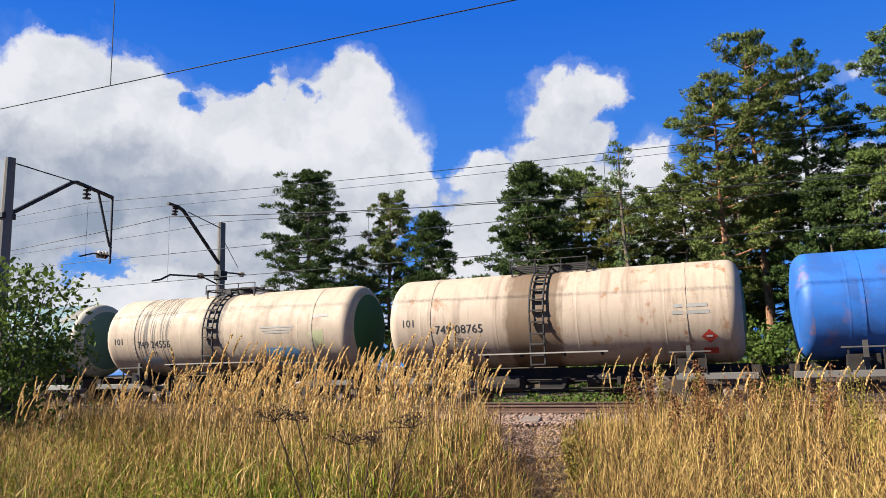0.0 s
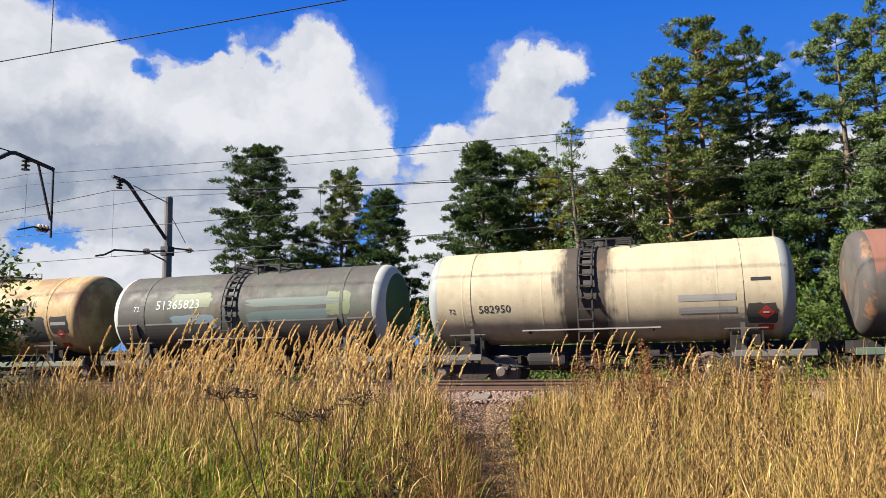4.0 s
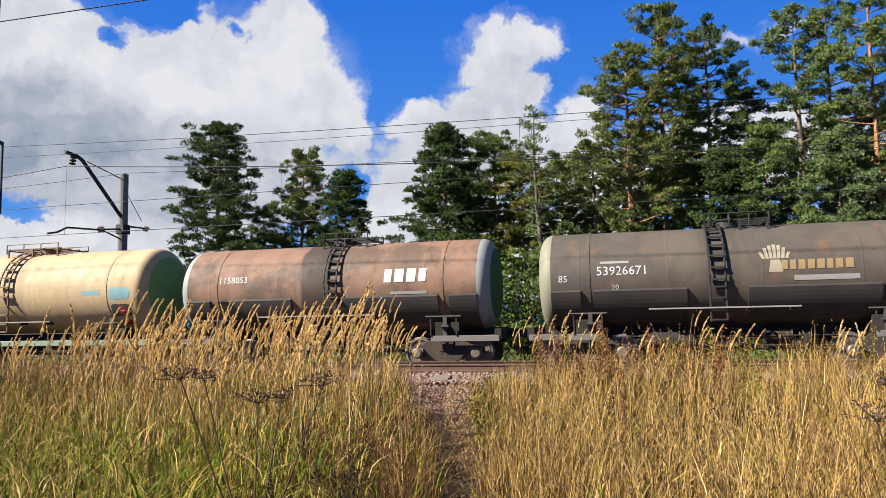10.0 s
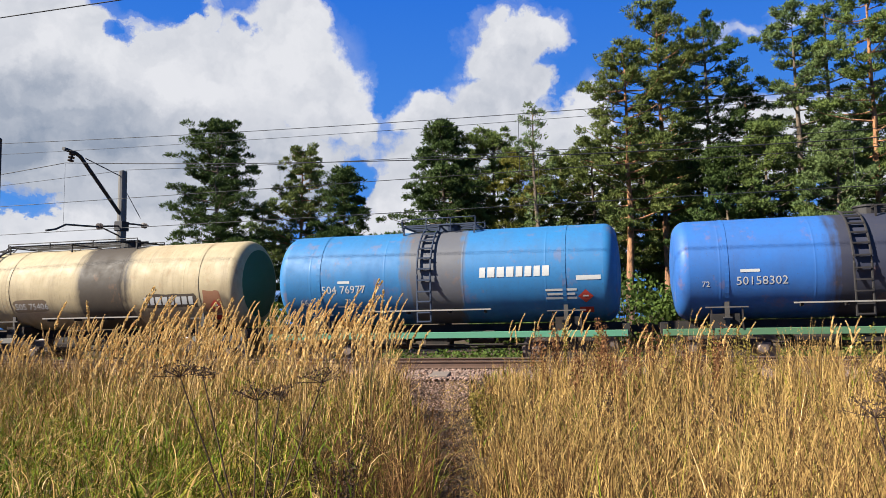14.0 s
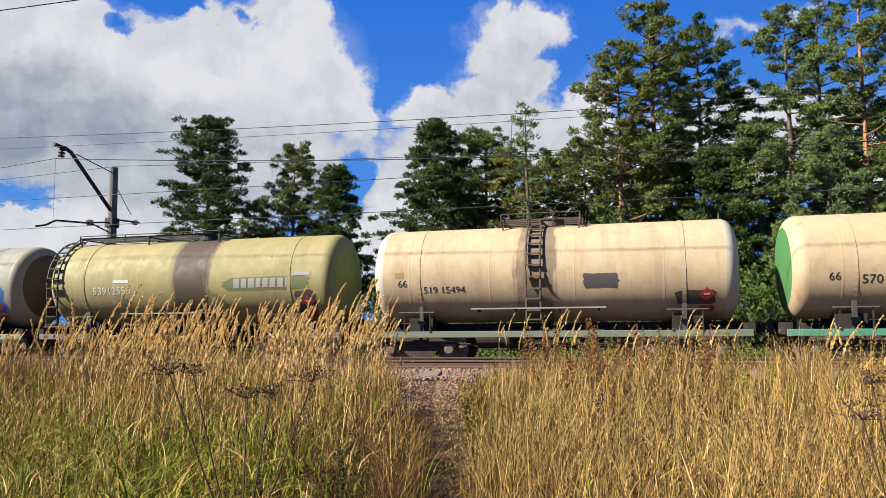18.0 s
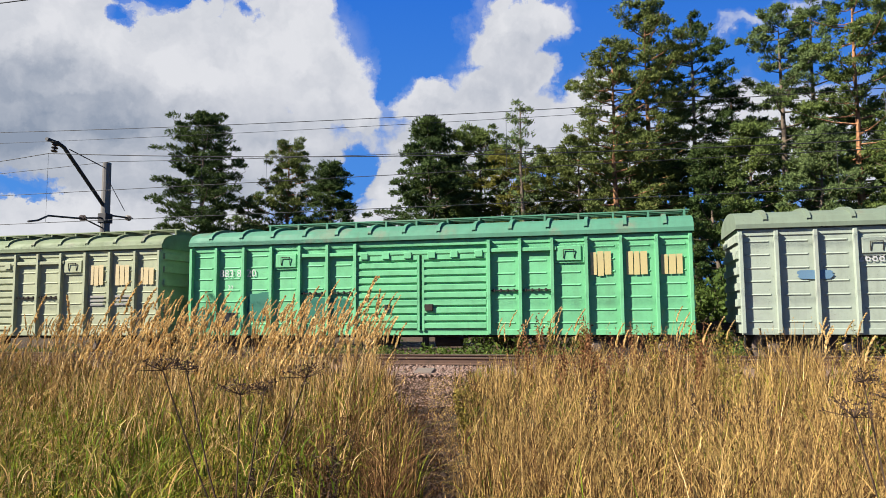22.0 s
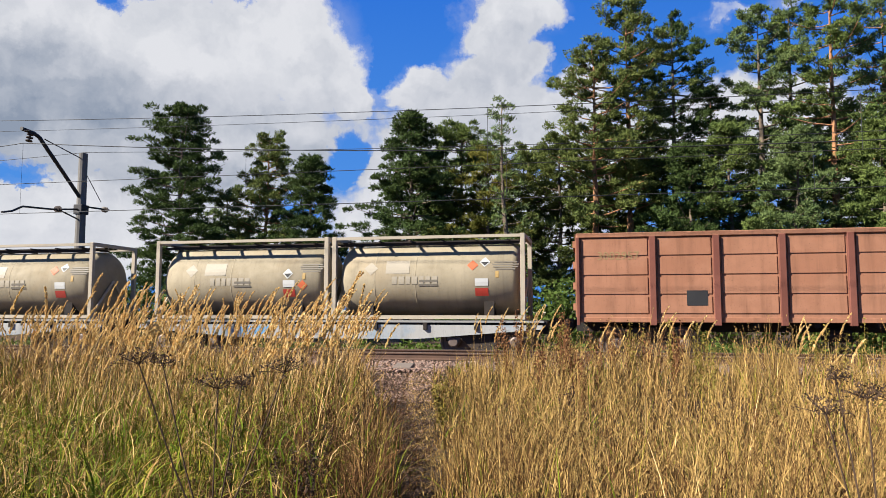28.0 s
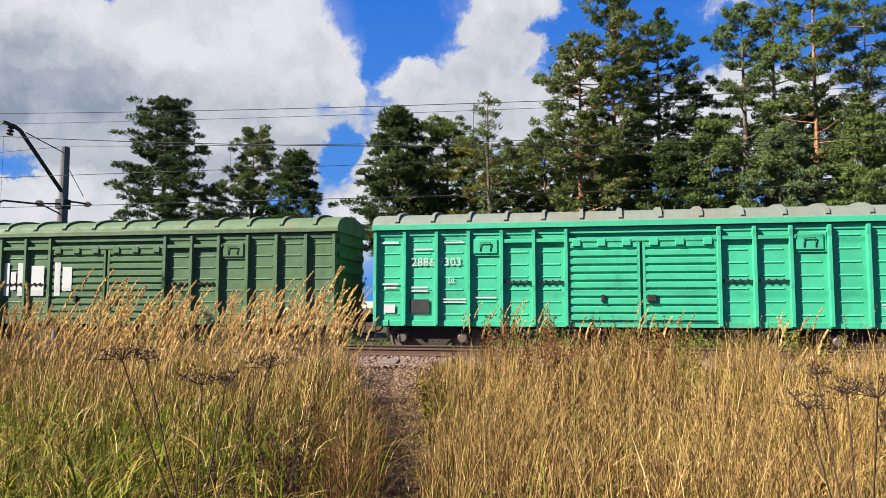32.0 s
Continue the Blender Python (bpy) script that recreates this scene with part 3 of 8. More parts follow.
def add_bogies(root, half):
    for x in (-half, half):
        bogie = put("bogie", M_BOLSTER, root, pose(x, 0, 0), "grimy cast steel two-axle bogie")
        for s in (-1, 1):
            put("side_frame", M_SIDE, bogie, pose(0, s * 1.03, 0))
            for q in (-0.16, 0, 0.16):
                put("spring", M_SPRING, bogie, pose(q, s * 1.05, 0))
        for w in (-1, 1):
            wheels = put("wheelset", M_WHEEL, bogie, pose(w * 0.925, 0, 0.475))
            WHEELS[w].append(wheels)
            for s in (-1, 1):
                put("axle_box", M_AXLE, bogie, pose(w * 0.925, s * 1.06, 0.475, 0, 0, 0 if s < 0 else 180))


def coupler_mesh():
    bm = bmesh.new()
    add_box(bm, 0, 0.62, -0.1, 0.1, 0.93, 1.14)
    add_box(bm, 0.50, 0.72, -0.2, 0.02, 0.90, 1.18)
    add_box(bm, 0.50, 0.66, 0.06, 0.2, 0.92, 1.16)
    add_tube(bm, [(0.05, -0.5, 1.0), (0.3, -0.5, 0.62), (0.62, -0.35, 0.55)], 0.03, 6)
    return shared("coupler", bm, UNDER)


M_COUPLER = coupler_mesh()


def add_couplers(root, half):
    put("coupler", M_COUPLER, root, pose(half, 0, 0))
    put("coupler", M_COUPLER, root, pose(-half, 0, 0, 0, 0, 180))


# markings
TEXTS = {}


def text_flat(body, size):
    """Flat lettering in x, y with its lower left corner at the origin; returns (verts, faces, width)."""
    if body not in TEXTS:
        cu = bpy.data.curves.new("lettering", "FONT")
        cu.body, cu.size, cu.resolution_u = body, 1.0, 2
        ob = bpy.data.objects.new("lettering", cu)
        me = bpy.data.meshes.new_from_object(ob)
        v = [tuple(q.co) for q in me.vertices]
        f = [tuple(p.vertices) for p in me.polygons]
        bpy.data.objects.remove(ob)
        bpy.data.meshes.remove(me)
        x0 = min(q[0] for q in v)
        TEXTS[body] = ([(q[0] - x0, q[1]) for q in v], f, max(q[0] for q in v) - x0)
    v, f, w = TEXTS[body]
    return [(a * size / 0.72, b * size / 0.72) for a, b in v], f, w * size / 0.72


def rects_flat(items):
    v, f = [], []
    for x0, x1, y0, y1 in items:
        i = len(v)
        v += [(x0, y0), (x1, y0), (x1, y1), (x0, y1)]
        f.append((i, i + 1, i + 2, i + 3))
    return v, f


def bend(flat, x, v0, radius=None, axis_z=0.0, plane=0.0, lift=0.006):
    """Lays flat artwork on a tank's near side (radius given: v0 is the height) or on a flat side at y = plane."""
    verts, faces = flat[0], flat[1]
    bm = bmesh.new()
    bv = [bm.verts.new((x + a, 0, b)) for a, b in verts]
    for f in faces:
        try:
            bm.faces.new([bv[i] for i in f])
        except ValueError:
            pass
    if radius is not None:
        bm.verts.ensure_lookup_table()
        lo, hi = min(q.co.z for q in bm.verts), max(q.co.z for q in bm.verts)
        k = int((hi - lo) / 0.11)
        for i in range(1, k + 1):
            bmesh.ops.bisect_plane(bm, geom=bm.verts[:] + bm.edges[:] + bm.faces[:], plane_co=(0, 0, lo + (hi - lo) * i / (k + 1)), plane_no=(0, 0, 1))
        p0 = math.asin(max(-1, min(1, (v0 + (MARKS if radius == R else 0.0) - axis_z) / radius)))
        for q in bm.verts:
            a = p0 + q.co.z / radius
            q.co = Vector((q.co.x, -(radius + lift) * math.cos(a), axis_z + (radius + lift) * math.sin(a)))
    else:
        for q in bm.verts:
            q.co = Vector((q.co.x, plane - lift, v0 + q.co.z))
    for f in bm.faces:
        if f.normal.y > 0:
            f.normal_flip()
    return bm


def brand_blocks(h, count, rng):
    """A brand name as plain upright blocks of its size: no letters. Outlines of each block."""
    out, x = [], 0.0
    for i in range(count):
        w = h * rng.uniform(0.56, 0.74)
        lean = 0.06 * h
        out.append(([(x, 0), (x + w, 0), (x + w + lean, h), (x + lean, h)], [(0, 1, 2, 3)]))
        x += w + h * 0.22
    return out


def bars_flat(widths, h, gap):
    return rects_flat([(0.5 * (max(widths) - w), 0.5 * (max(widths) + w), -i * (h + gap), -i * (h + gap) + h) for i, w in enumerate(widths)])


def blot_flat(w, h, rng, rag=0.12):
    """A patch of repaint with an uneven outline."""
    k = 22
    pts = []
    for i in range(k):
        a = 2 * math.pi * i / k
        c, s = math.cos(a), math.sin(a)
        r = 1.0 / max(abs(c), abs(s)) * (1 + rng.uniform(-rag, rag * 0.3))
        pts.append((w / 2 + w / 2 * c * r, h / 2 + h / 2 * s * r))
    return pts, [tuple(range(k))]


def tank_paint(name, base, alt, alt_amount, spill=(0.05, 0.035, 0.03), spill_amount=0.7, spill_x=0.0, spill_w=0.7, streak=0.35, rough=0.5, dark=(0.10, 0.075, 0.055), upper=None, drips=None, rust=0.0):
    rough = min(0.8, rough + 0.16)
    m, n, l, b = material(name, rough)
    base, alt = [q * 0.53 for q in base], [q * 0.53 for q in alt]
    spill, dark = [q * 0.45 for q in spill], [q * 0.55 for q in dark]
    c = object_coord(n)
    off = n.new("ShaderNodeVectorMath")
    off.operation = "ADD"
    l.new(c, off.inputs[0])
    rnd = n.new("ShaderNodeObjectInfo").outputs["Random"]
    l.new(maths(n, l, "MULTIPLY", rnd, 91.0), off.inputs[1])
    p = off.outputs[0]
    big, mid, fine = noise_node(n, l, p, 0.55, 6, 0.62), noise_node(n, l, p, 2.4, 6, 0.6), noise_node(n, l, p, 26, 5, 0.6)
    run = noise_node(n, l, p, 1.0, 5, 0.6, (3.2, 0.5, 0.35))
    runs = noise_node(n, l, p, 1.0, 4, 0.6, (11.0, 1.2, 0.6))
    out = mix(n, l, ramp(n, l, mid, 0.3, 0.75), base, [q * 0.80 for q in base])
    out = mix(n, l, ramp(n, l, big, 0.57 - 0.2 * alt_amount, 0.66 - 0.2 * alt_amount, 0.0, min(1.0, 0.35 + alt_amount)), out, alt)
    if upper is not None:
        sz = n.new("ShaderNodeSeparateXYZ")
        l.new(c, sz.inputs[0])
        hz = maths(n, l, "ADD", sz.outputs[2], maths(n, l, "MULTIPLY", maths(n, l, "SUBTRACT", big, 0.5), 1.4))
        out = mix(n, l, ramp(n, l, hz, 2.95, 3.15, 0.0, 0.9), out, [q * 0.62 for q in upper])
    out = mix(n, l, ramp(n, l, run, 0.5, 0.78, 0.0, streak), out, dark)
    out = mix(n, l, ramp(n, l, runs, 0.57, 0.74, 0.0, streak * 0.6), out, dark)
    sep = n.new("ShaderNodeSeparateXYZ")
    l.new(c, sep.inputs[0])
    dx = maths(n, l, "ABSOLUTE", maths(n, l, "SUBTRACT", sep.outputs[0], spill_x))
    dx = maths(n, l, "ADD", dx, maths(n, l, "MULTIPLY", maths(n, l, "SUBTRACT", run, 0.55), 1.1))
    dx = maths(n, l, "ADD", dx, maths(n, l, "MULTIPLY", maths(n, l, "SUBTRACT", mid, 0.5), 0.5))
    out = mix(n, l, ramp(n, l, dx, spill_w * 0.72, spill_w * 1.05, spill_amount, 0.0), out, spill)
    if rust:
        spots = noise_node(n, l, p, 1.7, 7, 0.66, (1.0, 1.0, 0.7))
        out = mix(n, l, ramp(n, l, spots, 0.58, 0.66, 0.0, rust), out, (0.20, 0.088, 0.034))
    if drips is not None:
        lines = noise_node(n, l, p, 1.0, 3, 0.5, (17.0, 0.8, 0.28))
        far = maths(n, l, "ABSOLUTE", maths(n, l, "SUBTRACT", sep.outputs[0], drips[0]))
        far = maths(n, l, "ADD", far, maths(n, l, "MULTIPLY", maths(n, l, "SUBTRACT", mid, 0.5), 0.5))
        wet = maths(n, l, "MULTIPLY", ramp(n, l, far, drips[1] * 0.85, drips[1], 0.85, 0.0), ramp(n, l, lines, 0.50, 0.55))
        out = mix(n, l, wet, out, (0.05, 0.042, 0.036))
    out = mix(n, l, ramp(n, l, fine, 0.60, 0.76, 0.0, 0.55), out, dark)
    l.new(out, b.inputs["Base Color"])
    l.new(ramp(n, l, mid, 0.25, 0.8, rough - 0.1, rough + 0.22), b.inputs["Roughness"])
    bump(n, l, b, fine, 0.10, 0.008)
    return m


JACKET = plain("black_jacket_steel", (0.030, 0.028, 0.027), 0.6, 0.1, (0.09, 0.06, 0.045), 0.35, 3)
R, AX = 1.5, 2.78          # tank radius, height of its axis over the rail
MARKS = -0.38           # marks sit this much lower than their nominal heights
HALF, DOME = 4.98, 0.44    # half the straight barrel, depth of its ends


def barrel_mesh(mat):
    bm = bmesh.new()
    prof = [(-HALF + 2 * HALF * i / 12, R) for i in range(13)]
    # weld seams stand a little proud
    seams = []
    for a, r in prof:
        if 0.5 < abs(a) < HALF - 0.5 and round(6 * (a / HALF + 1)) % 3 == 1:
            seams += [(a - 0.05, r), (a - 0.012, r), (a, r + 0.003), (a + 0.012, r), (a + 0.05, r)]
        else:
            seams.append((a, r))
    add_lathe(bm, seams, "x", 72, (0, 0, AX))
    return shared("barrel", bm, mat, True)


def dome_meshes(rim, disc):
    a = bmesh.new()
    prof = []
    for i in range(9):
        t = i / 8 * 0.62
        prof.append((DOME * math.sin(t * math.pi / 2) ** 1.0 if i else 0.0, R * math.cos(t * math.pi / 2) ** 0.42))
    add_lathe(a, prof, "x", 56, (0, 0, AX))
    cut = prof[-1]
    b = bmesh.new()
    inner = [cut] + [(cut[0] + (DOME + 0.02 - cut[0]) * (1 - (1 - i / 6) ** 2), cut[1] * (1 - i / 6)) for i in range(1, 6)] + [(DOME + 0.02, 0.0)]
    add_lathe(b, inner, "x", 56, (0, 0, AX))
    return shared("end_rim", a, rim, True), shared("end_disc", b, disc, True)


def on_tank(phi, r=R):
    """Point of the near side at the angle phi above the axis."""
    return -r * math.cos(phi), AX + r * math.sin(phi)


def ladder_meshes(w=0.42, steps=10, low=1.30):
    rail_bm, rungs = bmesh.new(), []
    for s in (-w / 2, w / 2):
        pts = [(s, *on_tank(p, R + 0.10)) for p in np.linspace(1.35, -0.15, 12)] + [(s, -R - 0.08, 2.1), (s, -R - 0.06, low)]
        add_tube(rail_bm, pts, 0.032, 6)
    rung = bmesh.new()
    add_box(rung, -w / 2, w / 2, -0.055, 0.055, -0.022, 0.022)
    for p in np.linspace(1.2, -0.1, 7):
        y, z = on_tank(p, R + 0.10)
        rungs.append((y, z, math.degrees(p) * 0.0))
    for z in (2.25, 1.95, 1.62, low + 0.05):
        rungs.append((-R - 0.08, z, 0))
    return rail_bm, rung, rungs


LADDERS = {}


def add_ladder(root, x, mat, key):
    key = (key, R)
    if key not in LADDERS:
        a, b, r = ladder_meshes()
        LADDERS[key] = (shared("ladder", a, mat), shared("rung", b, mat), r)
    stiles, rung, rungs = LADDERS[key]
    lad = put("ladder", stiles, root, pose(x, 0, 0), "steel ladder bent over the tank's side")
    for y, z, a in rungs:
        put("rung", rung, lad, pose(0, y, z))


def add_walkway(root, x0, x1, mat):
    """Planks on brackets along the tank's top."""
    top = AX + R
    plank = shared("walkway_plank", box(x0, x1, 0, 0.13, top + 0.14, top + 0.18), mat)
    for y in (-0.62, -0.18, 0.3, 0.7):
        put("walkway_plank", plank, root, pose(0, y, 0))
    bm = bmesh.new()
    add_box(bm, -0.03, 0.03, -0.68, 0.85, top + 0.10, top + 0.14)
    for y in (-0.64, 0.8):
        add_box(bm, -0.025, 0.025, y - 0.025, y + 0.025, top - 0.15, top + 0.10)
    stand = shared("walkway_bracket", bm, mat)
    for x in (x0 + 0.05, (x0 + x1) / 2, x1 - 0.05):
        put("walkway_bracket", stand, root, pose(x, 0, 0))


def add_railing(root, x0, x1, mat, h=0.30):
    """A low rail on posts along each edge of the walkway."""
    top = AX + R
    bm = bmesh.new()
    add_tube(bm, [(x0, 0, top + 0.12 + h), (x1, 0, top + 0.12 + h)], 0.018, 5)
    rail_me = shared("railing", bm, mat)
    post_me = shared("railing_post", tube([(0, 0, top), (0, 0, top + 0.12 + h)], 0.02, 5), mat)
    for y in (-0.68, 0.85):
        ob = put("railing", rail_me, root, pose(0, y, 0))
        for x in (x0, (x0 * 2 + x1) / 3, (x0 + 2 * x1) / 3, x1):
            put("railing_post", post_me, ob, pose(x, 0, 0))


def emblem_flat(h):
    """A plain tree-like mark: bars rising in an arc from a block."""
    v, f = [(0.32 * h, 0), (0.78 * h, 0), (0.70 * h, 0.42 * h), (0.40 * h, 0.42 * h)], [(0, 1, 2, 3)]
    for i in range(7):
        a = (i - 3) / 3
        x, top = 0.55 * h + a * 0.46 * h, h * (1.0 - 0.30 * a * a)
        k = len(v)
        v += [(x - 0.05 * h - 0.1 * a * h, 0.46 * h), (x + 0.05 * h - 0.1 * a * h, 0.46 * h), (x + 0.055 * h, top), (x - 0.055 * h, top)]
        f.append((k, k + 1, k + 2, k + 3))
    return v, f


def build_tank(spec, index):
    """A four-axle tank wagon; spec says its paint, marks and fittings."""
    global R, AX, HALF
    R, AX, HALF = spec.get("size", (1.43, 2.61, 4.93) if spec.get("jacket") else (1.485, 2.755, 4.98))
    rng = np.random.default_rng(100 + index)
    root = tagged(new("tank_wagon"), spec["label"], "tank wagon", group="wagons of the freight train")
    mat = tank_paint("tank_paint", spec["base"], spec.get("alt", (0.3, 0.2, 0.13)), spec.get("alt_amount", 0.2), spec.get("spill", (0.05, 0.035, 0.03)), spec.get("spill_amount", 0.6), spec.get("spill_x", -0.25), spec.get("spill_w", 0.6), spec.get("streak", 0.3), spec.get("rough", 0.5), spec.get("dark", (0.10, 0.075, 0.055)), spec.get("upper"), spec.get("drips"), spec.get("rust", 0.25))
    end_mat = tank_paint("tank_end_paint", spec["base"], spec.get("alt", (0.3, 0.2, 0.13)), spec.get("alt_amount", 0.2), spill_amount=0.0, streak=spec.get("streak", 0.3), rough=spec.get("rough", 0.5), dark=spec.get("dark", (0.10, 0.075, 0.055)), rust=spec.get("rust", 0.25) + 0.15) if not (spec.get("rim") and spec.get("end")) else mat
    put("barrel", barrel_mesh(mat), root)
    rim = paint(*spec["rim"]) if spec.get("rim") else end_mat
    disc = paint(*spec["end"]) if spec.get("end") else end_mat
    a, b = dome_meshes(rim, disc)
    for s in (0, 180):
        e = put("end_rim", a, root, pose(0, 0, 0, 0, 0, s) @ pose(HALF, 0, 0), "")
        put("end_disc", b, e)
    # straps
    for x in (-3.85, 3.85):
        bm = bmesh.new()
        rows = [[bm.verts.new((x + dx, *on_tank(p, R + 0.014))) for dx in (-0.055, 0.055)] for p in np.linspace(math.pi + 0.75, -0.75, 40)]
        for p, q in zip(rows, rows[1:]):
            bm.faces.new((p[0], p[1], q[1], q[0]))
        part("strap", bm, mat, root)
        bm = bmesh.new()
        y, z = on_tank(-0.75, R + 0.03)
        add_box(bm, x - 0.06, x + 0.06, y - 0.03, y + 0.05, 1.0, z + 0.05)
        add_box(bm, x - 0.12, x + 0.12, y - 0.06, y + 0.02, 1.25, 1.33)
        part("strap_anchor", bm, paint("grey_fitting_paint", (0.09, 0.08, 0.07)), root)
    # saddles under the tank, over the bogies
    for x in (-3.9, 3.9):
        bm = bmesh.new()
        add_box(bm, x - 0.38, x + 0.38, -1.02, 1.02, 0.94, 1.42)
        part("saddle", bm, UNDER, root)
    fit = paint(*spec.get("fit", ("dark_fitting_paint", (0.035, 0.03, 0.028))))
    lx = spec.get("ladder_x", -0.35)
    long_walk = spec.get("long_walk", False)
    add_ladder(root, lx, fit, spec.get("fit", ("dark_fitting_paint",))[0])
    if long_walk:
        add_walkway(root, -4.7, 0.9, fit)
        add_railing(root, -4.7, 0.9, fit, 0.12)
        bm = bmesh.new()
        for y in (-0.55, -0.15):
            add_tube(bm, [(-4.75, y, AX + R + 0.2), (-5.25, y, AX + R - 0.2), (-5.55, y, AX + 0.7), (-5.62, y, 1.3)], 0.022, 5)
        for i in range(9):
            add_tube(bm, [(-5.3 - 0.035 * i, -0.55, AX + R - 0.3 - 0.3 * i), (-5.3 - 0.035 * i, -0.15, AX + R - 0.3 - 0.3 * i)], 0.014, 5)
        part("end_ladder", bm, fit, root, "thin end ladder")
    else:
        x0, x1 = spec.get("walk", (-1.2, 1.0))
        add_walkway(root, x0, x1, fit)
        if spec.get("railing", True):
            add_railing(root, x0, x1, fit, spec.get("rail_h", 0.22))
    bm = bmesh.new()
    add_lathe(bm, [(AX + R - 0.06, 0.34), (AX + R + 0.16, 0.34), (AX + R + 0.17, 0.38), (AX + R + 0.21, 0.38), (AX + R + 0.25, 0.2), (AX + R + 0.26, 0.0)], "z", 20, (0.12, 0, 0))
    part("manhole", bm, fit, root)
    # underframe
    bm = bmesh.new()
    add_box(bm, -5.55, 5.55, -0.22, 0.22, 0.78, 1.24)
    for s in (-1, 1):
        add_box(bm, s * 5.55 - 0.1, s * 5.55 + 0.1, -1.4, 1.4, 0.88, 1.2)
    part("underframe", bm, UNDER, root)
    sill_mat = paint(*spec.get("sill", ("grey_sill_paint", (0.20, 0.185, 0.165))))
    if spec.get("full_sill"):
        part("side_sill", box(-5.6, 5.6, -1.43, -1.33, 0.83, 1.02, 0.012), sill_mat, root)
        part("side_sill", box(-5.6, 5.6, 1.33, 1.43, 0.83, 1.02, 0.012), UNDER, root)
    else:
        for s in (-1, 1):
            for y in (-1.43, 1.33):
                part("side_sill", box(min(s * 3.5, s * 5.6), max(s * 3.5, s * 5.6), y, y + 0.10, 0.83, 1.01, 0.012), sill_mat, root)
    # running boards
    bm = bmesh.new()
    add_box(bm, -2.2, 1.7, -1.60, -1.42, 1.66, 1.70)
    part("running_board", bm, paint("pale_board_paint", (0.36, 0.33, 0.29)), root)
    for x in (-2.0, -0.9, 0.4, 1.5):
        part("board_bracket", box(x - 0.02, x + 0.02, -1.55, -1.2, 1.58, 1.66), UNDER, root)
    for x in (-3.9, 3.9):
        bm = bmesh.new()
        add_box(bm, x - 0.55, x + 0.55, -1.5, -1.38, 1.58, 1.615)
        for q in (-0.4, 0.4):
            part("board_bracket", box(x + q - 0.02, x + q + 0.02, -1.46, -1.42, 1.0, 1.58), UNDER, root)
        part("foot_board", bm, paint("dark_foot_board_paint", (0.13, 0.115, 0.10)), root)
    # heating jacket round the lower half
    if spec.get("jacket"):
        for x0, x1 in ((-4.93, -4.08), (-3.72, -1.15), (0.45, 3.72)) + (() if spec.get("plate") else ((4.08, 4.93),)):
            bm = bmesh.new()
            ph = np.linspace(-0.95, -0.27, 9)
            rows = [[bm.verts.new((x, *on_tank(p, R + 0.075))) for x in (x0, x1)] for p in ph]
            for p, q in zip(rows, rows[1:]):
                bm.faces.new((p[0], p[1], q[1], q[0]))
            for k in (0, 1):
                inner = [bm.verts.new((x0 if k == 0 else x1, *on_tank(p, R - 0.01))) for p in ph]
                for i in range(len(ph) - 1):
                    bm.faces.new((rows[i][k], rows[i + 1][k], inner[i + 1], inner[i]))
            top = [bm.verts.new((x, *on_tank(ph[-1] + 0.03, R - 0.01))) for x in (x0, x1)]
            bm.faces.new((rows[-1][0], rows[-1][1], top[1], top[0]))
            bmesh.ops.recalc_face_normals(bm, faces=bm.faces[:])
            part("heating_jacket", bm, JACKET, root)
        if spec.get("plate"):
            bm = bmesh.new()
            ph = np.linspace(-0.66, -0.18, 7)
            rows = [[bm.verts.new((x, *on_tank(p, R + 0.10))) for x in (3.95, 4.93)] for p in ph]
            for p, q in zip(rows, rows[1:]):
                bm.faces.new((p[0], p[1], q[1], q[0]))
            bmesh.ops.solidify(bm, geom=bm.faces[:], thickness=-0.04)
            part("cover_plate", bm, paint("maroon_rusty_plate", (0.20, 0.07, 0.05)), root, "rusty maroon cover plate")
    # brake gear and outlet
    bm = bmesh.new()
    add_lathe(bm, [(0.9, 0.0), (0.9, 0.2), (1.6, 0.2), (1.6, 0.0)], "x", 14, (0, -0.55, 0.85))
    add_tube(bm, [(-3, -0.5, 0.8), (0.9, -0.55, 0.82)], 0.025, 5)
    add_lathe(bm, [(0.75, 0.12), (1.3, 0.12)], "z", 10, (0, 0, 0), closed=True)
    add_tube(bm, [(-5.4, -0.9, 1.0), (-2, -0.75, 0.88), (3, -0.75, 0.88), (5.4, -0.9, 1.0)], 0.03, 5)
    for x in (-2.4, -1.1, 0.3, 1.9):
        add_box(bm, x - 0.05, x + 0.05, -1.2, 1.2, 0.72, 0.95)
    add_tube(bm, [(-2.9, -0.95, 0.62), (2.9, -0.95, 0.62)], 0.035, 5)
    add_tube(bm, [(-2.9, -0.4, 0.52), (2.9, -0.4, 0.52)], 0.035, 5)
    add_box(bm, -0.5, 0.25, -0.9, -0.3, 0.52, 0.84)
    part("brake_gear", bm, UNDER, root)
    bm = bmesh.new()
    add_lathe(bm, [(-2.2, 0.0), (-2.2, 0.2), (-2.12, 0.24), (-1.08, 0.24), (-1.0, 0.2), (-1.0, 0.0)], "x", 14, (0, -0.85, 0.78))
    part("air_reservoir", bm, UNDER, root, smooth=False)
    add_couplers(root, 5.6)
    add_bogies(root, 3.9)
    # marks; higher where a jacket covers the lower half
    up = 0.33 if spec.get("jacket") else 0.0
    for what, x, z, w, h, colour in spec.get("patches", ()):
        part("paint_patch", bend(blot_flat(w, h, rng), x, z + up, R, AX, lift=0.004), paint(*colour), root)
    if spec.get("number"):
        body, col, x, z, h = spec["number"]
        part("fleet_number", bend(text_flat(body, h), x, z + up, R, AX, lift=0.008), col, root)
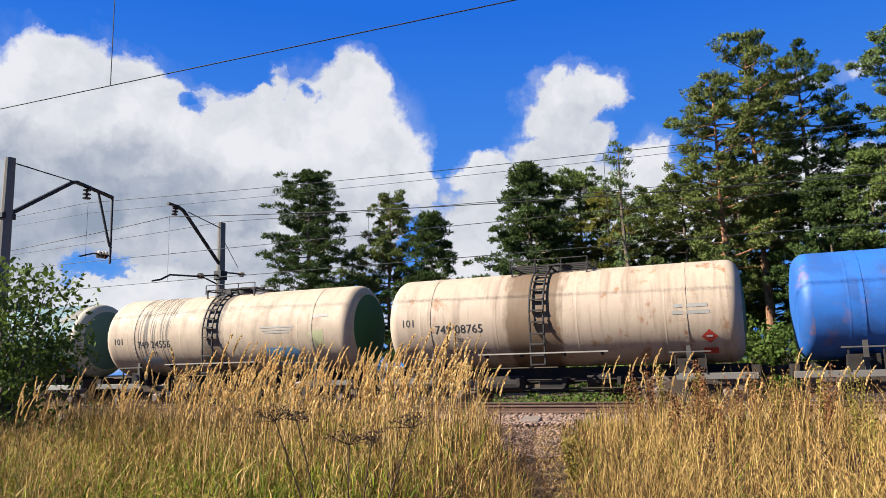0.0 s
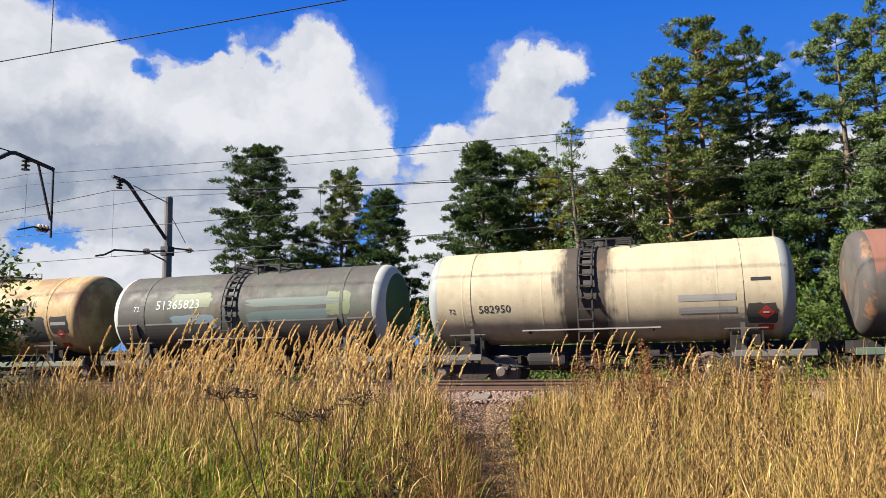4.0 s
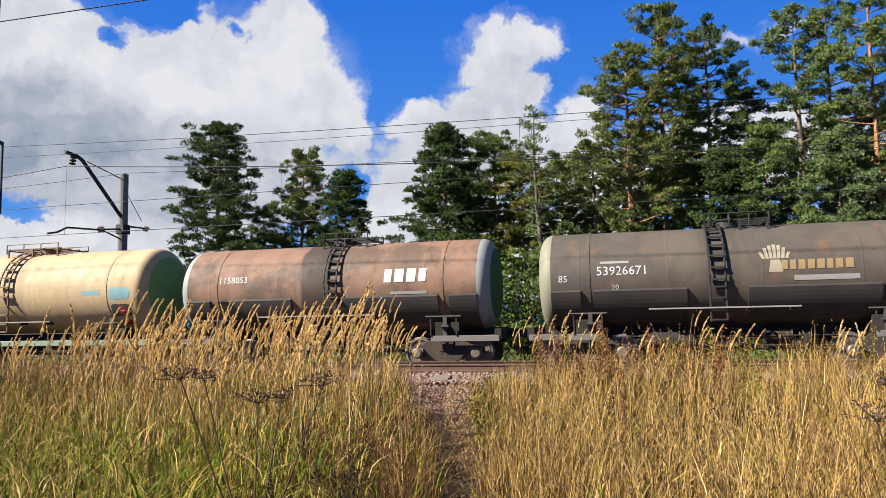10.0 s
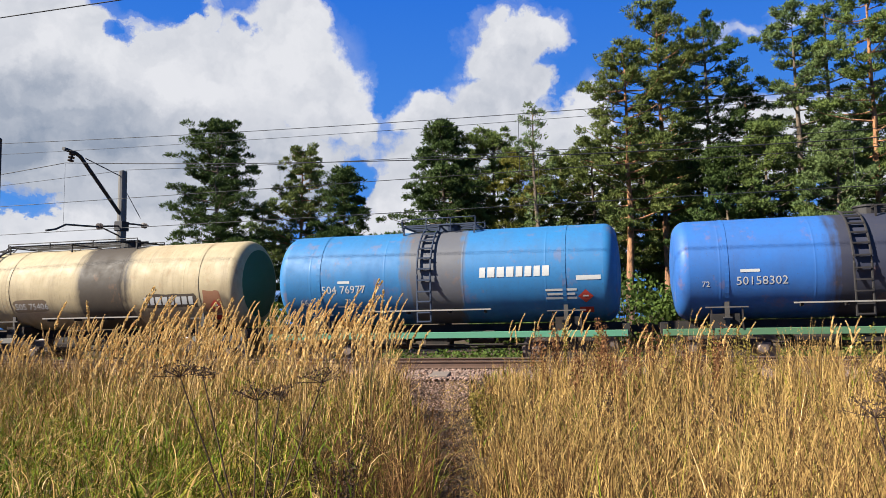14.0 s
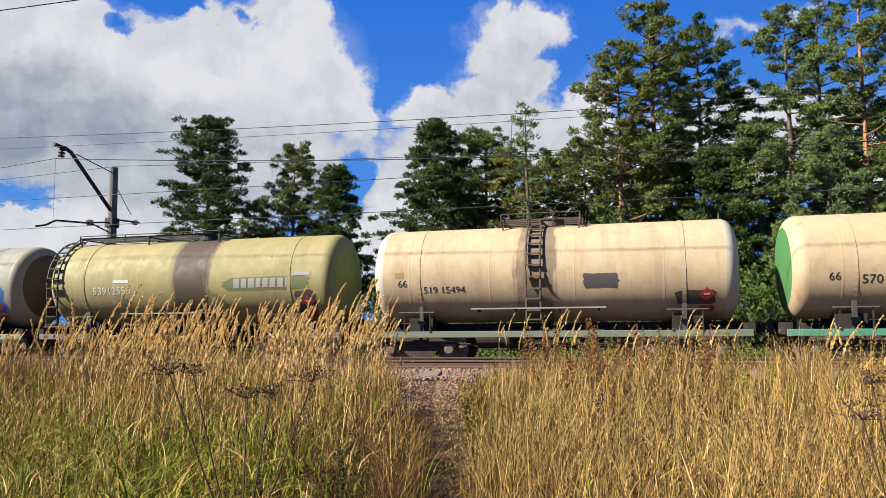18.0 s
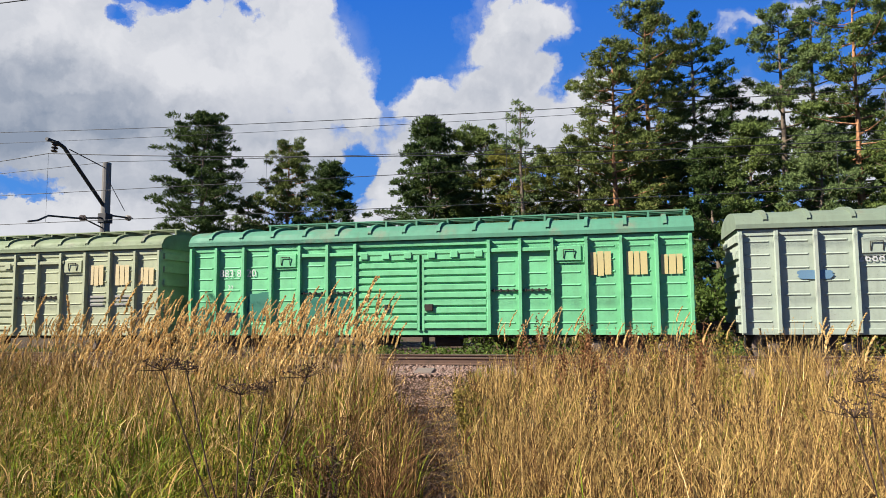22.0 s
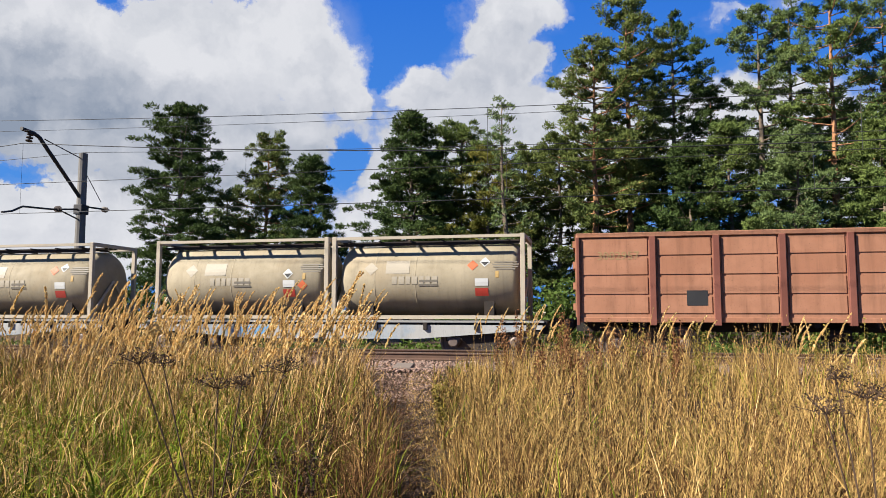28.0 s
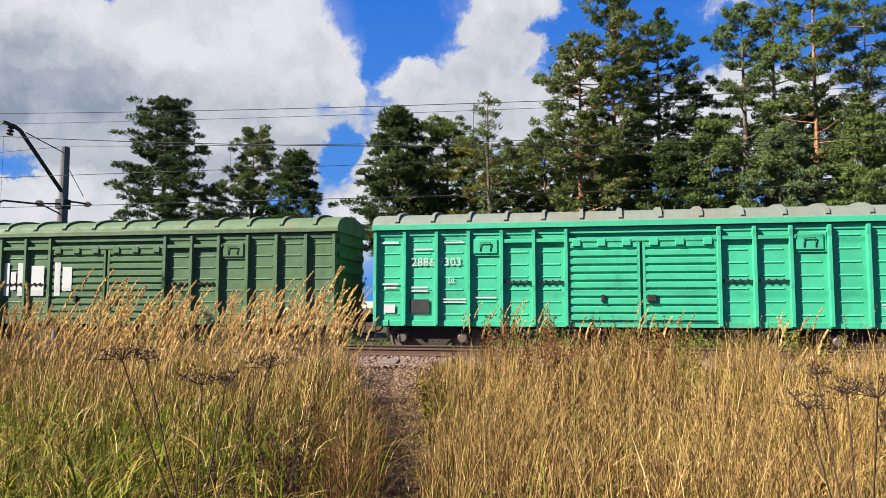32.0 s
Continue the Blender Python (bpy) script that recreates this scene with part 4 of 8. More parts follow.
    for body, col, x, z, h in spec.get("words", ()):
        part("lettering", bend(text_flat(body, h), x, z + up, R, AX, lift=0.008), col, root)
    for widths, col, x, z, h in spec.get("bars", ()):
        part("small_print", bend(bars_flat(widths, h, h * 0.9), x, z + up, R, AX, lift=0.008), col, root)
    for x, z, h, col in spec.get("emblem", ()):
        part("brand_emblem", bend(emblem_flat(h), x, z + up, R, AX, lift=0.008), paint(*col), root, "plain tree-like painted mark")
    if spec.get("brand"):
        col, x, z, h, count = spec["brand"]
        for block in brand_blocks(h, count, rng):
            part("brand_block", bend(block, x, z + up, R, AX, lift=0.010), col, root)
    if spec.get("hazard", True):
        hx = 4.25
        part("hazard_label", bend(([(0.2, -0.02), (0.42, 0.2), (0.2, 0.42), (-0.02, 0.2)], [(0, 1, 2, 3)]), hx, 2.22, R, AX, lift=0.012), RED_P, root)
        part("hazard_label", bend(rects_flat([(0.12, 0.28, 0.19, 0.24)]), hx, 2.22, R, AX, lift=0.016), WHITE_P, root)
        part("hazard_plate", bend(rects_flat([(0, 0.40, 0, 0.24)]), hx, 1.93, R, AX, lift=0.012), RED_P, root)
    return root


BW, BZ0, BZ1, BL = 1.38, 0.86, 3.74, 7.86     # covered wagon: half width, sill, eave, half length
POSTS = [-7.86, -6.9, -5.92, -4.95, -3.97, -3.03, -2.1]


def panel_mesh(w, z0, z1, ribs, mat, low=None, high=None, split=0.0):
    """A flat pressed side panel, w wide, with short horizontal ribs."""
    bm = bmesh.new()
    add_box(bm, 0, w, 0, 0.03, z0, z1)
    sheet = shared("side_panel", bm, mat)
    bm = bmesh.new()
    z, a, b = 0.0, 0.13 * w, 0.87 * w
    p = [bm.verts.new(q) for q in ((a, 0, z - 0.035), (b, 0, z - 0.035), (b, 0, z + 0.035), (a, 0, z + 0.035), (a + 0.04, -0.022, z - 0.004), (b - 0.04, -0.022, z - 0.004), (b - 0.04, -0.022, z + 0.004), (a + 0.04, -0.022, z + 0.004))]
    for f in ((0, 1, 5, 4), (1, 2, 6, 5), (2, 3, 7, 6), (3, 0, 4, 7), (4, 5, 6, 7)):
        bm.faces.new([p[k] for k in f])
    bmesh.ops.recalc_face_normals(bm, faces=bm.faces[:])
    step = (z1 - z0) / ribs
    top = shared("rib", bm.copy(), high or mat)
    foot = shared("rib", bm, low or mat)
    return sheet, (foot, top, split), [z0 + (i + 0.5) * step for i in range(ribs)]


def leaf_mesh(w, z0, z1, planks, mat):
    """A door leaf of horizontal planks with open joints."""
    bm = bmesh.new()
    step = (z1 - z0) / planks
    add_box(bm, 0, w, 0.0, 0.03, z0, z1)
    leaf = shared("sliding_door", bm, mat)
    bm = bmesh.new()
    prof = [(0.0, 0.035), (-0.05, 0.075), (-0.05, step - 0.02), (0.0, step - 0.005)]
    l_, r_ = [bm.verts.new((0.06, y, z)) for y, z in prof], [bm.verts.new((w - 0.06, y, z)) for y, z in prof]
    for k in range(3):
        bm.faces.new((l_[k], r_[k], r_[k + 1], l_[k + 1]))
    bm.faces.new(l_)
    bm.faces.new(r_)
    bmesh.ops.recalc_face_normals(bm, faces=bm.faces[:])
    return leaf, shared("plank", bm, mat), [z0 + i * step for i in range(planks)]


def split_paint(name, low, high, line, z):
    """Two coats with a stripe between them at the height z."""
    m, n, l, b = material(name, 0.55)
    c = object_coord(n)
    sep = n.new("ShaderNodeSeparateXYZ")
    l.new(c, sep.inputs[0])
    mid, fine_ = noise_node(n, l, c, 2.4, 6), noise_node(n, l, c, 25, 4)
    h = maths(n, l, "ADD", sep.outputs[2], maths(n, l, "MULTIPLY", maths(n, l, "SUBTRACT", mid, 0.5), 0.06))
    out = mix(n, l, maths(n, l, "GREATER_THAN", h, z), low, line)
    out = mix(n, l, maths(n, l, "GREATER_THAN", h, z + 0.09), out, high)
    out = mix(n, l, ramp(n, l, mid, 0.45, 0.75, 0.0, 0.35), out, (0.30, 0.28, 0.22))
    out = mix(n, l, ramp(n, l, fine_, 0.6, 0.8, 0.0, 0.4), out, (0.14, 0.12, 0.09))
    l.new(out, b.inputs["Base Color"])
    return m


def glyph_flat(w, h, rng):
    """A worn painted block: upright bars with thin joints."""
    cut = [0.0, w * rng.uniform(0.30, 0.38), w * rng.uniform(0.62, 0.70), w]
    return rects_flat([(a + 0.012, b - 0.012, 0.03 * h * rng.uniform(0, 2), h * rng.uniform(0.95, 1.0)) for a, b in zip(cut, cut[1:])])


def build_box(spec, index):
    """A long covered wagon with double sliding doors."""
    root = tagged(new("covered_wagon"), spec["label"], "covered wagon", group="wagons of the freight train")
    side = tank_paint("wagon_side_paint", [q * 1.34 for q in spec["base"]], spec["alt"], spec.get("alt_amount", 0.12), spill_amount=0.0, streak=spec.get("streak", 0.22), rough=0.55, dark=spec.get("dark", (0.10, 0.09, 0.07)))
    roofm = tank_paint("wagon_roof_paint", spec["roof"], (0.30, 0.22, 0.16), 0.1, spill_amount=0.0, streak=0.25, rough=0.5)
    lime = (0.21, 0.34, 0.055)
    trim_m = paint("lime_trim_paint", (0.33, 0.52, 0.09)) if spec.get("lime") else side
    band_m = paint("grey_rib_paint", (0.50, 0.475, 0.46)) if spec.get("lime") else side
    track_m = paint("yellow_stripe_paint", (0.66, 0.56, 0.10)) if spec.get("lime") else side
    # inner body behind the panels
    part("body", box(-BL + 0.02, BL - 0.02, -BW + 0.055, BW, BZ0, BZ1, 0.0), side, root)
    # ends with horizontal ribs
    for s in (-1, 1):
        bm = bmesh.new()
        for i in range(7):
            z = BZ0 + 0.3 + i * 0.44
            x = s * BL
            add_box(bm, min(x - s * 0.03, x + s * 0.05), max(x - s * 0.03, x + s * 0.05), -BW + 0.1, BW - 0.1, z, z + 0.2)
        part("end_ribs", bm, side, root)
    # arched roof
    bm = bmesh.new()
    prof = [(BW + 0.12, BZ1 - 0.02), (BW + 0.12, BZ1 + 0.10)] + [((BW + 0.07) * math.cos(a), BZ1 + 0.10 + 0.46 * math.sin(a) ** 0.8) for a in np.linspace(0.12, math.pi - 0.12, 15)] + [(-BW - 0.12, BZ1 + 0.10), (-BW - 0.12, BZ1 - 0.02)]
    ends = [[bm.verts.new((x, y, z)) for y, z in prof] for x in (-BL - 0.06, BL + 0.06)]
    for i in range(len(prof) - 1):
        bm.faces.new((ends[0][i], ends[1][i], ends[1][i + 1], ends[0][i + 1]))
    for e in ends:
        bm.faces.new(e)
    bmesh.ops.recalc_face_normals(bm, faces=bm.faces[:])
    roof = part("roof", bm, roofm, root, spec.get("roof_label", ""))
    bm = bmesh.new()
    rib = [((BW + 0.09) * math.cos(a), BZ1 + 0.16 + 0.48 * math.sin(a) ** 0.8) for a in np.linspace(0.08, math.pi - 0.08, 13)]
    a_, b_ = [bm.verts.new((-0.05, y, z)) for y, z in rib], [bm.verts.new((0.05, y, z)) for y, z in rib]
    c_, d_ = [bm.verts.new((-0.05, y * 0.98, z - 0.11)) for y, z in rib], [bm.verts.new((0.05, y * 0.98, z - 0.11)) for y, z in rib]
    for i in range(len(rib) - 1):
        bm.faces.new((a_[i], a_[i + 1], b_[i + 1], b_[i]))
        bm.faces.new((a_[i], c_[i], c_[i + 1], a_[i + 1]))
        bm.faces.new((b_[i], b_[i + 1], d_[i + 1], d_[i]))
    bmesh.ops.recalc_face_normals(bm, faces=bm.faces[:])
    ribm = shared("roof_rib", bm, roofm)
    for i in range(14):
        put("roof_rib", ribm, roof, pose(-7.15 + i * 1.1, 0, 0))
    if spec.get("roof_walk", True):
        plank = shared("walkway_plank", box(-5.6, BL + 0.05, -0.12, 0.12, BZ1 + 0.70, BZ1 + 0.74), roofm)
        stand = shared("walkway_bracket", box(-0.03, 0.03, -0.5, 0.45, BZ1 + 0.5, BZ1 + 0.70), roofm)
        for y in (-0.35, 0.0, 0.30):
            put("walkway_plank", plank, root, pose(0, y, 0))
        for i in range(14):
            put("walkway_bracket", stand, root, pose(-5.5 + i * 1.02, 0, 0))
    if spec.get("roof_edge"):
        part("roof_edge", box(-BL - 0.07, BL + 0.07, -BW - 0.135, -BW - 0.122, BZ1 - 0.03, BZ1 + 0.13, 0.004), side, root, "green painted roof edge")
    # eave band, sill
    part("eave_band", box(-BL, BL, -BW - 0.03, -BW + 0.02, BZ1 - 0.22, BZ1 - 0.05, 0.01), band_m, root)
    part("side_sill", box(-BL, BL, -BW - 0.03, -BW + 0.04, BZ0 - 0.04, BZ0 + 0.13, 0.01), band_m, root)
    # posts and panels
    post = shared("post", box(-0.05, 0.05, -BW - 0.15, -BW + 0.05, BZ0, BZ1 - 0.1, 0.008), trim_m)
    left_post = mid_post = right_post = post
    if spec.get("lime"):
        grey = [q * 0.6 for q in spec["base"]]
        shape = box(-0.05, 0.05, -BW - 0.15, -BW + 0.05, BZ0, BZ1 - 0.1, 0.008)
        left_post = shared("post", shape.copy(), split_paint("lime_under_grey_post", grey, grey, (0.42, 0.36, 0.04), 2.16))
        mid_post = shared("post", shape.copy(), split_paint("lime_post", lime, lime, (0.42, 0.36, 0.04), 3.30))
        right_post = shared("post", shape, split_paint("grey_under_lime_post", grey, lime, (0.42, 0.36, 0.04), 2.16))
    for x in POSTS + [-q for q in POSTS]:
        put("post", left_post if x < -3.9 else right_post if x > 3.0 else mid_post, root, pose(max(-BL + 0.05, min(BL - 0.05, x)), 0, 0))
    wide = panel_mesh(0.97 - 0.09, BZ0 + 0.13, BZ1 - 0.2, 7, side)
    left = mid = right = wide
    if spec.get("lime"):
        lime_p, grey_p = paint("lime_trim_paint", (0.33, 0.52, 0.09)), paint("grey_rib_paint", (0.50, 0.475, 0.46))
        left = panel_mesh(0.88, BZ0 + 0.13, BZ1 - 0.2, 7, split_paint("lime_under_grey_paint", lime, [q * 0.6 for q in spec["base"]], (0.42, 0.36, 0.04), 2.16), lime_p, grey_p, 2.16)
        mid = panel_mesh(0.88, BZ0 + 0.13, BZ1 - 0.2, 7, split_paint("lime_paint", lime, lime, (0.42, 0.36, 0.04), 3.24), lime_p, lime_p)
        right = panel_mesh(0.88, BZ0 + 0.13, BZ1 - 0.2, 7, split_paint("grey_under_lime_paint", [q * 0.6 for q in spec["base"]], lime, (0.42, 0.36, 0.04), 2.16), grey_p, lime_p, 2.16)
    xs = POSTS + [-q for q in POSTS[::-1]]
    for x0, x1 in zip(xs, xs[1:]):
        if x1 - x0 < 1.2:
            sheet, rib, levels = left if x1 < -3.9 else right if x0 > 3.0 else mid
            p = put("side_panel", sheet, root, pose(x0 + 0.045, -BW, 0))
            p.scale.x = (x1 - x0 - 0.09) / 0.88
            for z in levels:
                put("rib", rib[1] if z > rib[2] else rib[0], p, pose(0, 0, z))
    # doors
    leaf = leaf_mesh(2.04, BZ0 + 0.10, BZ1 - 0.48, 10, split_paint("lime_door_paint", lime, lime, (0.42, 0.36, 0.04), 3.5) if spec.get("lime") else side)
    for x in (-2.08, 0.04):
        d = put("sliding_door", leaf[0], root, pose(x, -BW - 0.045, 0), "ribbed sliding door")
        for z in leaf[2]:
            put("plank", leaf[1], d, pose(0, 0, z))
        bm = bmesh.new()
        add_box(bm, 0, 0.07, -0.05, 0.03, BZ0 + 0.10, BZ1 - 0.48)
        add_box(bm, 1.97, 2.04, -0.05, 0.03, BZ0 + 0.10, BZ1 - 0.48)
        part("door_frame", bm, trim_m, d)
        part("door_latch", box(0.95 if x < 0 else 0.1, 1.05 if x < 0 else 0.35, -0.12, -0.03, 1.55, 1.75, 0.01), UNDER, d)
    part("door_track", box(-4.0, 4.1, -BW - 0.12, -BW - 0.02, BZ1 - 0.47, BZ1 - 0.36, 0.01), track_m, root)
    bm = bmesh.new()
    for x in (-3.97, -3.03, 2.1, 3.03):
        add_box(bm, x + 0.05, x + 0.9, -BW - 0.07, -BW - 0.03, 2.115, 2.15)
        for i in range(4):
            add_box(bm, x + 0.12 + 0.2 * i, x + 0.17 + 0.2 * i, -BW - 0.085, -BW - 0.03, 2.09, 2.18)
    part("door_stop_bar", bm, UNDER, root)
    hang = shared("door_hanger", box(-0.12, 0.12, -BW - 0.14, -BW - 0.04, BZ1 - 0.60, BZ1 - 0.40, 0.012), trim_m)
    for x in (-1.8, -1.1, -0.4, 0.35, 1.05, 1.8):
        put("door_hanger", hang, root, pose(x, 0, 0))
    # ventilation hatches
    for x in (-4.45, 4.45):
        h = part("hatch", box(x - 0.36, x + 0.36, -BW - 0.09, -BW, BZ1 - 0.78, BZ1 - 0.34, 0.02), band_m if x < 0 else trim_m, root)
        part("hatch_handle", tube([(x - 0.15, -BW - 0.10, BZ1 - 0.70), (x - 0.15, -BW - 0.13, BZ1 - 0.46), (x + 0.15, -BW - 0.13, BZ1 - 0.46), (x + 0.15, -BW - 0.10, BZ1 - 0.70)], 0.016, 5), UNDER, h)
        part("hatch_frame", box(x - 0.44, x + 0.44, -BW - 0.05, -BW, BZ1 - 0.84, BZ1 - 0.28, 0.01), band_m if x < 0 else trim_m, h)
    # underframe
    bm = bmesh.new()
    add_box(bm, -BL, BL, -0.2, 0.2, 0.75, 1.05)
    for x in (-3.2, -1.2, 1.2, 3.2):
        add_box(bm, x - 0.08, x + 0.08, -1.3, 1.3, 0.72, 0.9)
    add_lathe(bm, [(0.3, 0.0), (0.3, 0.22), (1.1, 0.22), (1.1, 0.0)], "x", 14, (0, -0.7, 0.68))
    add_lathe(bm, [(-1.6, 0.0), (-1.6, 0.16), (-0.9, 0.16), (-0.9, 0.0)], "x", 12, (0, -0.8, 0.66))
    add_tube(bm, [(-7, -0.9, 0.78), (7, -0.9, 0.78)], 0.03, 5)
    part("underframe", bm, UNDER, root)
    for x in (-7.6, 7.6):
        bm = bmesh.new()
        for s in (-0.2, 0.2):
            add_tube(bm, [(x + s, -BW - 0.02, 1.0), (x + s, -BW - 0.06, 0.45)], 0.02, 5)
        add_box(bm, x - 0.22, x + 0.22, -BW - 0.14, -BW + 0.05, 0.42, 0.46)
        part("corner_step", bm, UNDER, root)
    add_couplers(root, 7.9)
    add_bogies(root, 6.1)
    Y = -BW - 0.034
    rng = np.random.default_rng(300 + index)
    for x, z, w, h, colour in spec.get("patches", ()):
        part("paint_patch", bend(blot_flat(w, h, rng), x, z, plane=Y, lift=0.004), paint(*colour), root)
    for body, col, x, z, h in spec.get("words", ()):
        part("lettering", bend(text_flat(body, h), x, z, plane=Y, lift=0.008), col, root)
    for widths, col, x, z, h in spec.get("bars", ()):
        part("small_print", bend(bars_flat(widths, h, h * 0.9), x, z, plane=Y, lift=0.008), col, root)
    for x, z, w, h, col in spec.get("blocks", ()):
        part("painted_block", bend(glyph_flat(w, h, rng) if "block" in col[0] else rects_flat([(0, w, 0, h)]), x, z, plane=Y - (0.066 if -2.1 < x < 2.1 else 0.0), lift=0.010), paint(*col), root)
    return root


def build_gondola(label):
    root = tagged(new("open_wagon"), label, "open wagon", group="wagons of the freight train")
    side = tank_paint("red_oxide_side", (0.56, 0.27, 0.165), (0.46, 0.21, 0.125), 0.4, spill_amount=0.0, streak=0.4, rough=0.75, dark=(0.10, 0.05, 0.035))
    z0, z1, L, W = 1.22, 3.50, 6.35, 1.52
    post_m = tank_paint("maroon_post_paint", (0.30, 0.115, 0.085), (0.22, 0.08, 0.06), 0.3, spill_amount=0.0, streak=0.3, rough=0.7, dark=(0.08, 0.04, 0.03))
    part("floor", box(-L, L, -W + 0.05, W - 0.05, z0, z0 + 0.12), UNDER, root)
    xs = [-6.35, -4.25, -2.55, -0.85, 0.85, 2.55, 4.25, 6.35]
    for y, s in ((-W, -1), (W, 1)):
        for i, (a, b) in enumerate(zip(xs, xs[1:])):
            bm = bmesh.new()
            add_box(bm, a + 0.06, b - 0.06, y - 0.02, y + 0.02, z0, z1)
            for k in range(4):
                z = z0 + 0.12 + k * 0.545
                add_box(bm, a + 0.14, b - 0.14, y + s * 0.005, y + s * 0.045, z, z + 0.47)
            part("side_panel", bm, side, root)
        for x in xs:
            part("post", box(max(-L, x - 0.085), min(L, x + 0.085), y - 0.13, y + 0.13, z0 - 0.22, z1, 0.01), post_m, root)
        part("top_rail", box(-L, L, y - 0.09, y + 0.09, z1 - 0.02, z1 + 0.12, 0.02), side, root)
        part("side_sill", box(-L, L, y - 0.05, y + 0.05, z0 - 0.14, z0, 0.01), side, root)
    for s in (-1, 1):
        bm = bmesh.new()
        add_box(bm, s * L - 0.04, s * L + 0.04, -W, W, z0, z1 + 0.1)
        for k in range(4):
            x = s * (L + 0.06)
            add_box(bm, x - 0.05, x + 0.05, -W + 0.08, W - 0.08, z0 + 0.2 + 0.6 * k, z0 + 0.4 + 0.6 * k)
        part("end_wall", bm, side, root)
    bm = bmesh.new()
    add_box(bm, -6.4, 6.4, -0.25, 0.25, 0.8, 1.22)
    for x in (-4.5, -3.05, -1.52, 0, 1.52, 3.05, 4.5):
        add_box(bm, x - 0.08, x + 0.08, -1.45, 1.45, 0.95, 1.22)
    add_lathe(bm, [(0.3, 0.0), (0.3, 0.2), (1.0, 0.2), (1.0, 0.0)], "x", 12, (0, -0.7, 0.75))
    part("underframe", bm, UNDER, root)
    add_couplers(root, 6.4)
    add_bogies(root, 4.33)
    Y = -W - 0.045
    part("fleet_number", bend(text_flat("3002957", 0.24), -5.75, 2.85, plane=Y, lift=0.006), BRASS_P, root)
    part("painted_block", bend(rects_flat([(0, 0.55, 0, 0.42)]), -3.35, 1.55, plane=Y, lift=0.006), BLACK_P, root)
    part("small_print", bend(bars_flat([1.0, 0.9], 0.1, 0.08), 2.75, 2.8, plane=Y, lift=0.006), BRASS_P, root)
    ring = [(0.32 * math.cos(a), 0.32 * math.sin(a)) for a in np.linspace(0.6, 6.0, 16)] + [(0.25 * math.cos(a), 0.25 * math.sin(a)) for a in np.linspace(6.0, 0.6, 16)]
    quads = [(i, i + 1, 30 - i, 31 - i) for i in range(15)]
    part("brand_mark", bend((ring, quads), 2.45, 2.95, plane=Y, lift=0.006), BRASS_P, root)
    return root


def build_flat(label, rng):
    """A container flat with a blue fish-belly frame."""
    root = tagged(new("container_flat_wagon"), label, "flat wagon", group="wagons of the freight train")
    blue = tank_paint("faded_blue_frame", (0.42, 0.50, 0.58), (0.55, 0.54, 0.52), 0.6, spill_amount=0.0, streak=0.3, rough=0.7)
    for y in (-1.30, 1.18):
        bm = bmesh.new()
        prof = [(-6.6, 0.98), (0.0, 0.99), (6.6, 0.98), (6.6, 0.86), (2.8, 0.56), (0.0, 0.555), (-2.8, 0.56), (-6.6, 0.86)]
        lo, hi = [bm.verts.new((x, y, z)) for x, z in prof], [bm.verts.new((x, y + 0.12, z)) for x, z in prof]
        bm.faces.new(lo)
        bm.faces.new(hi[::-1])
        for i in range(8):
            bm.faces.new((lo[(i + 1) % 8], lo[i], hi[i], hi[(i + 1) % 8]))
        bmesh.ops.recalc_face_normals(bm, faces=bm.faces[:])
        part("fish_belly_sill", bm, blue, root)
        part("deck_rail", box(-6.65, 6.65, y - 0.02, y + 0.08, 1.05, 1.115, 0.008), paint("worn_pale_rail_paint", (0.36, 0.36, 0.35)), root)
    pocket = shared("stake_pocket", box(-0.06, 0.06, -1.38, -1.28, 0.84, 1.05, 0.01), UNDER)
    for i in range(9):
        put("stake_pocket", pocket, root, pose(-6.2 + i * 1.55, 0, 0))
    part("paint_patch", bend(rects_flat([(0, 1.1, 0, 0.26)]), -3.0, 0.68, plane=-1.30, lift=0.006), paint("strong_sky_blue_patch", (0.14, 0.38, 0.66)), root)
    part("small_print", bend(bars_flat([1.3], 0.2, 0.1), -1.6, 0.68, plane=-1.30, lift=0.006), paint("worn_pale_rail_paint", (0.36, 0.36, 0.35)), root)
    bm = bmesh.new()
    add_box(bm, -6.7, 6.7, -0.2, 0.2, 0.7, 1.1)
    for x in (-6.65, -5, -3.3, -1.6, 0, 1.6, 3.3, 5, 6.65):
        add_box(bm, x - 0.08, x + 0.08, -1.2, 1.2, 0.9, 1.1)
    part("underframe", bm, UNDER, root)
    add_couplers(root, 6.75)
    add_bogies(root, 4.86)
    return root


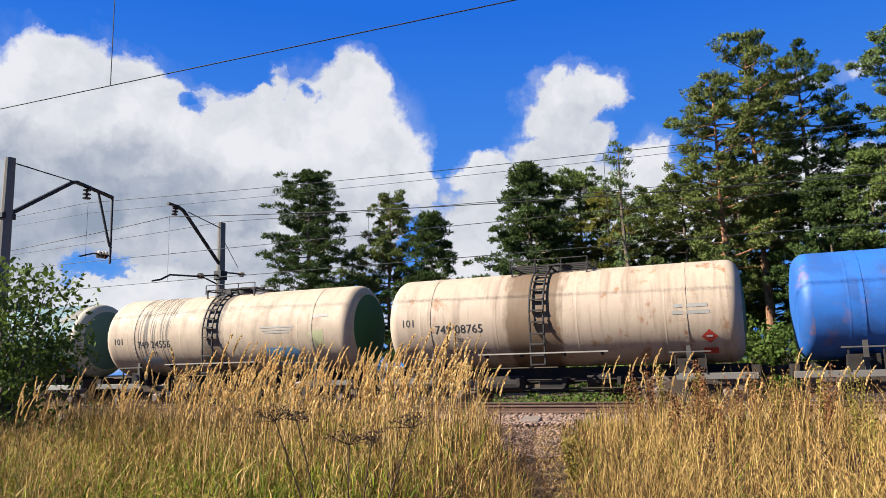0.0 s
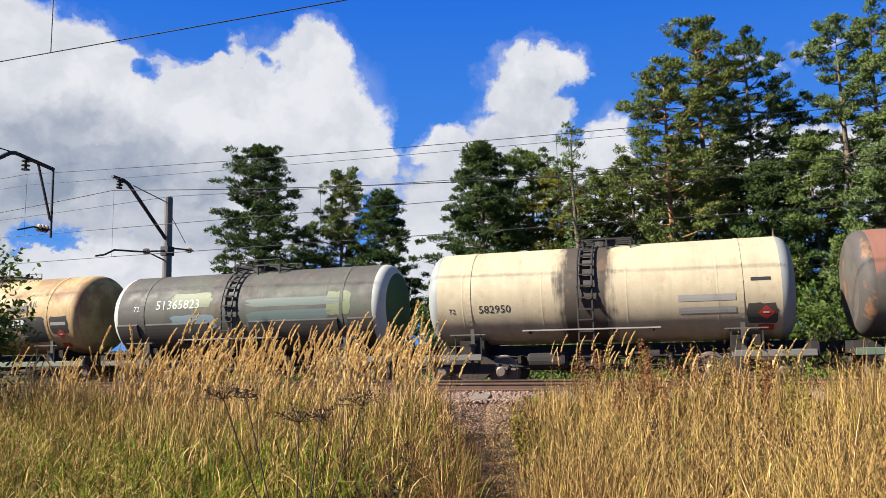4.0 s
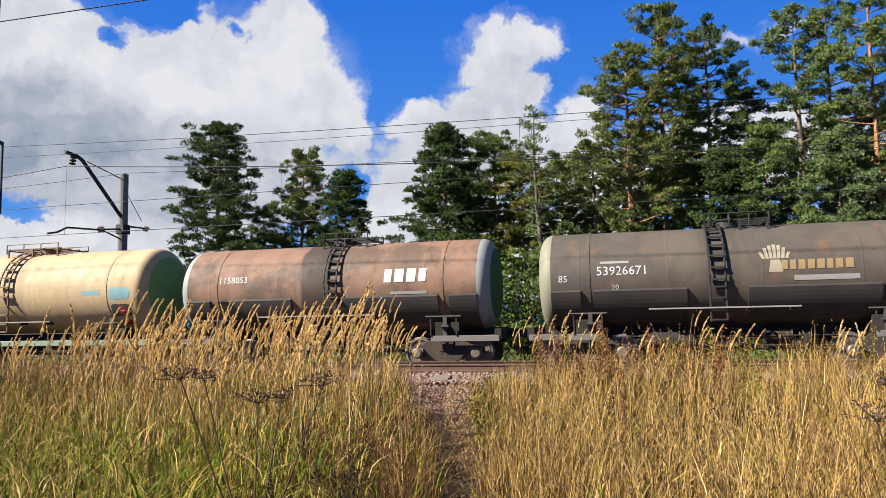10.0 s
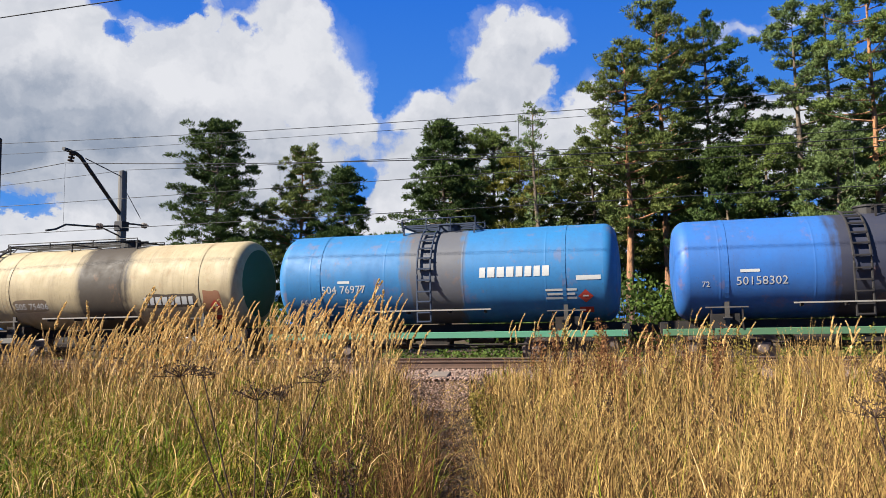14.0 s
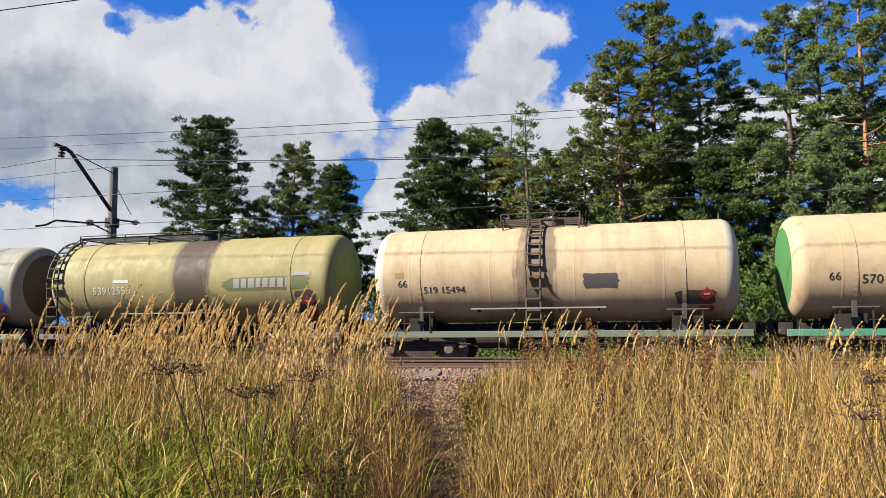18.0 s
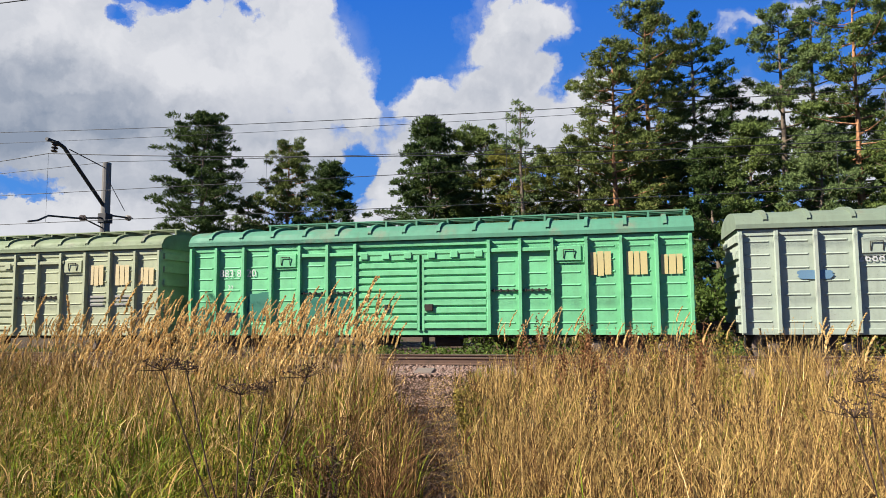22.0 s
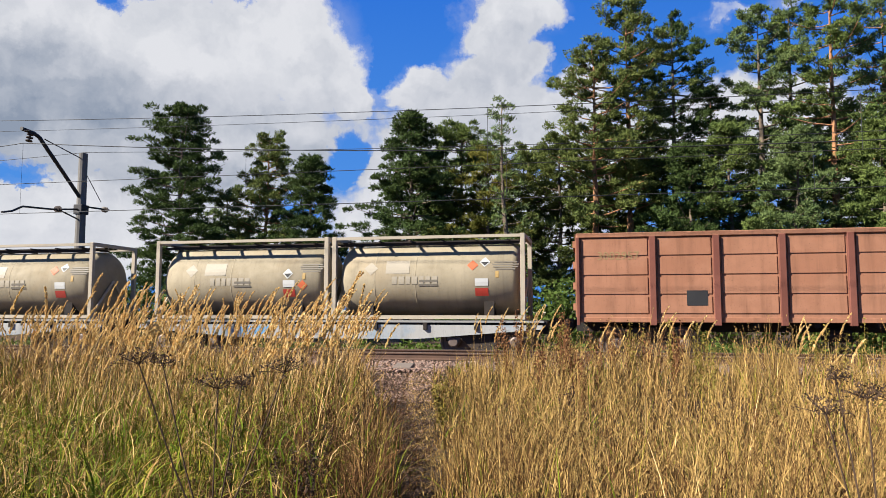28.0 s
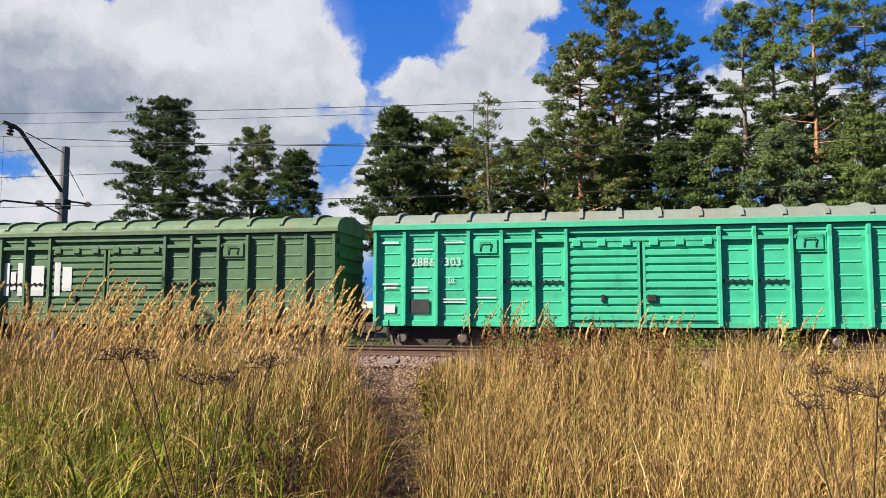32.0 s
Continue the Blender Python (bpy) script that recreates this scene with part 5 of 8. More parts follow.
def build_container(root_wagon, x, flip, index):
    """A tank in a twenty-foot frame; it rides on its wagon."""
    frame_m = paint("dusty_grey_frame_paint", (0.56, 0.48, 0.37), 0.75)
    body = tank_paint("dusty_tank_cladding", (0.50, 0.42, 0.285), (0.44, 0.35, 0.225), 0.35, spill_amount=0.0, streak=0.28, rough=0.62)
    root = tagged(new("tank_container"), "dusty beige tank container in an open steel frame", "tank container", group="tank containers on the flat wagons")
    L, W, z0, z1 = 3.02, 1.21, 1.14, 3.72
    for sx in (-1, 1):
        for sy in (-1, 1):
            a, b = sx * L, sy * W
            part("corner_post", box(min(a, a - sx * 0.14), max(a, a - sx * 0.14), min(b, b - sy * 0.13), max(b, b - sy * 0.13), z0, z1, 0.01), frame_m, root)
        for z in (z0, z1 - 0.12):
            part("end_beam", box(min(sx * L, sx * (L - 0.12)), max(sx * L, sx * (L - 0.12)), -W + 0.13, W - 0.13, z, z + 0.12), frame_m, root)
        bm = bmesh.new()
        for s in (-1, 1):
            add_tube(bm, [(sx * (L - 0.06), s * 1.1, z0 + 0.1), (sx * (L - 0.06), 0, z0 + 1.3)], 0.045, 5)
        part("end_brace", bm, frame_m, root)
    for sy in (-1, 1):
        b = sy * W
        part("top_rail", box(-L + 0.14, L - 0.14, min(b, b - sy * 0.08), max(b, b - sy * 0.08), z1 - 0.11, z1 - 0.02), frame_m, root)
        part("bottom_rail", box(-L + 0.14, L - 0.14, min(b, b - sy * 0.1), max(b, b - sy * 0.1), z0 + 0.02, z0 + 0.13), frame_m, root)
    bm = bmesh.new()
    r, ax = 1.12, 2.36
    prof = [(-2.90, 0.0), (-2.88, 0.55), (-2.84, 0.85), (-2.76, 1.02), (-2.62, r)] + [(q, r) for q in (-1.2, 0, 1.2)] + [(2.62, r), (2.76, 1.02), (2.84, 0.85), (2.88, 0.55), (2.90, 0.0)]
    add_lathe(bm, prof, "x", 48, (0, 0, ax))
    part("vessel", bm, body, root, smooth=True)
    bm = bmesh.new()
    for y in (-0.5, -0.25, 0.0):
        add_box(bm, -L + 0.1, L - 0.1, y, y + 0.2, z1 - 0.16, z1 - 0.12)
    add_box(bm, -L + 0.2, L - 0.2, -1.0, -0.92, z1 - 0.30, z1 - 0.22)
    for i in range(6):
        q = -L + 0.5 + i * 1.0
        add_box(bm, q, q + 0.05, -1.15, 0.3, z1 - 0.22, z1 - 0.16)
    part("top_walkway", bm, UNDER, root)
    bm = bmesh.new()
    for q in (-1.9, 1.9):
        add_box(bm, q - 0.15, q + 0.15, -0.9, 0.9, z0 + 0.05, z0 + 0.6)
    part("saddles", bm, UNDER, root)
    # marks
    # the two containers of a wagon carry their labels in different order
    dia = ([(0.17, 0), (0.34, 0.17), (0.17, 0.34), (0, 0.17)], [(0, 1, 2, 3)])
    cut = ([(0.04, 0.17), (0.30, 0.17), (0.17, 0.04)], [(0, 1, 2)])
    ox, oz, wx, wz, px = (1.25, 2.62, 1.62, 2.72, 1.50) if flip else (1.95, 2.05, 1.45, 2.42, 1.46)
    part("hazard_label", bend(dia, ox, oz, r, ax, lift=0.01), ORANGE_P, root)
    part("hazard_label", bend(dia, wx, wz, r, ax, lift=0.01), WHITE_P, root)
    part("hazard_label", bend(cut, wx, wz, r, ax, lift=0.014), BLACK_P, root)
    part("hazard_plate", bend(rects_flat([(0, 0.40, 0, 0.25)]), px, 1.86, r, ax, lift=0.01), RED_P, root)
    part("hazard_plate", bend(rects_flat([(0, 0.40, 0, 0.22)]), px, 2.16, r, ax, lift=0.01), WHITE_P, root)
    part("hazard_plate", bend(rects_flat([(0, 0.10, 0, 0.20)]), 2.12, 2.40, r, ax, lift=0.01), YELLOW_P, root)
    for x_ in (-1.65, -0.35):
        bm = bmesh.new()
        add_lathe(bm, [(x_ - 0.02, r), (x_, r + 0.006), (x_ + 0.02, r)], "x", 48, (0, 0, ax))
        part("cladding_joint", bm, body, root)
    part("small_print", bend(bars_flat([0.7, 0.8, 0.75, 0.6], 0.035, 0.04), 2.02, 2.85, r, ax, lift=0.01), paint("dull_grey_print", (0.22, 0.19, 0.15)), root)
    part("small_print", bend(bars_flat([0.55, 0.6], 0.07, 0.05), -0.25, 2.28, r, ax, lift=0.01), paint("dull_grey_print", (0.22, 0.19, 0.15)), root)
    part("painted_block", bend(rects_flat([(0, 0.75, 0, 0.42)]), -1.3, 2.55, r, ax, lift=0.006), paint("faded_cladding_patch", (0.50, 0.435, 0.33)), root)
    part("painted_block", bend(([(0.22, 0), (0.44, 0.22), (0.22, 0.44), (0, 0.22)], [(0, 1, 2, 3)]), -2.0, 2.50, r, ax, lift=0.006), paint("faded_cladding_patch", (0.50, 0.435, 0.33)), root)
    for block in brand_blocks(0.24, 7, np.random.default_rng(index)):
        part("brand_block", bend(block, -1.1, 2.22, r, ax, lift=0.008), paint("faded_cladding_patch", (0.50, 0.435, 0.33)), root)
    root.location = (x, TRACK_Y, RAIL_Z)
    return root


# ---- what stands in the train, front to back ----
TEAL, GREEN_END, WHITE_RIM = ("teal_repaint", (0.10, 0.30, 0.27)), ("dark_green_end_paint", (0.035, 0.11, 0.05)), ("white_rim_paint", (0.62, 0.62, 0.58))
LIGHT_GREEN_END = ("light_green_end_paint", (0.22, 0.36, 0.13))
GREEN_SILL = ("green_sill_paint", (0.10, 0.22, 0.11))
SKY_PATCH, LIME_PATCH = ("blue_repaint", (0.16, 0.36, 0.55)), ("yellow_green_repaint", (0.33, 0.36, 0.15))
CREAM = (0.66, 0.52, 0.385)
BLACKISH, BLUE = (0.098, 0.082, 0.070), (0.035, 0.20, 0.70)

SPECS = [
    dict(label="bright blue tank wagon with white markings", base=BLUE, alt=(0.03, 0.10, 0.33), alt_amount=0.2, spill_amount=0.2, streak=0.12, rough=0.35, number=("53", WHITE_P, -1.95, 2.95, 0.34), words=[("66", WHITE_P, -3.3, 2.95, 0.22)], bars=[([0.5, 0.5], WHITE_P, -1.9, 2.5, 0.12)]),
    dict(label="cream tank wagon with rust streaks and dark spill marks", base=CREAM, alt=(0.60, 0.47, 0.36), alt_amount=0.45, spill=(0.16, 0.085, 0.035), spill_amount=0.8, spill_x=-0.55, spill_w=0.85, streak=0.6, dark=(0.17, 0.095, 0.045), end=GREEN_END, number=("749 08765", BLACK_P, -3.65, 2.75, 0.27), words=[("101", BLACK_P, -4.75, 3.0, 0.24), ("20", BLACK_P, -2.95, 2.48, 0.15), ("СВОБОДА МСК", BLACK_P, -3.3, 2.14, 0.13)], rust=0.8, bars=[([0.9, 1.0], GREY_P, 3.5, 3.2, 0.10)], walk=(-1.35, 1.1)),
    dict(label="cream tank wagon with dark drips and blue repaint patches", base=CREAM, alt=(0.62, 0.55, 0.42), alt_amount=0.2, spill=(0.12, 0.085, 0.065), spill_amount=0.75, spill_w=0.45, streak=0.45, dark=(0.16, 0.12, 0.09), end=GREEN_END, number=("749 24556", BLACK_P, -3.65, 2.70, 0.26), words=[("101", BLACK_P, -4.75, 2.85, 0.24), ("20", BLACK_P, -2.95, 2.42, 0.14)], drips=(-2.9, 0.95), patches=[("", 1.95, 1.95, 1.35, 0.75, SKY_PATCH), ("", 2.2, 2.05, 0.9, 0.22, LIME_PATCH), ("", 3.75, 2.5, 0.6, 0.6, ("pale_yellow_repaint", (0.50, 0.50, 0.28))), ("", -3.55, 2.1, 0.9, 0.35, ("grey_blue_repaint", (0.34, 0.38, 0.40)))], bars=[([1.4, 1.2, 1.0], GREY_P, 1.8, 3.2, 0.05), ([0.6], GREY_P, 3.9, 3.5, 0.1)], hazard=False),
    dict(label="faded teal tank wagon with rusty blotches", base=(0.15, 0.29, 0.34), alt=(0.25, 0.16, 0.11), alt_amount=0.4, spill_amount=0.4, streak=0.45, end=("grey_green_end", (0.16, 0.24, 0.20)), full_sill=True, sill=("pale_grey_sill", (0.34, 0.33, 0.29)), number=("54675269", WHITE_P, -3.75, 2.72, 0.29), patches=[("", -3.75, 2.0, 2.3, 0.72, ("blue_repaint_block", (0.06, 0.20, 0.42)))], words=[("66", WHITE_P, -4.55, 3.0, 0.25), ("20", WHITE_P, -2.9, 2.4, 0.15)], rim=("cream_white_rim", (0.62, 0.56, 0.44)), fit=("dull_blue_fitting", (0.05, 0.12, 0.20)), rail_h=0.24),
    dict(label="maroon and grey tank wagon with peeling paint", base=(0.115, 0.10, 0.09), alt=(0.17, 0.15, 0.12), alt_amount=0.35, upper=(0.30, 0.125, 0.085), spill_amount=0.45, streak=0.45, full_sill=True, sill=("dull_green_sill", (0.13, 0.19, 0.13)), number=("540 97738", WHITE_P, -3.45, 2.70, 0.28), rust=0.6, words=[("БЕНЗИН", WHITE_P, 4.0, 3.1, 0.13), ("66", WHITE_P, -4.35, 2.45, 0.22)], patches=[("", -3.4, 2.3, 0.9, 0.9, ("grey_green_repaint", (0.09, 0.15, 0.12))), ("", -4.75, 2.85, 0.8, 0.25, ("dark_grey_repaint", (0.09, 0.09, 0.09))), ("", -3.2, 3.0, 0.9, 0.2, ("dark_grey_repaint", (0.09, 0.09, 0.09)))], bars=[([0.6], WHITE_P, -4.65, 2.92, 0.1), ([0.7], WHITE_P, -3.1, 3.05, 0.1), ([0.5, 0.7, 0.7], GREY_P, 1.6, 2.7, 0.09)], rail_h=0.24, walk=(-1.3, 1.1), hazard=True),
    dict(label="cream tank wagon with black spill and brown lettering blocks", size=(1.47, 2.74, 4.87), base=(0.72, 0.60, 0.40), alt=(0.62, 0.54, 0.38), alt_amount=0.1, spill=(0.07, 0.05, 0.042), spill_amount=0.95, spill_x=-0.35, spill_w=0.8, streak=0.2, rim=("grey_rim_paint", (0.36, 0.37, 0.36)), end=("grey_end_paint", (0.20, 0.21, 0.20)), number=("582950", BLACK_P, -3.55, 2.62, 0.24), words=[("72", BLACK_P, -4.5, 2.62, 0.16)], bars=[([1.5], GREY_P, 2.2, 2.75, 0.18), ([1.5], GREY_P, 2.2, 2.42, 0.18), ([0.5], BLACK_P, 4.1, 3.25, 0.09)], patches=[("", 3.95, 2.1, 0.8, 0.65, ("dark_scuff_paint", (0.08, 0.07, 0.06)))], railing=False, walk=(-0.5, 1.0)),
    dict(label="black tank wagon with chalky green and blue patches", jacket=True, base=(0.11, 0.10, 0.09), alt=(0.12, 0.13, 0.10), alt_amount=0.45, spill_amount=0.3, streak=0.35, rim=WHITE_RIM, end=GREEN_END, number=("51365823", WHITE_P, -3.3, 2.8, 0.33), words=[("72", WHITE_P, -4.25, 2.75, 0.2)], patches=[("", -2.75, 2.82, 1.75, 0.55, ("chalky_olive_patch", (0.22, 0.25, 0.13))), ("", -2.7, 2.1, 1.9, 0.5, ("chalky_blue_patch", (0.20, 0.28, 0.32))), ("", 0.35, 2.75, 3.6, 0.30, ("chalky_grey_green_patch", (0.15, 0.19, 0.17))), ("", 0.3, 2.05, 3.2, 0.6, ("chalky_teal_patch", (0.12, 0.17, 0.16))), ("", 3.3, 2.4, 0.9, 0.8, ("chalky_olive_patch", (0.18, 0.20, 0.13)))], walk=(-0.6, 1.2), hazard=False),
    dict(label="tan tank wagon with brown weathering and a black brand panel", rust=0.7, base=(0.66, 0.45, 0.21), alt=(0.36, 0.20, 0.09), alt_amount=0.55, spill=(0.15, 0.085, 0.06), spill_amount=0.9, spill_x=-0.5, spill_w=1.45, streak=0.6, dark=(0.20, 0.11, 0.05), end=None, full_sill=True, sill=("dull_grey_green_sill", (0.20, 0.23, 0.16)), number=("571 55129", WHITE_P, -3.70, 2.72, 0.25), words=[("66", BLACK_P, -4.45, 2.85, 0.24), ("RAIL", BLACK_P, 2.75, 3.42, 0.25)], patches=[("", -3.75, 2.60, 1.35, 0.42, ("black_repaint", (0.035, 0.034, 0.034))), ("", 0.75, 2.55, 3.05, 0.52, ("black_repaint", (0.035, 0.034, 0.034))), ("", 2.6, 2.1, 1.2, 1.0, ("black_repaint", (0.035, 0.034, 0.034))), ("", 4.0, 2.4, 0.85, 0.7, ("black_repaint", (0.035, 0.034, 0.034))), ("", 1.9, 3.2, 1.1, 0.3, ("dark_brown_repaint", (0.09, 0.065, 0.045)))], brand=(WHITE_P, 0.85, 2.68, 0.29, 8), bars=[([0.8, 0.9, 0.9, 0.7], GREY_P, 1.9, 2.42, 0.05), ([0.7], GREY_P, 4.05, 2.72, 0.12)], walk=(-1.2, 1.1), rail_h=0.24, fit=("brown_fitting_paint", (0.13, 0.085, 0.06))),
    dict(label="black tank wagon with a white rim and white brand blocks", jacket=True, rust=0.1, base=BLACKISH, alt=(0.14, 0.115, 0.092), alt_amount=0.3, spill_amount=0.3, streak=0.3, rim=WHITE_RIM, end=GREEN_END, ladder_x=0.35, number=("51090736", WHITE_P, -3.6, 2.72, 0.27), words=[("67", WHITE_P, -4.5, 2.7, 0.14)], brand=(WHITE_P, 1.4, 2.85, 0.24, 8), bars=[([0.6, 0.5], WHITE_P, 1.5, 2.5, 0.14), ([1.3], WHITE_P, 2.2, 2.5, 0.14), ([0.4], WHITE_P, -3.4, 3.1, 0.07)], emblem=[(0.85, 2.72, 0.74, ("brand_emblem_white", (0.62, 0.58, 0.50)))], walk=(-0.4, 1.1), shield=True, hazard=False),
    dict(label="black tank wagon with a white tree-like emblem", jacket=True, rust=0.1, base=BLACKISH, alt=(0.14, 0.112, 0.088), alt_amount=0.3, spill_amount=0.3, streak=0.3, end=None, number=("53926606", WHITE_P, -3.75, 2.78, 0.27), words=[("85", WHITE_P, -4.75, 2.72, 0.26), ("20", WHITE_P, -4.75, 2.4, 0.14), ("20", WHITE_P, -3.1, 2.3, 0.17), ("МАЗУТ", WHITE_P, 3.95, 2.9, 0.13)], brand=(WHITE_P, 1.55, 2.85, 0.25, 8), bars=[([1.5], WHITE_P, 1.6, 2.5, 0.15), ([0.9], GREY_P, 3.95, 2.75, 0.12)], emblem=[(0.85, 2.72, 0.76, ("brand_emblem_white", (0.62, 0.58, 0.50)))], walk=(-0.4, 1.1), hazard=False, plate=True),
    dict(label="black tank wagon with white end rim and faded emblem", jacket=True, base=(0.12, 0.10, 0.084), alt=(0.155, 0.125, 0.10), alt_amount=0.3, spill_amount=0.3, streak=0.35, rim=WHITE_RIM, end=("pale_green_end", (0.20, 0.30, 0.17)), number=("515 20561", WHITE_P, -3.55, 2.78, 0.25), patches=[("", -3.3, 3.05, 0.75, 0.28, ("bright_green_repaint", (0.13, 0.33, 0.06))), ("", -4.55, 2.68, 0.2, 0.28, ("yellow_scuff", (0.50, 0.38, 0.15)))], brand=(GREY_P, 2.35, 2.72, 0.20, 7), bars=[([1.5], GREY_P, 2.4, 2.5, 0.12)], emblem=[(1.7, 2.7, 0.62, ("faded_emblem_grey", (0.30, 0.27, 0.24)))], walk=(-0.4, 1.2), hazard=False),
    dict(label="black tank wagon with gold-white worn emblem and rusty plate", jacket=True, base=(0.125, 0.102, 0.082), alt=(0.16, 0.125, 0.09), alt_amount=0.3, spill_amount=0.3, streak=0.35, rim=("olive_rim_paint", (0.30, 0.29, 0.20)), end=GREEN_END, number=("53926671", WHITE_P, -3.6, 2.72, 0.26), words=[("85", WHITE_P, -4.7, 2.55, 0.2), ("20", WHITE_P, -3.2, 2.3, 0.16), ("МАЗУТ", GREY_P, 3.9, 2.9, 0.13)], brand=(BRASS_P, 1.3, 2.72, 0.26, 8), bars=[([1.6], GREY_P, 1.6, 2.42, 0.14), ([0.8], GREY_P, -3.5, 3.05, 0.07), ([0.7], GREY_P, 3.9, 2.85, 0.14)], emblem=[(0.72, 2.66, 0.80, ("faded_emblem_gold", (0.46, 0.39, 0.27)))], walk=(-0.4, 1.2), hazard=False, plate=True),
    dict(label="brown tank wagon over black with white brand blocks", jacket=True, base=(0.36, 0.20, 0.13), alt=(0.12, 0.08, 0.055), alt_amount=0.4, spill_amount=0.85, spill_w=0.55, streak=0.4, rim=("grey_rim_paint", (0.36, 0.37, 0.36)), end=GREEN_END, ladder_x=0.25, number=("51158053", WHITE_P, -3.9, 2.85, 0.22), brand=(WHITE_P, 2.0, 2.72, 0.42, 4), bars=[([1.2, 1.1, 0.9], GREY_P, 2.2, 2.35, 0.09)], belly=True, walk=(-0.4, 1.2), hazard=False),
    dict(label="cream tank wagon with a clean side and teal end stripe", base=(0.72, 0.53, 0.30), alt=(0.64, 0.46, 0.26), alt_amount=0.2, spill=(0.32, 0.2, 0.1), spill_amount=0.3, streak=0.18, dark=(0.19, 0.115, 0.055), end=LIGHT_GREEN_END, full_sill=True, sill=("pale_green_sill", (0.27, 0.36, 0.25)), number=("547 73205", BLACK_P, -3.7, 2.75, 0.25), words=[("66", BLACK_P, -4.5, 2.85, 0.22)], patches=[("", 2.85, 2.95, 0.8, 0.16, ("pale_sky_repaint", (0.28, 0.48, 0.52))), ("", 3.98, 2.78, 0.85, 0.42, ("pale_sky_repaint", (0.28, 0.48, 0.52))), ("", 4.0, 2.2, 0.8, 0.5, ("dark_scuff_paint", (0.08, 0.07, 0.06)))], bars=[([0.5], BLACK_P, -3.3, 2.5, 0.1)], walk=(-1.2, 1.1), fit=("rusty_cream_fitting", (0.27, 0.165, 0.095))),
    dict(label="cream tank wagon with teal repaint patches and white blocks", base=(0.74, 0.52, 0.29), alt=(0.64, 0.45, 0.25), alt_amount=0.25, spill=(0.36, 0.22, 0.1), spill_amount=0.45, streak=0.25, dark=(0.19, 0.115, 0.055), rim=("cream_white_rim", (0.62, 0.56, 0.44)), end=LIGHT_GREEN_END, full_sill=True, sill=("pale_green_sill", (0.27, 0.36, 0.25)), ladder_x=0.1, number=("576 58692", WHITE_P, -3.55, 2.68, 0.26), words=[("66", WHITE_P, -4.35, 2.92, 0.22), ("20", WHITE_P, -2.85, 2.42, 0.14)], patches=[("", -4.55, 3.05, 0.68, 0.28, TEAL), ("", -3.55, 2.98, 0.85, 0.22, TEAL), ("", -2.6, 2.38, 0.36, 0.22, TEAL), ("", 1.2, 2.5, 2.6, 0.5, TEAL), ("", 3.9, 3.1, 0.6, 0.3, TEAL), ("", -0.9, 2.55, 0.4, 0.25, ("pale_paper_label", (0.62, 0.58, 0.5)))], brand=(WHITE_P, 1.35, 2.6, 0.28, 8), bars=[([0.6], WHITE_P, -4.5, 3.2, 0.1)], walk=(-1.6, 1.0), fit=("rusty_cream_fitting", (0.27, 0.165, 0.095))),
    dict(label="bright blue tank wagon with a wide black spill", size=(1.45, 2.71, 4.82), base=(0.045, 0.20, 0.62), alt=(0.04, 0.14, 0.46), alt_amount=0.2, spill=(0.055, 0.045, 0.045), spill_amount=0.92, spill_x=0.1, spill_w=1.35, streak=0.14, rough=0.38, full_sill=True, sill=GREEN_SILL, number=("50158302", WHITE_P, -3.6, 2.58, 0.24), brand=(WHITE_P, 1.2, 3.05, 0.30, 8), bars=[([0.7, 1.0, 0.9, 1.1, 0.5], WHITE_P, 2.75, 2.75, 0.05), ([0.6, 0.5, 0.2], WHITE_P, 4.02, 3.1, 0.11), ([0.5], WHITE_P, -3.5, 2.92, 0.08)], words=[("72", WHITE_P, -4.5, 2.55, 0.16)], patches=[("", 2.2, 1.72, 0.6, 0.25, ("black_repaint", (0.035, 0.034, 0.034)))], railing=False, walk=(0.1, 1.4), ladder_x=-0.5),
    dict(label="bright blue tank wagon with a grey spill by its ladder", base=(0.035, 0.24, 0.56), alt=(0.03, 0.17, 0.44), alt_amount=0.2, spill=(0.18, 0.16, 0.15), spill_amount=0.9, spill_x=-0.1, spill_w=0.95, streak=0.14, rough=0.38, full_sill=True, sill=("sea_green_sill", (0.10, 0.33, 0.20)), number=("504 76977", WHITE_P, -3.75, 2.65, 0.25), words=[("66", WHITE_P, -4.55, 2.3, 0.22), ("20", WHITE_P, -3.0, 2.35, 0.15)], brand=(WHITE_P, 1.35, 3.0, 0.30, 8), bars=[([0.9, 0.8, 0.9], WHITE_P, 3.3, 2.55, 0.07), ([0.7], WHITE_P, 4.2, 2.85, 0.13), ([0.4], WHITE_P, -3.2, 2.95, 0.08), ([0.8], WHITE_P, -3.3, 2.22, 0.06)], walk=(-1.3, 1.1), rail_h=0.24, fit=("dark_blue_fitting", (0.03, 0.05, 0.10))),
    dict(label="cream tank wagon with brown bands and long top walkway", base=(0.62, 0.50, 0.30), alt=(0.48, 0.38, 0.23), alt_amount=0.3, spill=(0.055, 0.040, 0.032), spill_amount=0.95, spill_x=0.1, spill_w=1.15, streak=0.4, dark=(0.13, 0.085, 0.05), end=GREEN_END, number=("505 75406", WHITE_P, -3.6, 2.4, 0.24), patches=[("", -3.7, 2.3, 1.5, 0.5, ("brown_repaint", (0.20, 0.14, 0.09))), ("", 1.7, 2.35, 2.2, 0.5, ("dark_brown_repaint", (0.09, 0.065, 0.045))), ("", 4.0, 2.1, 0.7, 0.9, ("rust_scuff", (0.36, 0.16, 0.08)))], brand=(WHITE_P, 1.75, 2.45, 0.28, 8), long_walk=True, ladder_x=-5.0),
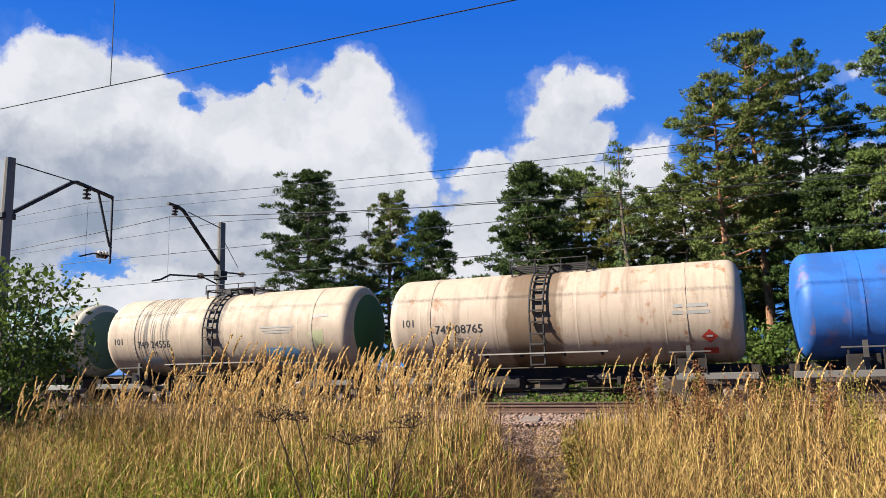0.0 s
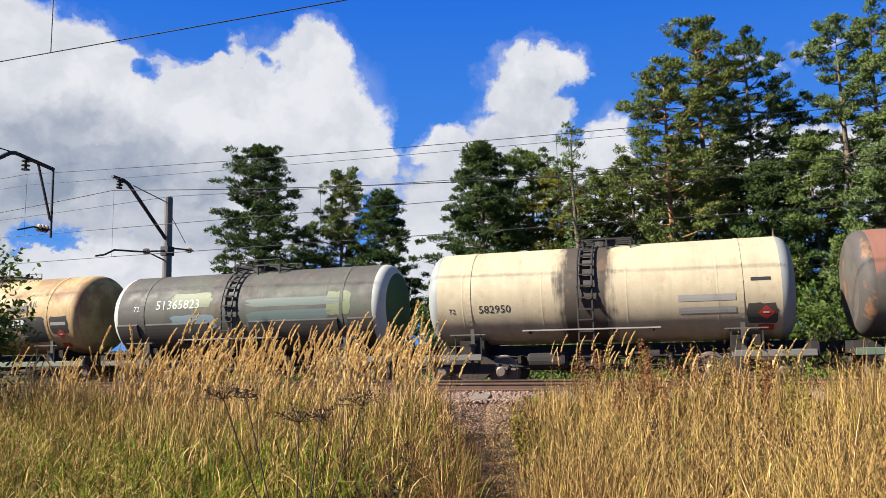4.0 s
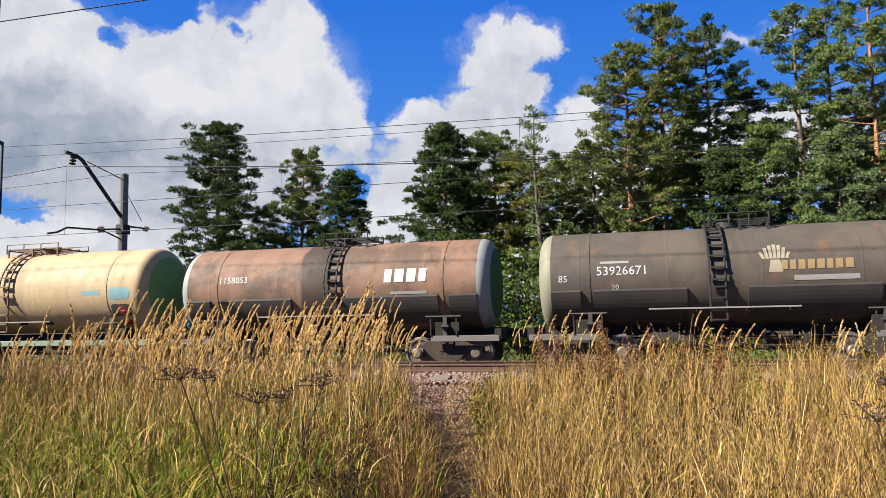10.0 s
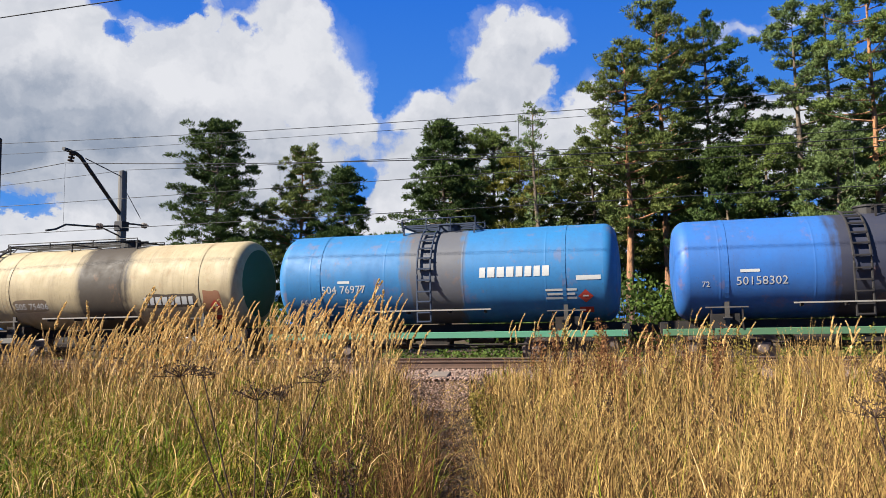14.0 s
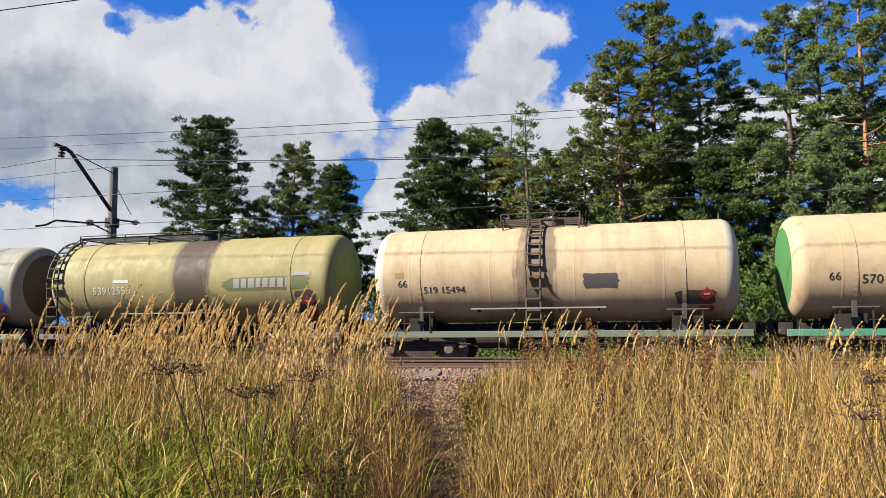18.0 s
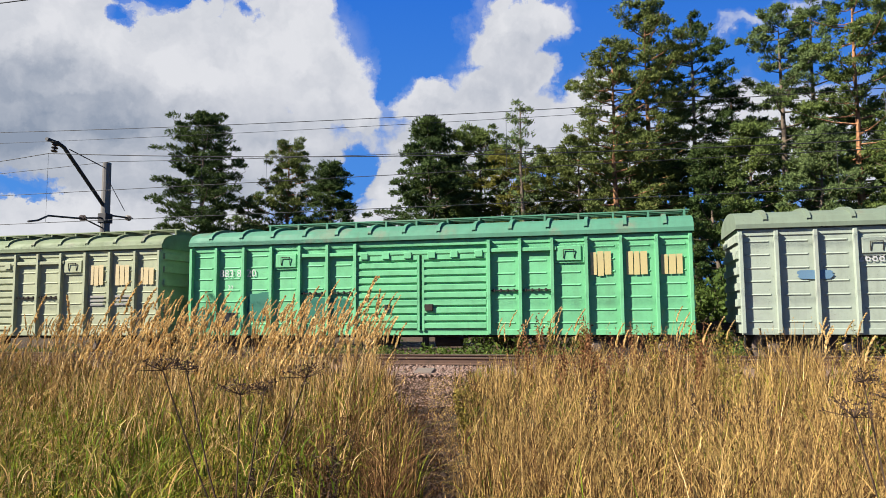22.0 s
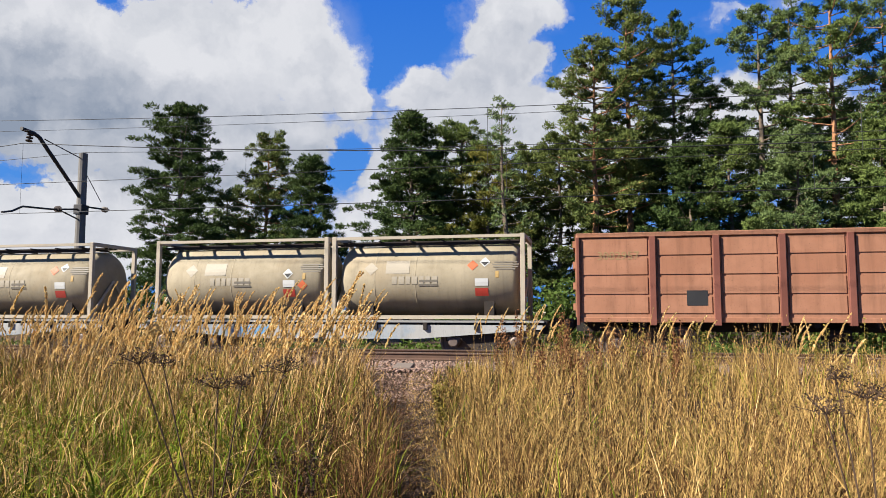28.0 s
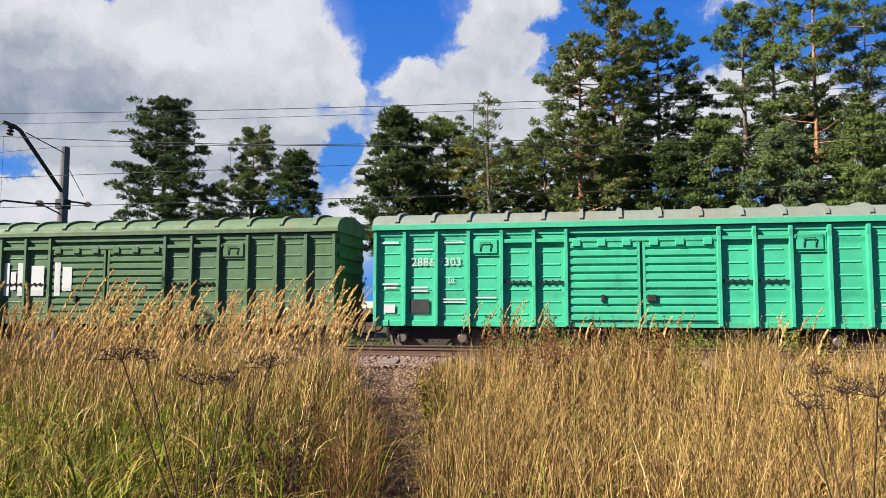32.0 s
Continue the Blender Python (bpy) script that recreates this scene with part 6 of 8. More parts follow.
    dict(label="faded mid-blue tank wagon with white markings", base=(0.10, 0.24, 0.50), alt=(0.06, 0.17, 0.42), alt_amount=0.35, spill=(0.10, 0.12, 0.16), spill_amount=0.6, spill_x=-0.1, spill_w=0.7, streak=0.3, rough=0.42, number=("504 78514", WHITE_P, -3.5, 2.75, 0.27), words=[("66", WHITE_P, -4.6, 2.4, 0.22)], brand=(WHITE_P, 1.0, 2.95, 0.34, 8), bars=[([0.9, 0.7, 0.4], WHITE_P, 3.2, 2.6, 0.06), ([0.6], WHITE_P, 4.1, 2.9, 0.12), ([0.9], WHITE_P, -3.3, 3.1, 0.08)], patches=[("", 3.9, 2.4, 0.8, 0.5, ("pale_blue_scuff", (0.28, 0.38, 0.52)))], walk=(-1.2, 1.1), rail_h=0.24),
    dict(label="sand-coloured tank wagon with ochre patches", base=(0.74, 0.55, 0.33), alt=(0.64, 0.46, 0.26), alt_amount=0.2, spill=(0.22, 0.13, 0.07), spill_amount=0.5, streak=0.25, dark=(0.19, 0.11, 0.05), end=("mid_green_end", (0.09, 0.28, 0.09)), full_sill=True, sill=("sea_green_sill", (0.10, 0.33, 0.20)), number=("570 38036", BLACK_P, -3.7, 2.6, 0.25), words=[("66", BLACK_P, -4.5, 2.7, 0.22)], patches=[("", -3.0, 2.25, 0.8, 0.3, ("ochre_repaint", (0.50, 0.30, 0.07))), ("", 0.2, 2.4, 0.7, 0.5, ("ochre_repaint", (0.50, 0.30, 0.07))), ("", 4.05, 2.35, 0.75, 0.85, ("ochre_repaint", (0.50, 0.30, 0.07)))], brand=(BLACK_P, 1.1, 2.65, 0.30, 8), walk=(-1.2, 1.1), fit=("rusty_cream_fitting", (0.27, 0.165, 0.095))),
    dict(label="cream tank wagon with brown spill and dark scuffs", base=(0.74, 0.56, 0.34), alt=(0.60, 0.44, 0.27), alt_amount=0.3, spill=(0.12, 0.085, 0.065), spill_amount=0.7, spill_w=0.55, streak=0.35, dark=(0.24, 0.15, 0.08), rim=("cream_white_rim", (0.62, 0.56, 0.44)), end=LIGHT_GREEN_END, full_sill=True, sill=("dull_grey_green_sill", (0.20, 0.23, 0.16)), number=("519 15494", BLACK_P, -3.7, 2.55, 0.22), words=[("66", BLACK_P, -4.5, 2.75, 0.22)], patches=[("", 1.05, 2.6, 1.05, 0.45, ("dark_grey_panel", (0.10, 0.095, 0.095))), ("", 3.6, 2.1, 1.1, 0.5, ("dark_scuff_paint", (0.08, 0.07, 0.06))), ("", -4.6, 3.0, 0.3, 0.2, ("ochre_scuff", (0.42, 0.28, 0.10)))], walk=(-1.4, 1.0), fit=("brown_fitting_paint", (0.13, 0.085, 0.06))),
    dict(label="olive-yellow tank wagon with long walkway and brown spill", base=(0.46, 0.39, 0.165), alt=(0.38, 0.33, 0.14), alt_amount=0.2, spill=(0.095, 0.06, 0.045), spill_amount=0.95, spill_x=0.25, spill_w=0.75, streak=0.22, dark=(0.14, 0.11, 0.06), number=("53912556", WHITE_P, -3.45, 2.72, 0.27), words=[("20", WHITE_P, -2.75, 2.4, 0.15)], patches=[("", 1.5, 2.75, 3.1, 0.45, ("olive_green_repaint", (0.17, 0.20, 0.07))), ("", -2.5, 2.35, 0.4, 0.25, ("dull_green_scuff", (0.15, 0.24, 0.13))), ("", 4.0, 2.0, 0.75, 0.9, ("dark_scuff_paint", (0.08, 0.07, 0.06)))], brand=(GREY_P, 1.9, 2.85, 0.30, 8), bars=[([0.6], WHITE_P, -2.65, 3.1, 0.1), ([0.6], GREY_P, 4.0, 3.2, 0.12)], long_walk=True, ladder_x=-5.0),
    dict(label="grey-green tank wagon with blue and rust repaint patches", base=(0.37, 0.38, 0.31), alt=(0.42, 0.29, 0.21), alt_amount=0.35, spill=(0.11, 0.09, 0.085), spill_amount=0.6, spill_w=0.5, streak=0.35, dark=(0.17, 0.12, 0.09), rim=("cream_rust_rim", (0.46, 0.38, 0.27)), end=("dark_brown_end", (0.10, 0.075, 0.05)), full_sill=True, sill=("pale_green_sill", (0.27, 0.36, 0.25)), number=("573 99214", WHITE_P, -3.75, 2.4, 0.22), patches=[("", -4.6, 2.3, 0.4, 0.35, ("strong_blue_repaint", (0.03, 0.12, 0.42))), ("", -3.7, 2.35, 1.3, 0.32, ("strong_blue_repaint", (0.03, 0.12, 0.42))), ("", -0.1, 2.3, 0.55, 0.85, ("strong_blue_repaint", (0.03, 0.12, 0.42))), ("", 3.3, 2.15, 1.5, 1.0, ("strong_blue_repaint", (0.03, 0.12, 0.42)))], brand=(WHITE_P, 0.75, 2.85, 0.30, 8), bars=[([0.9, 0.9, 0.7], GREY_P, 2.2, 2.45, 0.07)], walk=(-1.2, 1.0), rail_h=0.22),
]
BOXES = [
    dict(label="pale grey-green covered wagon with small blue patches", base=(0.40, 0.46, 0.37), alt=(0.44, 0.46, 0.40), roof=(0.255, 0.323, 0.230), patches=[(6.7, 2.0, 0.5, 0.7, ("pale_blue_repaint", (0.16, 0.30, 0.44))), (-6.4, 2.3, 0.9, 0.25, ("pale_blue_repaint", (0.16, 0.30, 0.44)))], words=[("26889321", WHITE_P, -4.9, 2.75, 0.24)], roof_walk=False),
    dict(label="bright green covered wagon with darker patches and orange blocks", base=(0.17, 0.54, 0.26), alt=(0.15, 0.48, 0.24), alt_amount=0.1, roof=(0.111, 0.357, 0.221), patches=[(-5.8, 1.3, 0.9, 0.9, ("deep_teal_repaint", (0.02, 0.20, 0.13))), (-3.9, 1.2, 1.6, 0.8, ("deep_teal_repaint", (0.02, 0.20, 0.13))), (-1.9, 1.1, 3.2, 0.4, ("deep_teal_repaint", (0.02, 0.20, 0.13))), (-7.6, 1.1, 0.5, 0.6, ("deep_teal_repaint", (0.02, 0.20, 0.13)))], words=[("883 8720", WHITE_P, -6.8, 2.7, 0.25), ("20", WHITE_P, -6.5, 2.3, 0.14)], blocks=[(5.05, 2.5, 0.6, 0.72, ("orange_yellow_block", (0.72, 0.60, 0.27))), (6.05, 2.5, 0.6, 0.72, ("orange_yellow_block", (0.72, 0.60, 0.27))), (7.0, 2.5, 0.6, 0.6, ("orange_yellow_block", (0.72, 0.60, 0.27))), (-6.75, 1.05, 0.55, 0.5, ("black_repaint", (0.035, 0.034, 0.034)))]),
    dict(label="faded sage-green covered wagon with cream painted blocks", base=(0.41, 0.44, 0.28), alt=(0.42, 0.42, 0.28), alt_amount=0.15, roof=(0.281, 0.348, 0.187), words=[("2883 3514", WHITE_P, -6.8, 2.65, 0.22)], blocks=[(5.05, 2.5, 0.6, 0.72, ("cream_block", (0.74, 0.60, 0.33))), (6.05, 2.5, 0.6, 0.72, ("cream_block", (0.74, 0.60, 0.33))), (7.0, 2.5, 0.6, 0.6, ("cream_block", (0.74, 0.60, 0.33)))], bars=[([0.6, 0.6, 0.5], GREY_P, 5.1, 2.1, 0.07), ([0.6, 0.5, 0.6], GREY_P, 6.1, 2.1, 0.07)]),
    dict(label="lime green and grey covered wagon with sprayed white blocks", base=(0.522, 0.493, 0.478), alt=(0.413, 0.400, 0.388), alt_amount=0.1, roof=(0.42, 0.40, 0.385), roof_walk=False, lime=True, bars=[([0.7, 0.6, 0.7], WHITE_P, -5.85, 3.1, 0.09)], blocks=[(-7.7, 2.25, 0.62, 0.2, ("grey_blue_repaint", (0.34, 0.38, 0.40))), (-5.8, 1.7, 0.7, 0.5, ("grey_blue_repaint", (0.34, 0.38, 0.40))), ], patches=[(-3.85, 2.3, 0.6, 0.8, ("pale_spray_paint", (0.52, 0.56, 0.46))), (-2.9, 2.1, 0.7, 0.5, ("pale_spray_paint", (0.52, 0.56, 0.46))), (-1.9, 2.2, 1.7, 0.4, ("pale_spray_paint", (0.52, 0.56, 0.46))), (0.6, 2.3, 0.5, 0.5, ("pale_blue_spray", (0.36, 0.55, 0.5)))]),
    dict(label="sage-green covered wagon with yellow painted blocks", base=(0.35, 0.44, 0.24), alt=(0.36, 0.42, 0.26), alt_amount=0.15, roof=(0.238, 0.340, 0.170), words=[("2883 4511", WHITE_P, -6.8, 2.65, 0.22)], blocks=[(5.05, 2.5, 0.6, 0.72, ("orange_yellow_block", (0.72, 0.60, 0.27))), (6.05, 2.5, 0.6, 0.72, ("orange_yellow_block", (0.72, 0.60, 0.27))), (7.0, 2.5, 0.6, 0.6, ("orange_yellow_block", (0.72, 0.60, 0.27)))]),
    dict(label="emerald green covered wagon, freshly painted, grey roof", base=(0.052, 0.510, 0.280), alt=(0.044, 0.420, 0.230), alt_amount=0.1, streak=0.1, roof_edge=True, roof=(0.306, 0.340, 0.281), roof_walk=False, words=[("2886 9303", WHITE_P, -6.7, 2.62, 0.26), ("20", WHITE_P, -5.6, 2.1, 0.16)], bars=[([0.6], WHITE_P, -7.7, 3.3, 0.05500000000000001), ([0.5, 0.4], WHITE_P, -7.6, 2.05, 0.05500000000000001), ([0.5, 0.5], WHITE_P, -6.7, 1.95, 0.05500000000000001), ([0.7, 0.7], WHITE_P, -5.75, 1.6, 0.044000000000000004), ([0.6], WHITE_P, -4.75, 1.65, 0.044000000000000004), ([0.6, 0.5], WHITE_P, 6.2, 1.45, 0.044000000000000004), ([0.6], WHITE_P, -6.65, 3.1, 0.044000000000000004), ([0.6], WHITE_P, -5.7, 3.3, 0.044000000000000004)], blocks=[(-6.75, 1.2, 0.6, 0.42, ("black_repaint", (0.035, 0.034, 0.034))), (-7.55, 1.22, 0.35, 0.25, ("white_marking_paint", (0.72, 0.72, 0.70)))]),
    dict(label="dark green covered wagon with large white blocks", base=(0.090, 0.175, 0.078), alt=(0.08, 0.14, 0.07), alt_amount=0.15, roof=(0.170, 0.264, 0.128), roof_walk=False, blocks=[(-3.88, 1.75, 0.2, 1.1, ("white_marking_paint", (0.72, 0.72, 0.70))), (-3.62, 1.95, 0.2, 0.6, ("white_marking_paint", (0.72, 0.72, 0.70))), (-3.36, 1.75, 0.2, 1.1, ("white_marking_paint", (0.72, 0.72, 0.70))), (-2.85, 1.75, 0.5, 1.0, ("white_marking_paint", (0.72, 0.72, 0.70))), (-1.9, 1.75, 0.22, 1.1, ("white_marking_paint", (0.72, 0.72, 0.70))), (-1.6, 1.9, 0.35, 0.8, ("white_marking_paint", (0.72, 0.72, 0.70)))]),
]
WHITE_TANK = dict(label="white tank wagon with black hatching of rust drips", base=(0.72, 0.67, 0.55), alt=(0.64, 0.55, 0.41), alt_amount=0.2, spill=(0.16, 0.10, 0.06), spill_amount=0.55, spill_w=0.35, streak=0.3, dark=(0.28, 0.17, 0.08), end=("mid_green_end", (0.09, 0.28, 0.09)), full_sill=True, sill=("dull_grey_green_sill", (0.20, 0.23, 0.16)), ladder_x=0.1, number=("77004364", BLACK_P, -3.4, 2.65, 0.27), words=[("66", BLACK_P, -4.55, 2.9, 0.24), ("20", BLACK_P, -2.6, 2.3, 0.14)], patches=[("", 2.0, 1.72, 0.6, 0.3, ("black_repaint", (0.035, 0.034, 0.034)))], bars=[([0.9], YELLOW_P, 2.9, 2.9, 0.06), ([0.7], GREY_P, 4.0, 3.0, 0.12)], walk=(-1.3, 1.1), rail_h=0.24, fit=("rusty_cream_fitting", (0.27, 0.165, 0.095)))

LENGTHS = {"tank": 12.02, "box": 16.97, "gondola": 13.92, "flat": 14.62}
START_X = -5.05            # middle of the second wagon at the start
# couplers are drawn out or pushed in: how far each wagon stands from its even place
SLACK = [0.0, -0.03, -0.05, -0.05, -0.07, -0.14, -0.12, -0.12, -0.14, -0.16, -0.22, -0.43, -0.49, -0.45, -0.36, -0.15, -0.27, -0.31, -0.20, -0.13, -0.14, -0.12, -0.08]
SLACK += [0.02, 0.06, 0.18, 0.16, 0.14, -0.17, 0.14, 0.17, 0.19, 0.21, 0.24]
TRAIN = []                 # (thing, x at the start)


def build_train():
    kinds = ["tank"] * 23 + ["box"] * 5 + ["gondola", "flat", "flat", "tank", "box", "box"]
    even = START_X + 12.02
    ti = bi = fi = 0
    for i, kind in enumerate(kinds):
        if i:
            even -= (LENGTHS[kinds[i - 1]] + LENGTHS[kind]) / 2
        x = even + SLACK[i]
        if kind == "tank":
            ob = build_tank(SPECS[ti] if ti < len(SPECS) else WHITE_TANK, ti)
            ti += 1
        elif kind == "box":
            ob = build_box(BOXES[bi], bi)
            bi += 1
        elif kind == "gondola":
            ob = build_gondola("red-oxide open wagon with ribbed steel sides and dents")
        else:
            ob = build_flat("container flat wagon with a faded blue fish-belly frame", None)
            for q in (-3.08, 3.08):
                c = build_container(ob, x + q, fi % 2, fi)
                TRAIN.append((c, x + q))
                fi += 1
        ob.location = (x, TRACK_Y, RAIL_Z)
        TRAIN.append((ob, x))


build_train()


# ---- trees ----
def leaf_material(name, dark, light, rough=0.65, thin=0.16, pads=0.9):
    """Foliage: tone by clump and by leaf, a little light through it."""
    m, n, l, b = material(name, rough)
    r = n.new("ShaderNodeNewGeometry").outputs["Random Per Island"]
    c = object_coord(n)
    big, clump = noise_node(n, l, c, 0.35, 3), noise_node(n, l, c, pads, 3, 0.6)
    k = maths(n, l, "ADD", maths(n, l, "MULTIPLY", r, 0.45), ramp(n, l, clump, 0.30, 0.68, 0.0, 0.55))
    out = mix(n, l, k, dark, light)
    out = mix(n, l, ramp(n, l, big, 0.40, 0.62, 0.0, 0.4), out, [light[0] * 0.85, light[1] * 0.74, light[2] * 0.6])
    l.new(out, b.inputs["Base Color"])
    b.inputs["Specular IOR Level"].default_value = 0.08
    tr = n.new("ShaderNodeBsdfTranslucent")
    l.new(out, tr.inputs["Color"])
    mx = n.new("ShaderNodeMixShader")
    mx.inputs["Fac"].default_value = thin
    l.new(b.outputs[0], mx.inputs[1])
    l.new(tr.outputs[0], mx.inputs[2])
    l.new(mx.outputs[0], n["Material Output"].inputs["Surface"])
    return m


NEEDLES = leaf_material("dark_pine_needles", (0.016, 0.032, 0.009), (0.070, 0.108, 0.031))
NEEDLES_MID = leaf_material("green_pine_needles", (0.029, 0.051, 0.014), (0.140, 0.188, 0.052))
NEEDLES_BLUE = leaf_material("blue_green_pine_needles", (0.032, 0.054, 0.020), (0.142, 0.196, 0.072))
NEEDLES_WARM = leaf_material("olive_pine_needles", (0.034, 0.051, 0.013), (0.148, 0.182, 0.052))
LEAVES_YELLOW = leaf_material("yellow_green_leaves", (0.075, 0.085, 0.017), (0.215, 0.205, 0.045), thin=0.3)
LEAVES = leaf_material("broad_green_leaves", (0.030, 0.055, 0.012), (0.095, 0.140, 0.03), thin=0.3)


def bark_material(name, low, high, split):
    m, n, l, b = material(name, 0.9)
    c = object_coord(n)
    sep = n.new("ShaderNodeSeparateXYZ")
    l.new(c, sep.inputs[0])
    ridges = noise_node(n, l, c, 1.0, 6, 0.65, (9, 9, 2.2))
    patch = noise_node(n, l, c, 1.3, 4)
    h = maths(n, l, "ADD", sep.outputs[2], maths(n, l, "MULTIPLY", patch, 3.0))
    out = mix(n, l, ramp(n, l, h, split, split + 4.0), low, high)
    out = mix(n, l, ramp(n, l, ridges, 0.45, 0.62, 0.0, 0.75), out, [q * 0.4 for q in low])
    l.new(out, b.inputs["Base Color"])
    bump(n, l, b, ridges, 0.8, 0.05)
    return m


BARK = bark_material("orange_pine_bark", (0.16, 0.10, 0.068), (0.34, 0.17, 0.085), 3.5)
BARK_GREY = bark_material("grey_brown_bark", (0.11, 0.090, 0.070), (0.15, 0.115, 0.085), 4.0)


def tufts(centres, dirs, outward, size, rng, spikes=9, width=0.20):
    """Needle tufts: each a burst of narrow triangles about its direction, lying along the surface of their pad."""
    k = len(centres)
    d = dirs[:, None] * 0.8 + rng.normal(0, 0.55, (k, spikes, 3))
    d /= np.linalg.norm(d, axis=2, keepdims=True) + 1e-6
    s = size[:, None, None] * rng.uniform(0.65, 1.2, (k, spikes, 1))
    side = np.cross(d, outward[:, None] + rng.normal(0, 0.35, (k, spikes, 3)))
    side /= np.linalg.norm(side, axis=2, keepdims=True) + 1e-6
    base = centres[:, None] + rng.normal(0, 0.06, (k, spikes, 3))
    tip = base + d * s
    w = s * width
    v = np.stack([base + side * w, tip, base + d * s * 0.25 - side * w], 2)
    f = np.arange(k * spikes * 3).reshape(-1, 3)
    return v.reshape(-1, 3), f


def build_pine(x, y, height, spread, crown_low, needles, bark, label, seed, lean=0.0, shape="broad", dense=1.0, name="pine_tree", category="tree"):
    """A pine: tapered trunk, limbs with upturned ends, flat pads of needles on them."""
    rng = np.random.default_rng(seed)
    root = tagged(new(name), label, category, group="trees beyond the railway")
    gz = float(ground_height(np.array(x), np.array(y)))
    root.location = (x, y, gz)
    trunk_r = 0.0125 * height + 0.06
    bend_x = rng.normal(0, 0.25, 7).cumsum() * 0.35
    tz = np.linspace(-0.3, height * 0.985, 9)
    tp = [(lean * z / height + (bend_x[min(i, 6)] if i > 1 else 0) * min(1, z / 8), 0.15 * math.sin(z * 0.35 + seed), z) for i, z in enumerate(tz)]
    bm = bmesh.new()
    add_tube(bm, tp, trunk_r, 9, 0.03)
    part("trunk", bm, bark, root, smooth=True)
    px, py = np.array([p[0] for p in tp]), np.array([p[1] for p in tp])
    C, D, S, N = [], [], [], []
    count = int((height - crown_low) * 3.9 * dense) + 8
    for i in range(count):
        u = (i + rng.uniform(0, 1)) / count
        z = crown_low + (height - crown_low) * u ** 0.92
        if shape == "cone":
            reach = spread * (1 - u) ** 0.75 * rng.uniform(0.62, 1.1) + 0.35
            rise = 0.10 + 0.5 * u
        elif shape == "wide":
            reach = spread * (0.30 + 0.75 * (1 - u) ** 0.6) * rng.uniform(0.5, 1.12)
            rise = 0.06 + 0.4 * u
        elif shape == "thin":
            reach = spread * (1 - u) ** 0.6 * rng.uniform(0.4, 1.0) + 0.3
            rise = 0.25
        else:
            reach = spread * (0.42 + 0.62 * math.sin(math.pi * min(1, 0.16 + 0.84 * u ** 0.9)) ** 0.8) * rng.uniform(0.45, 1.12) * (1.0 if u < 0.85 else 0.75)
            rise = 0.12 + 0.35 * u
        a = i * 2.399 + rng.normal(0, 0.35)
        ox, oy = float(np.interp(z, tz, px)), float(np.interp(z, tz, py))
        pts = []
        droop = rng.uniform(-0.12, 0.10)
        for t in (0, 0.35, 0.7, 1.0):
            r = reach * t
            pts.append((ox + r * math.cos(a), oy + r * math.sin(a), z + reach * (rise * t * t + droop * t)))
        part("limb", tube(pts, 0.022 + 0.012 * reach, 4, 0.012), bark, root)
        ends = np.array(pts)
        pads = max(3, int(reach * 2.3))
        for k in range(pads):
            t = 0.38 + 0.66 * (k + rng.uniform(0, 1)) / pads
            c = np.array([np.interp(t, (0, 0.35, 0.7, 1.0), ends[:, q]) for q in range(3)])
            c = c + rng.normal(0, 0.10 * reach + 0.08, 3) * (1, 1, 0.40)
            m = int(rng.integers(15, 26) * {"thin": 0.30, "broad": 1.0}.get(shape, 1.2))
            rad = rng.uniform(0.20, 0.52) * (0.6 + 0.16 * spread) * (0.85 if shape == "broad" else 1.0)
            q = rng.normal(0, 1, (m, 3))
            q = q / (np.linalg.norm(q, axis=1, keepdims=True) + 1e-6) * rng.uniform(0.3, 1, (m, 1)) ** 0.5 * rad * (1, 1, 0.42)
            q[:, 2] = np.abs(q[:, 2]) * 1.2 - 0.1 * rad
            C.append(c + q)
            out = np.array([math.cos(a) * 0.7, math.sin(a) * 0.7, 1.1])
            D.append(np.repeat(out[None] * 0.6, m, 0) + q / rad * 0.7)
            S.append(rng.uniform(0.12, 0.225, m))
            N.append(q / rad + np.array([math.cos(a) * 0.45, math.sin(a) * 0.45, 0.35]))
    v, f = tufts(np.concatenate(C), np.concatenate(D), np.concatenate(N), np.concatenate(S), rng)
    link_mesh("crown", np_mesh("crown", v, f, needles), needles, root)
    return root


def leaf_cloud(rng, centres, count, rad, size, flat=0.8):
    """Small pointed leaves round the centres."""
    k = len(centres) * count
    c = np.repeat(np.asarray(centres), count, 0)
    q = rng.normal(0, 1, (k, 3))
    q = q / (np.linalg.norm(q, axis=1, keepdims=True) + 1e-6) * rng.uniform(0.25, 1, (k, 1)) ** 0.5 * rad * (1, 1, flat)
    c = c + q
    d = rng.normal(0, 1, (k, 3)) + (0, 0, -0.3)
    d /= np.linalg.norm(d, axis=1, keepdims=True)
    s = np.cross(d, rng.normal(0, 1, (k, 3)))
    s /= np.linalg.norm(s, axis=1, keepdims=True) + 1e-6
    L = size * rng.uniform(0.6, 1.25, (k, 1))
    v = np.stack([c, c + d * L * 0.5 + s * L * 0.27, c + d * L, c + d * L * 0.5 - s * L * 0.27], 1)
    return v.reshape(-1, 3), np.arange(k * 4).reshape(-1, 4)


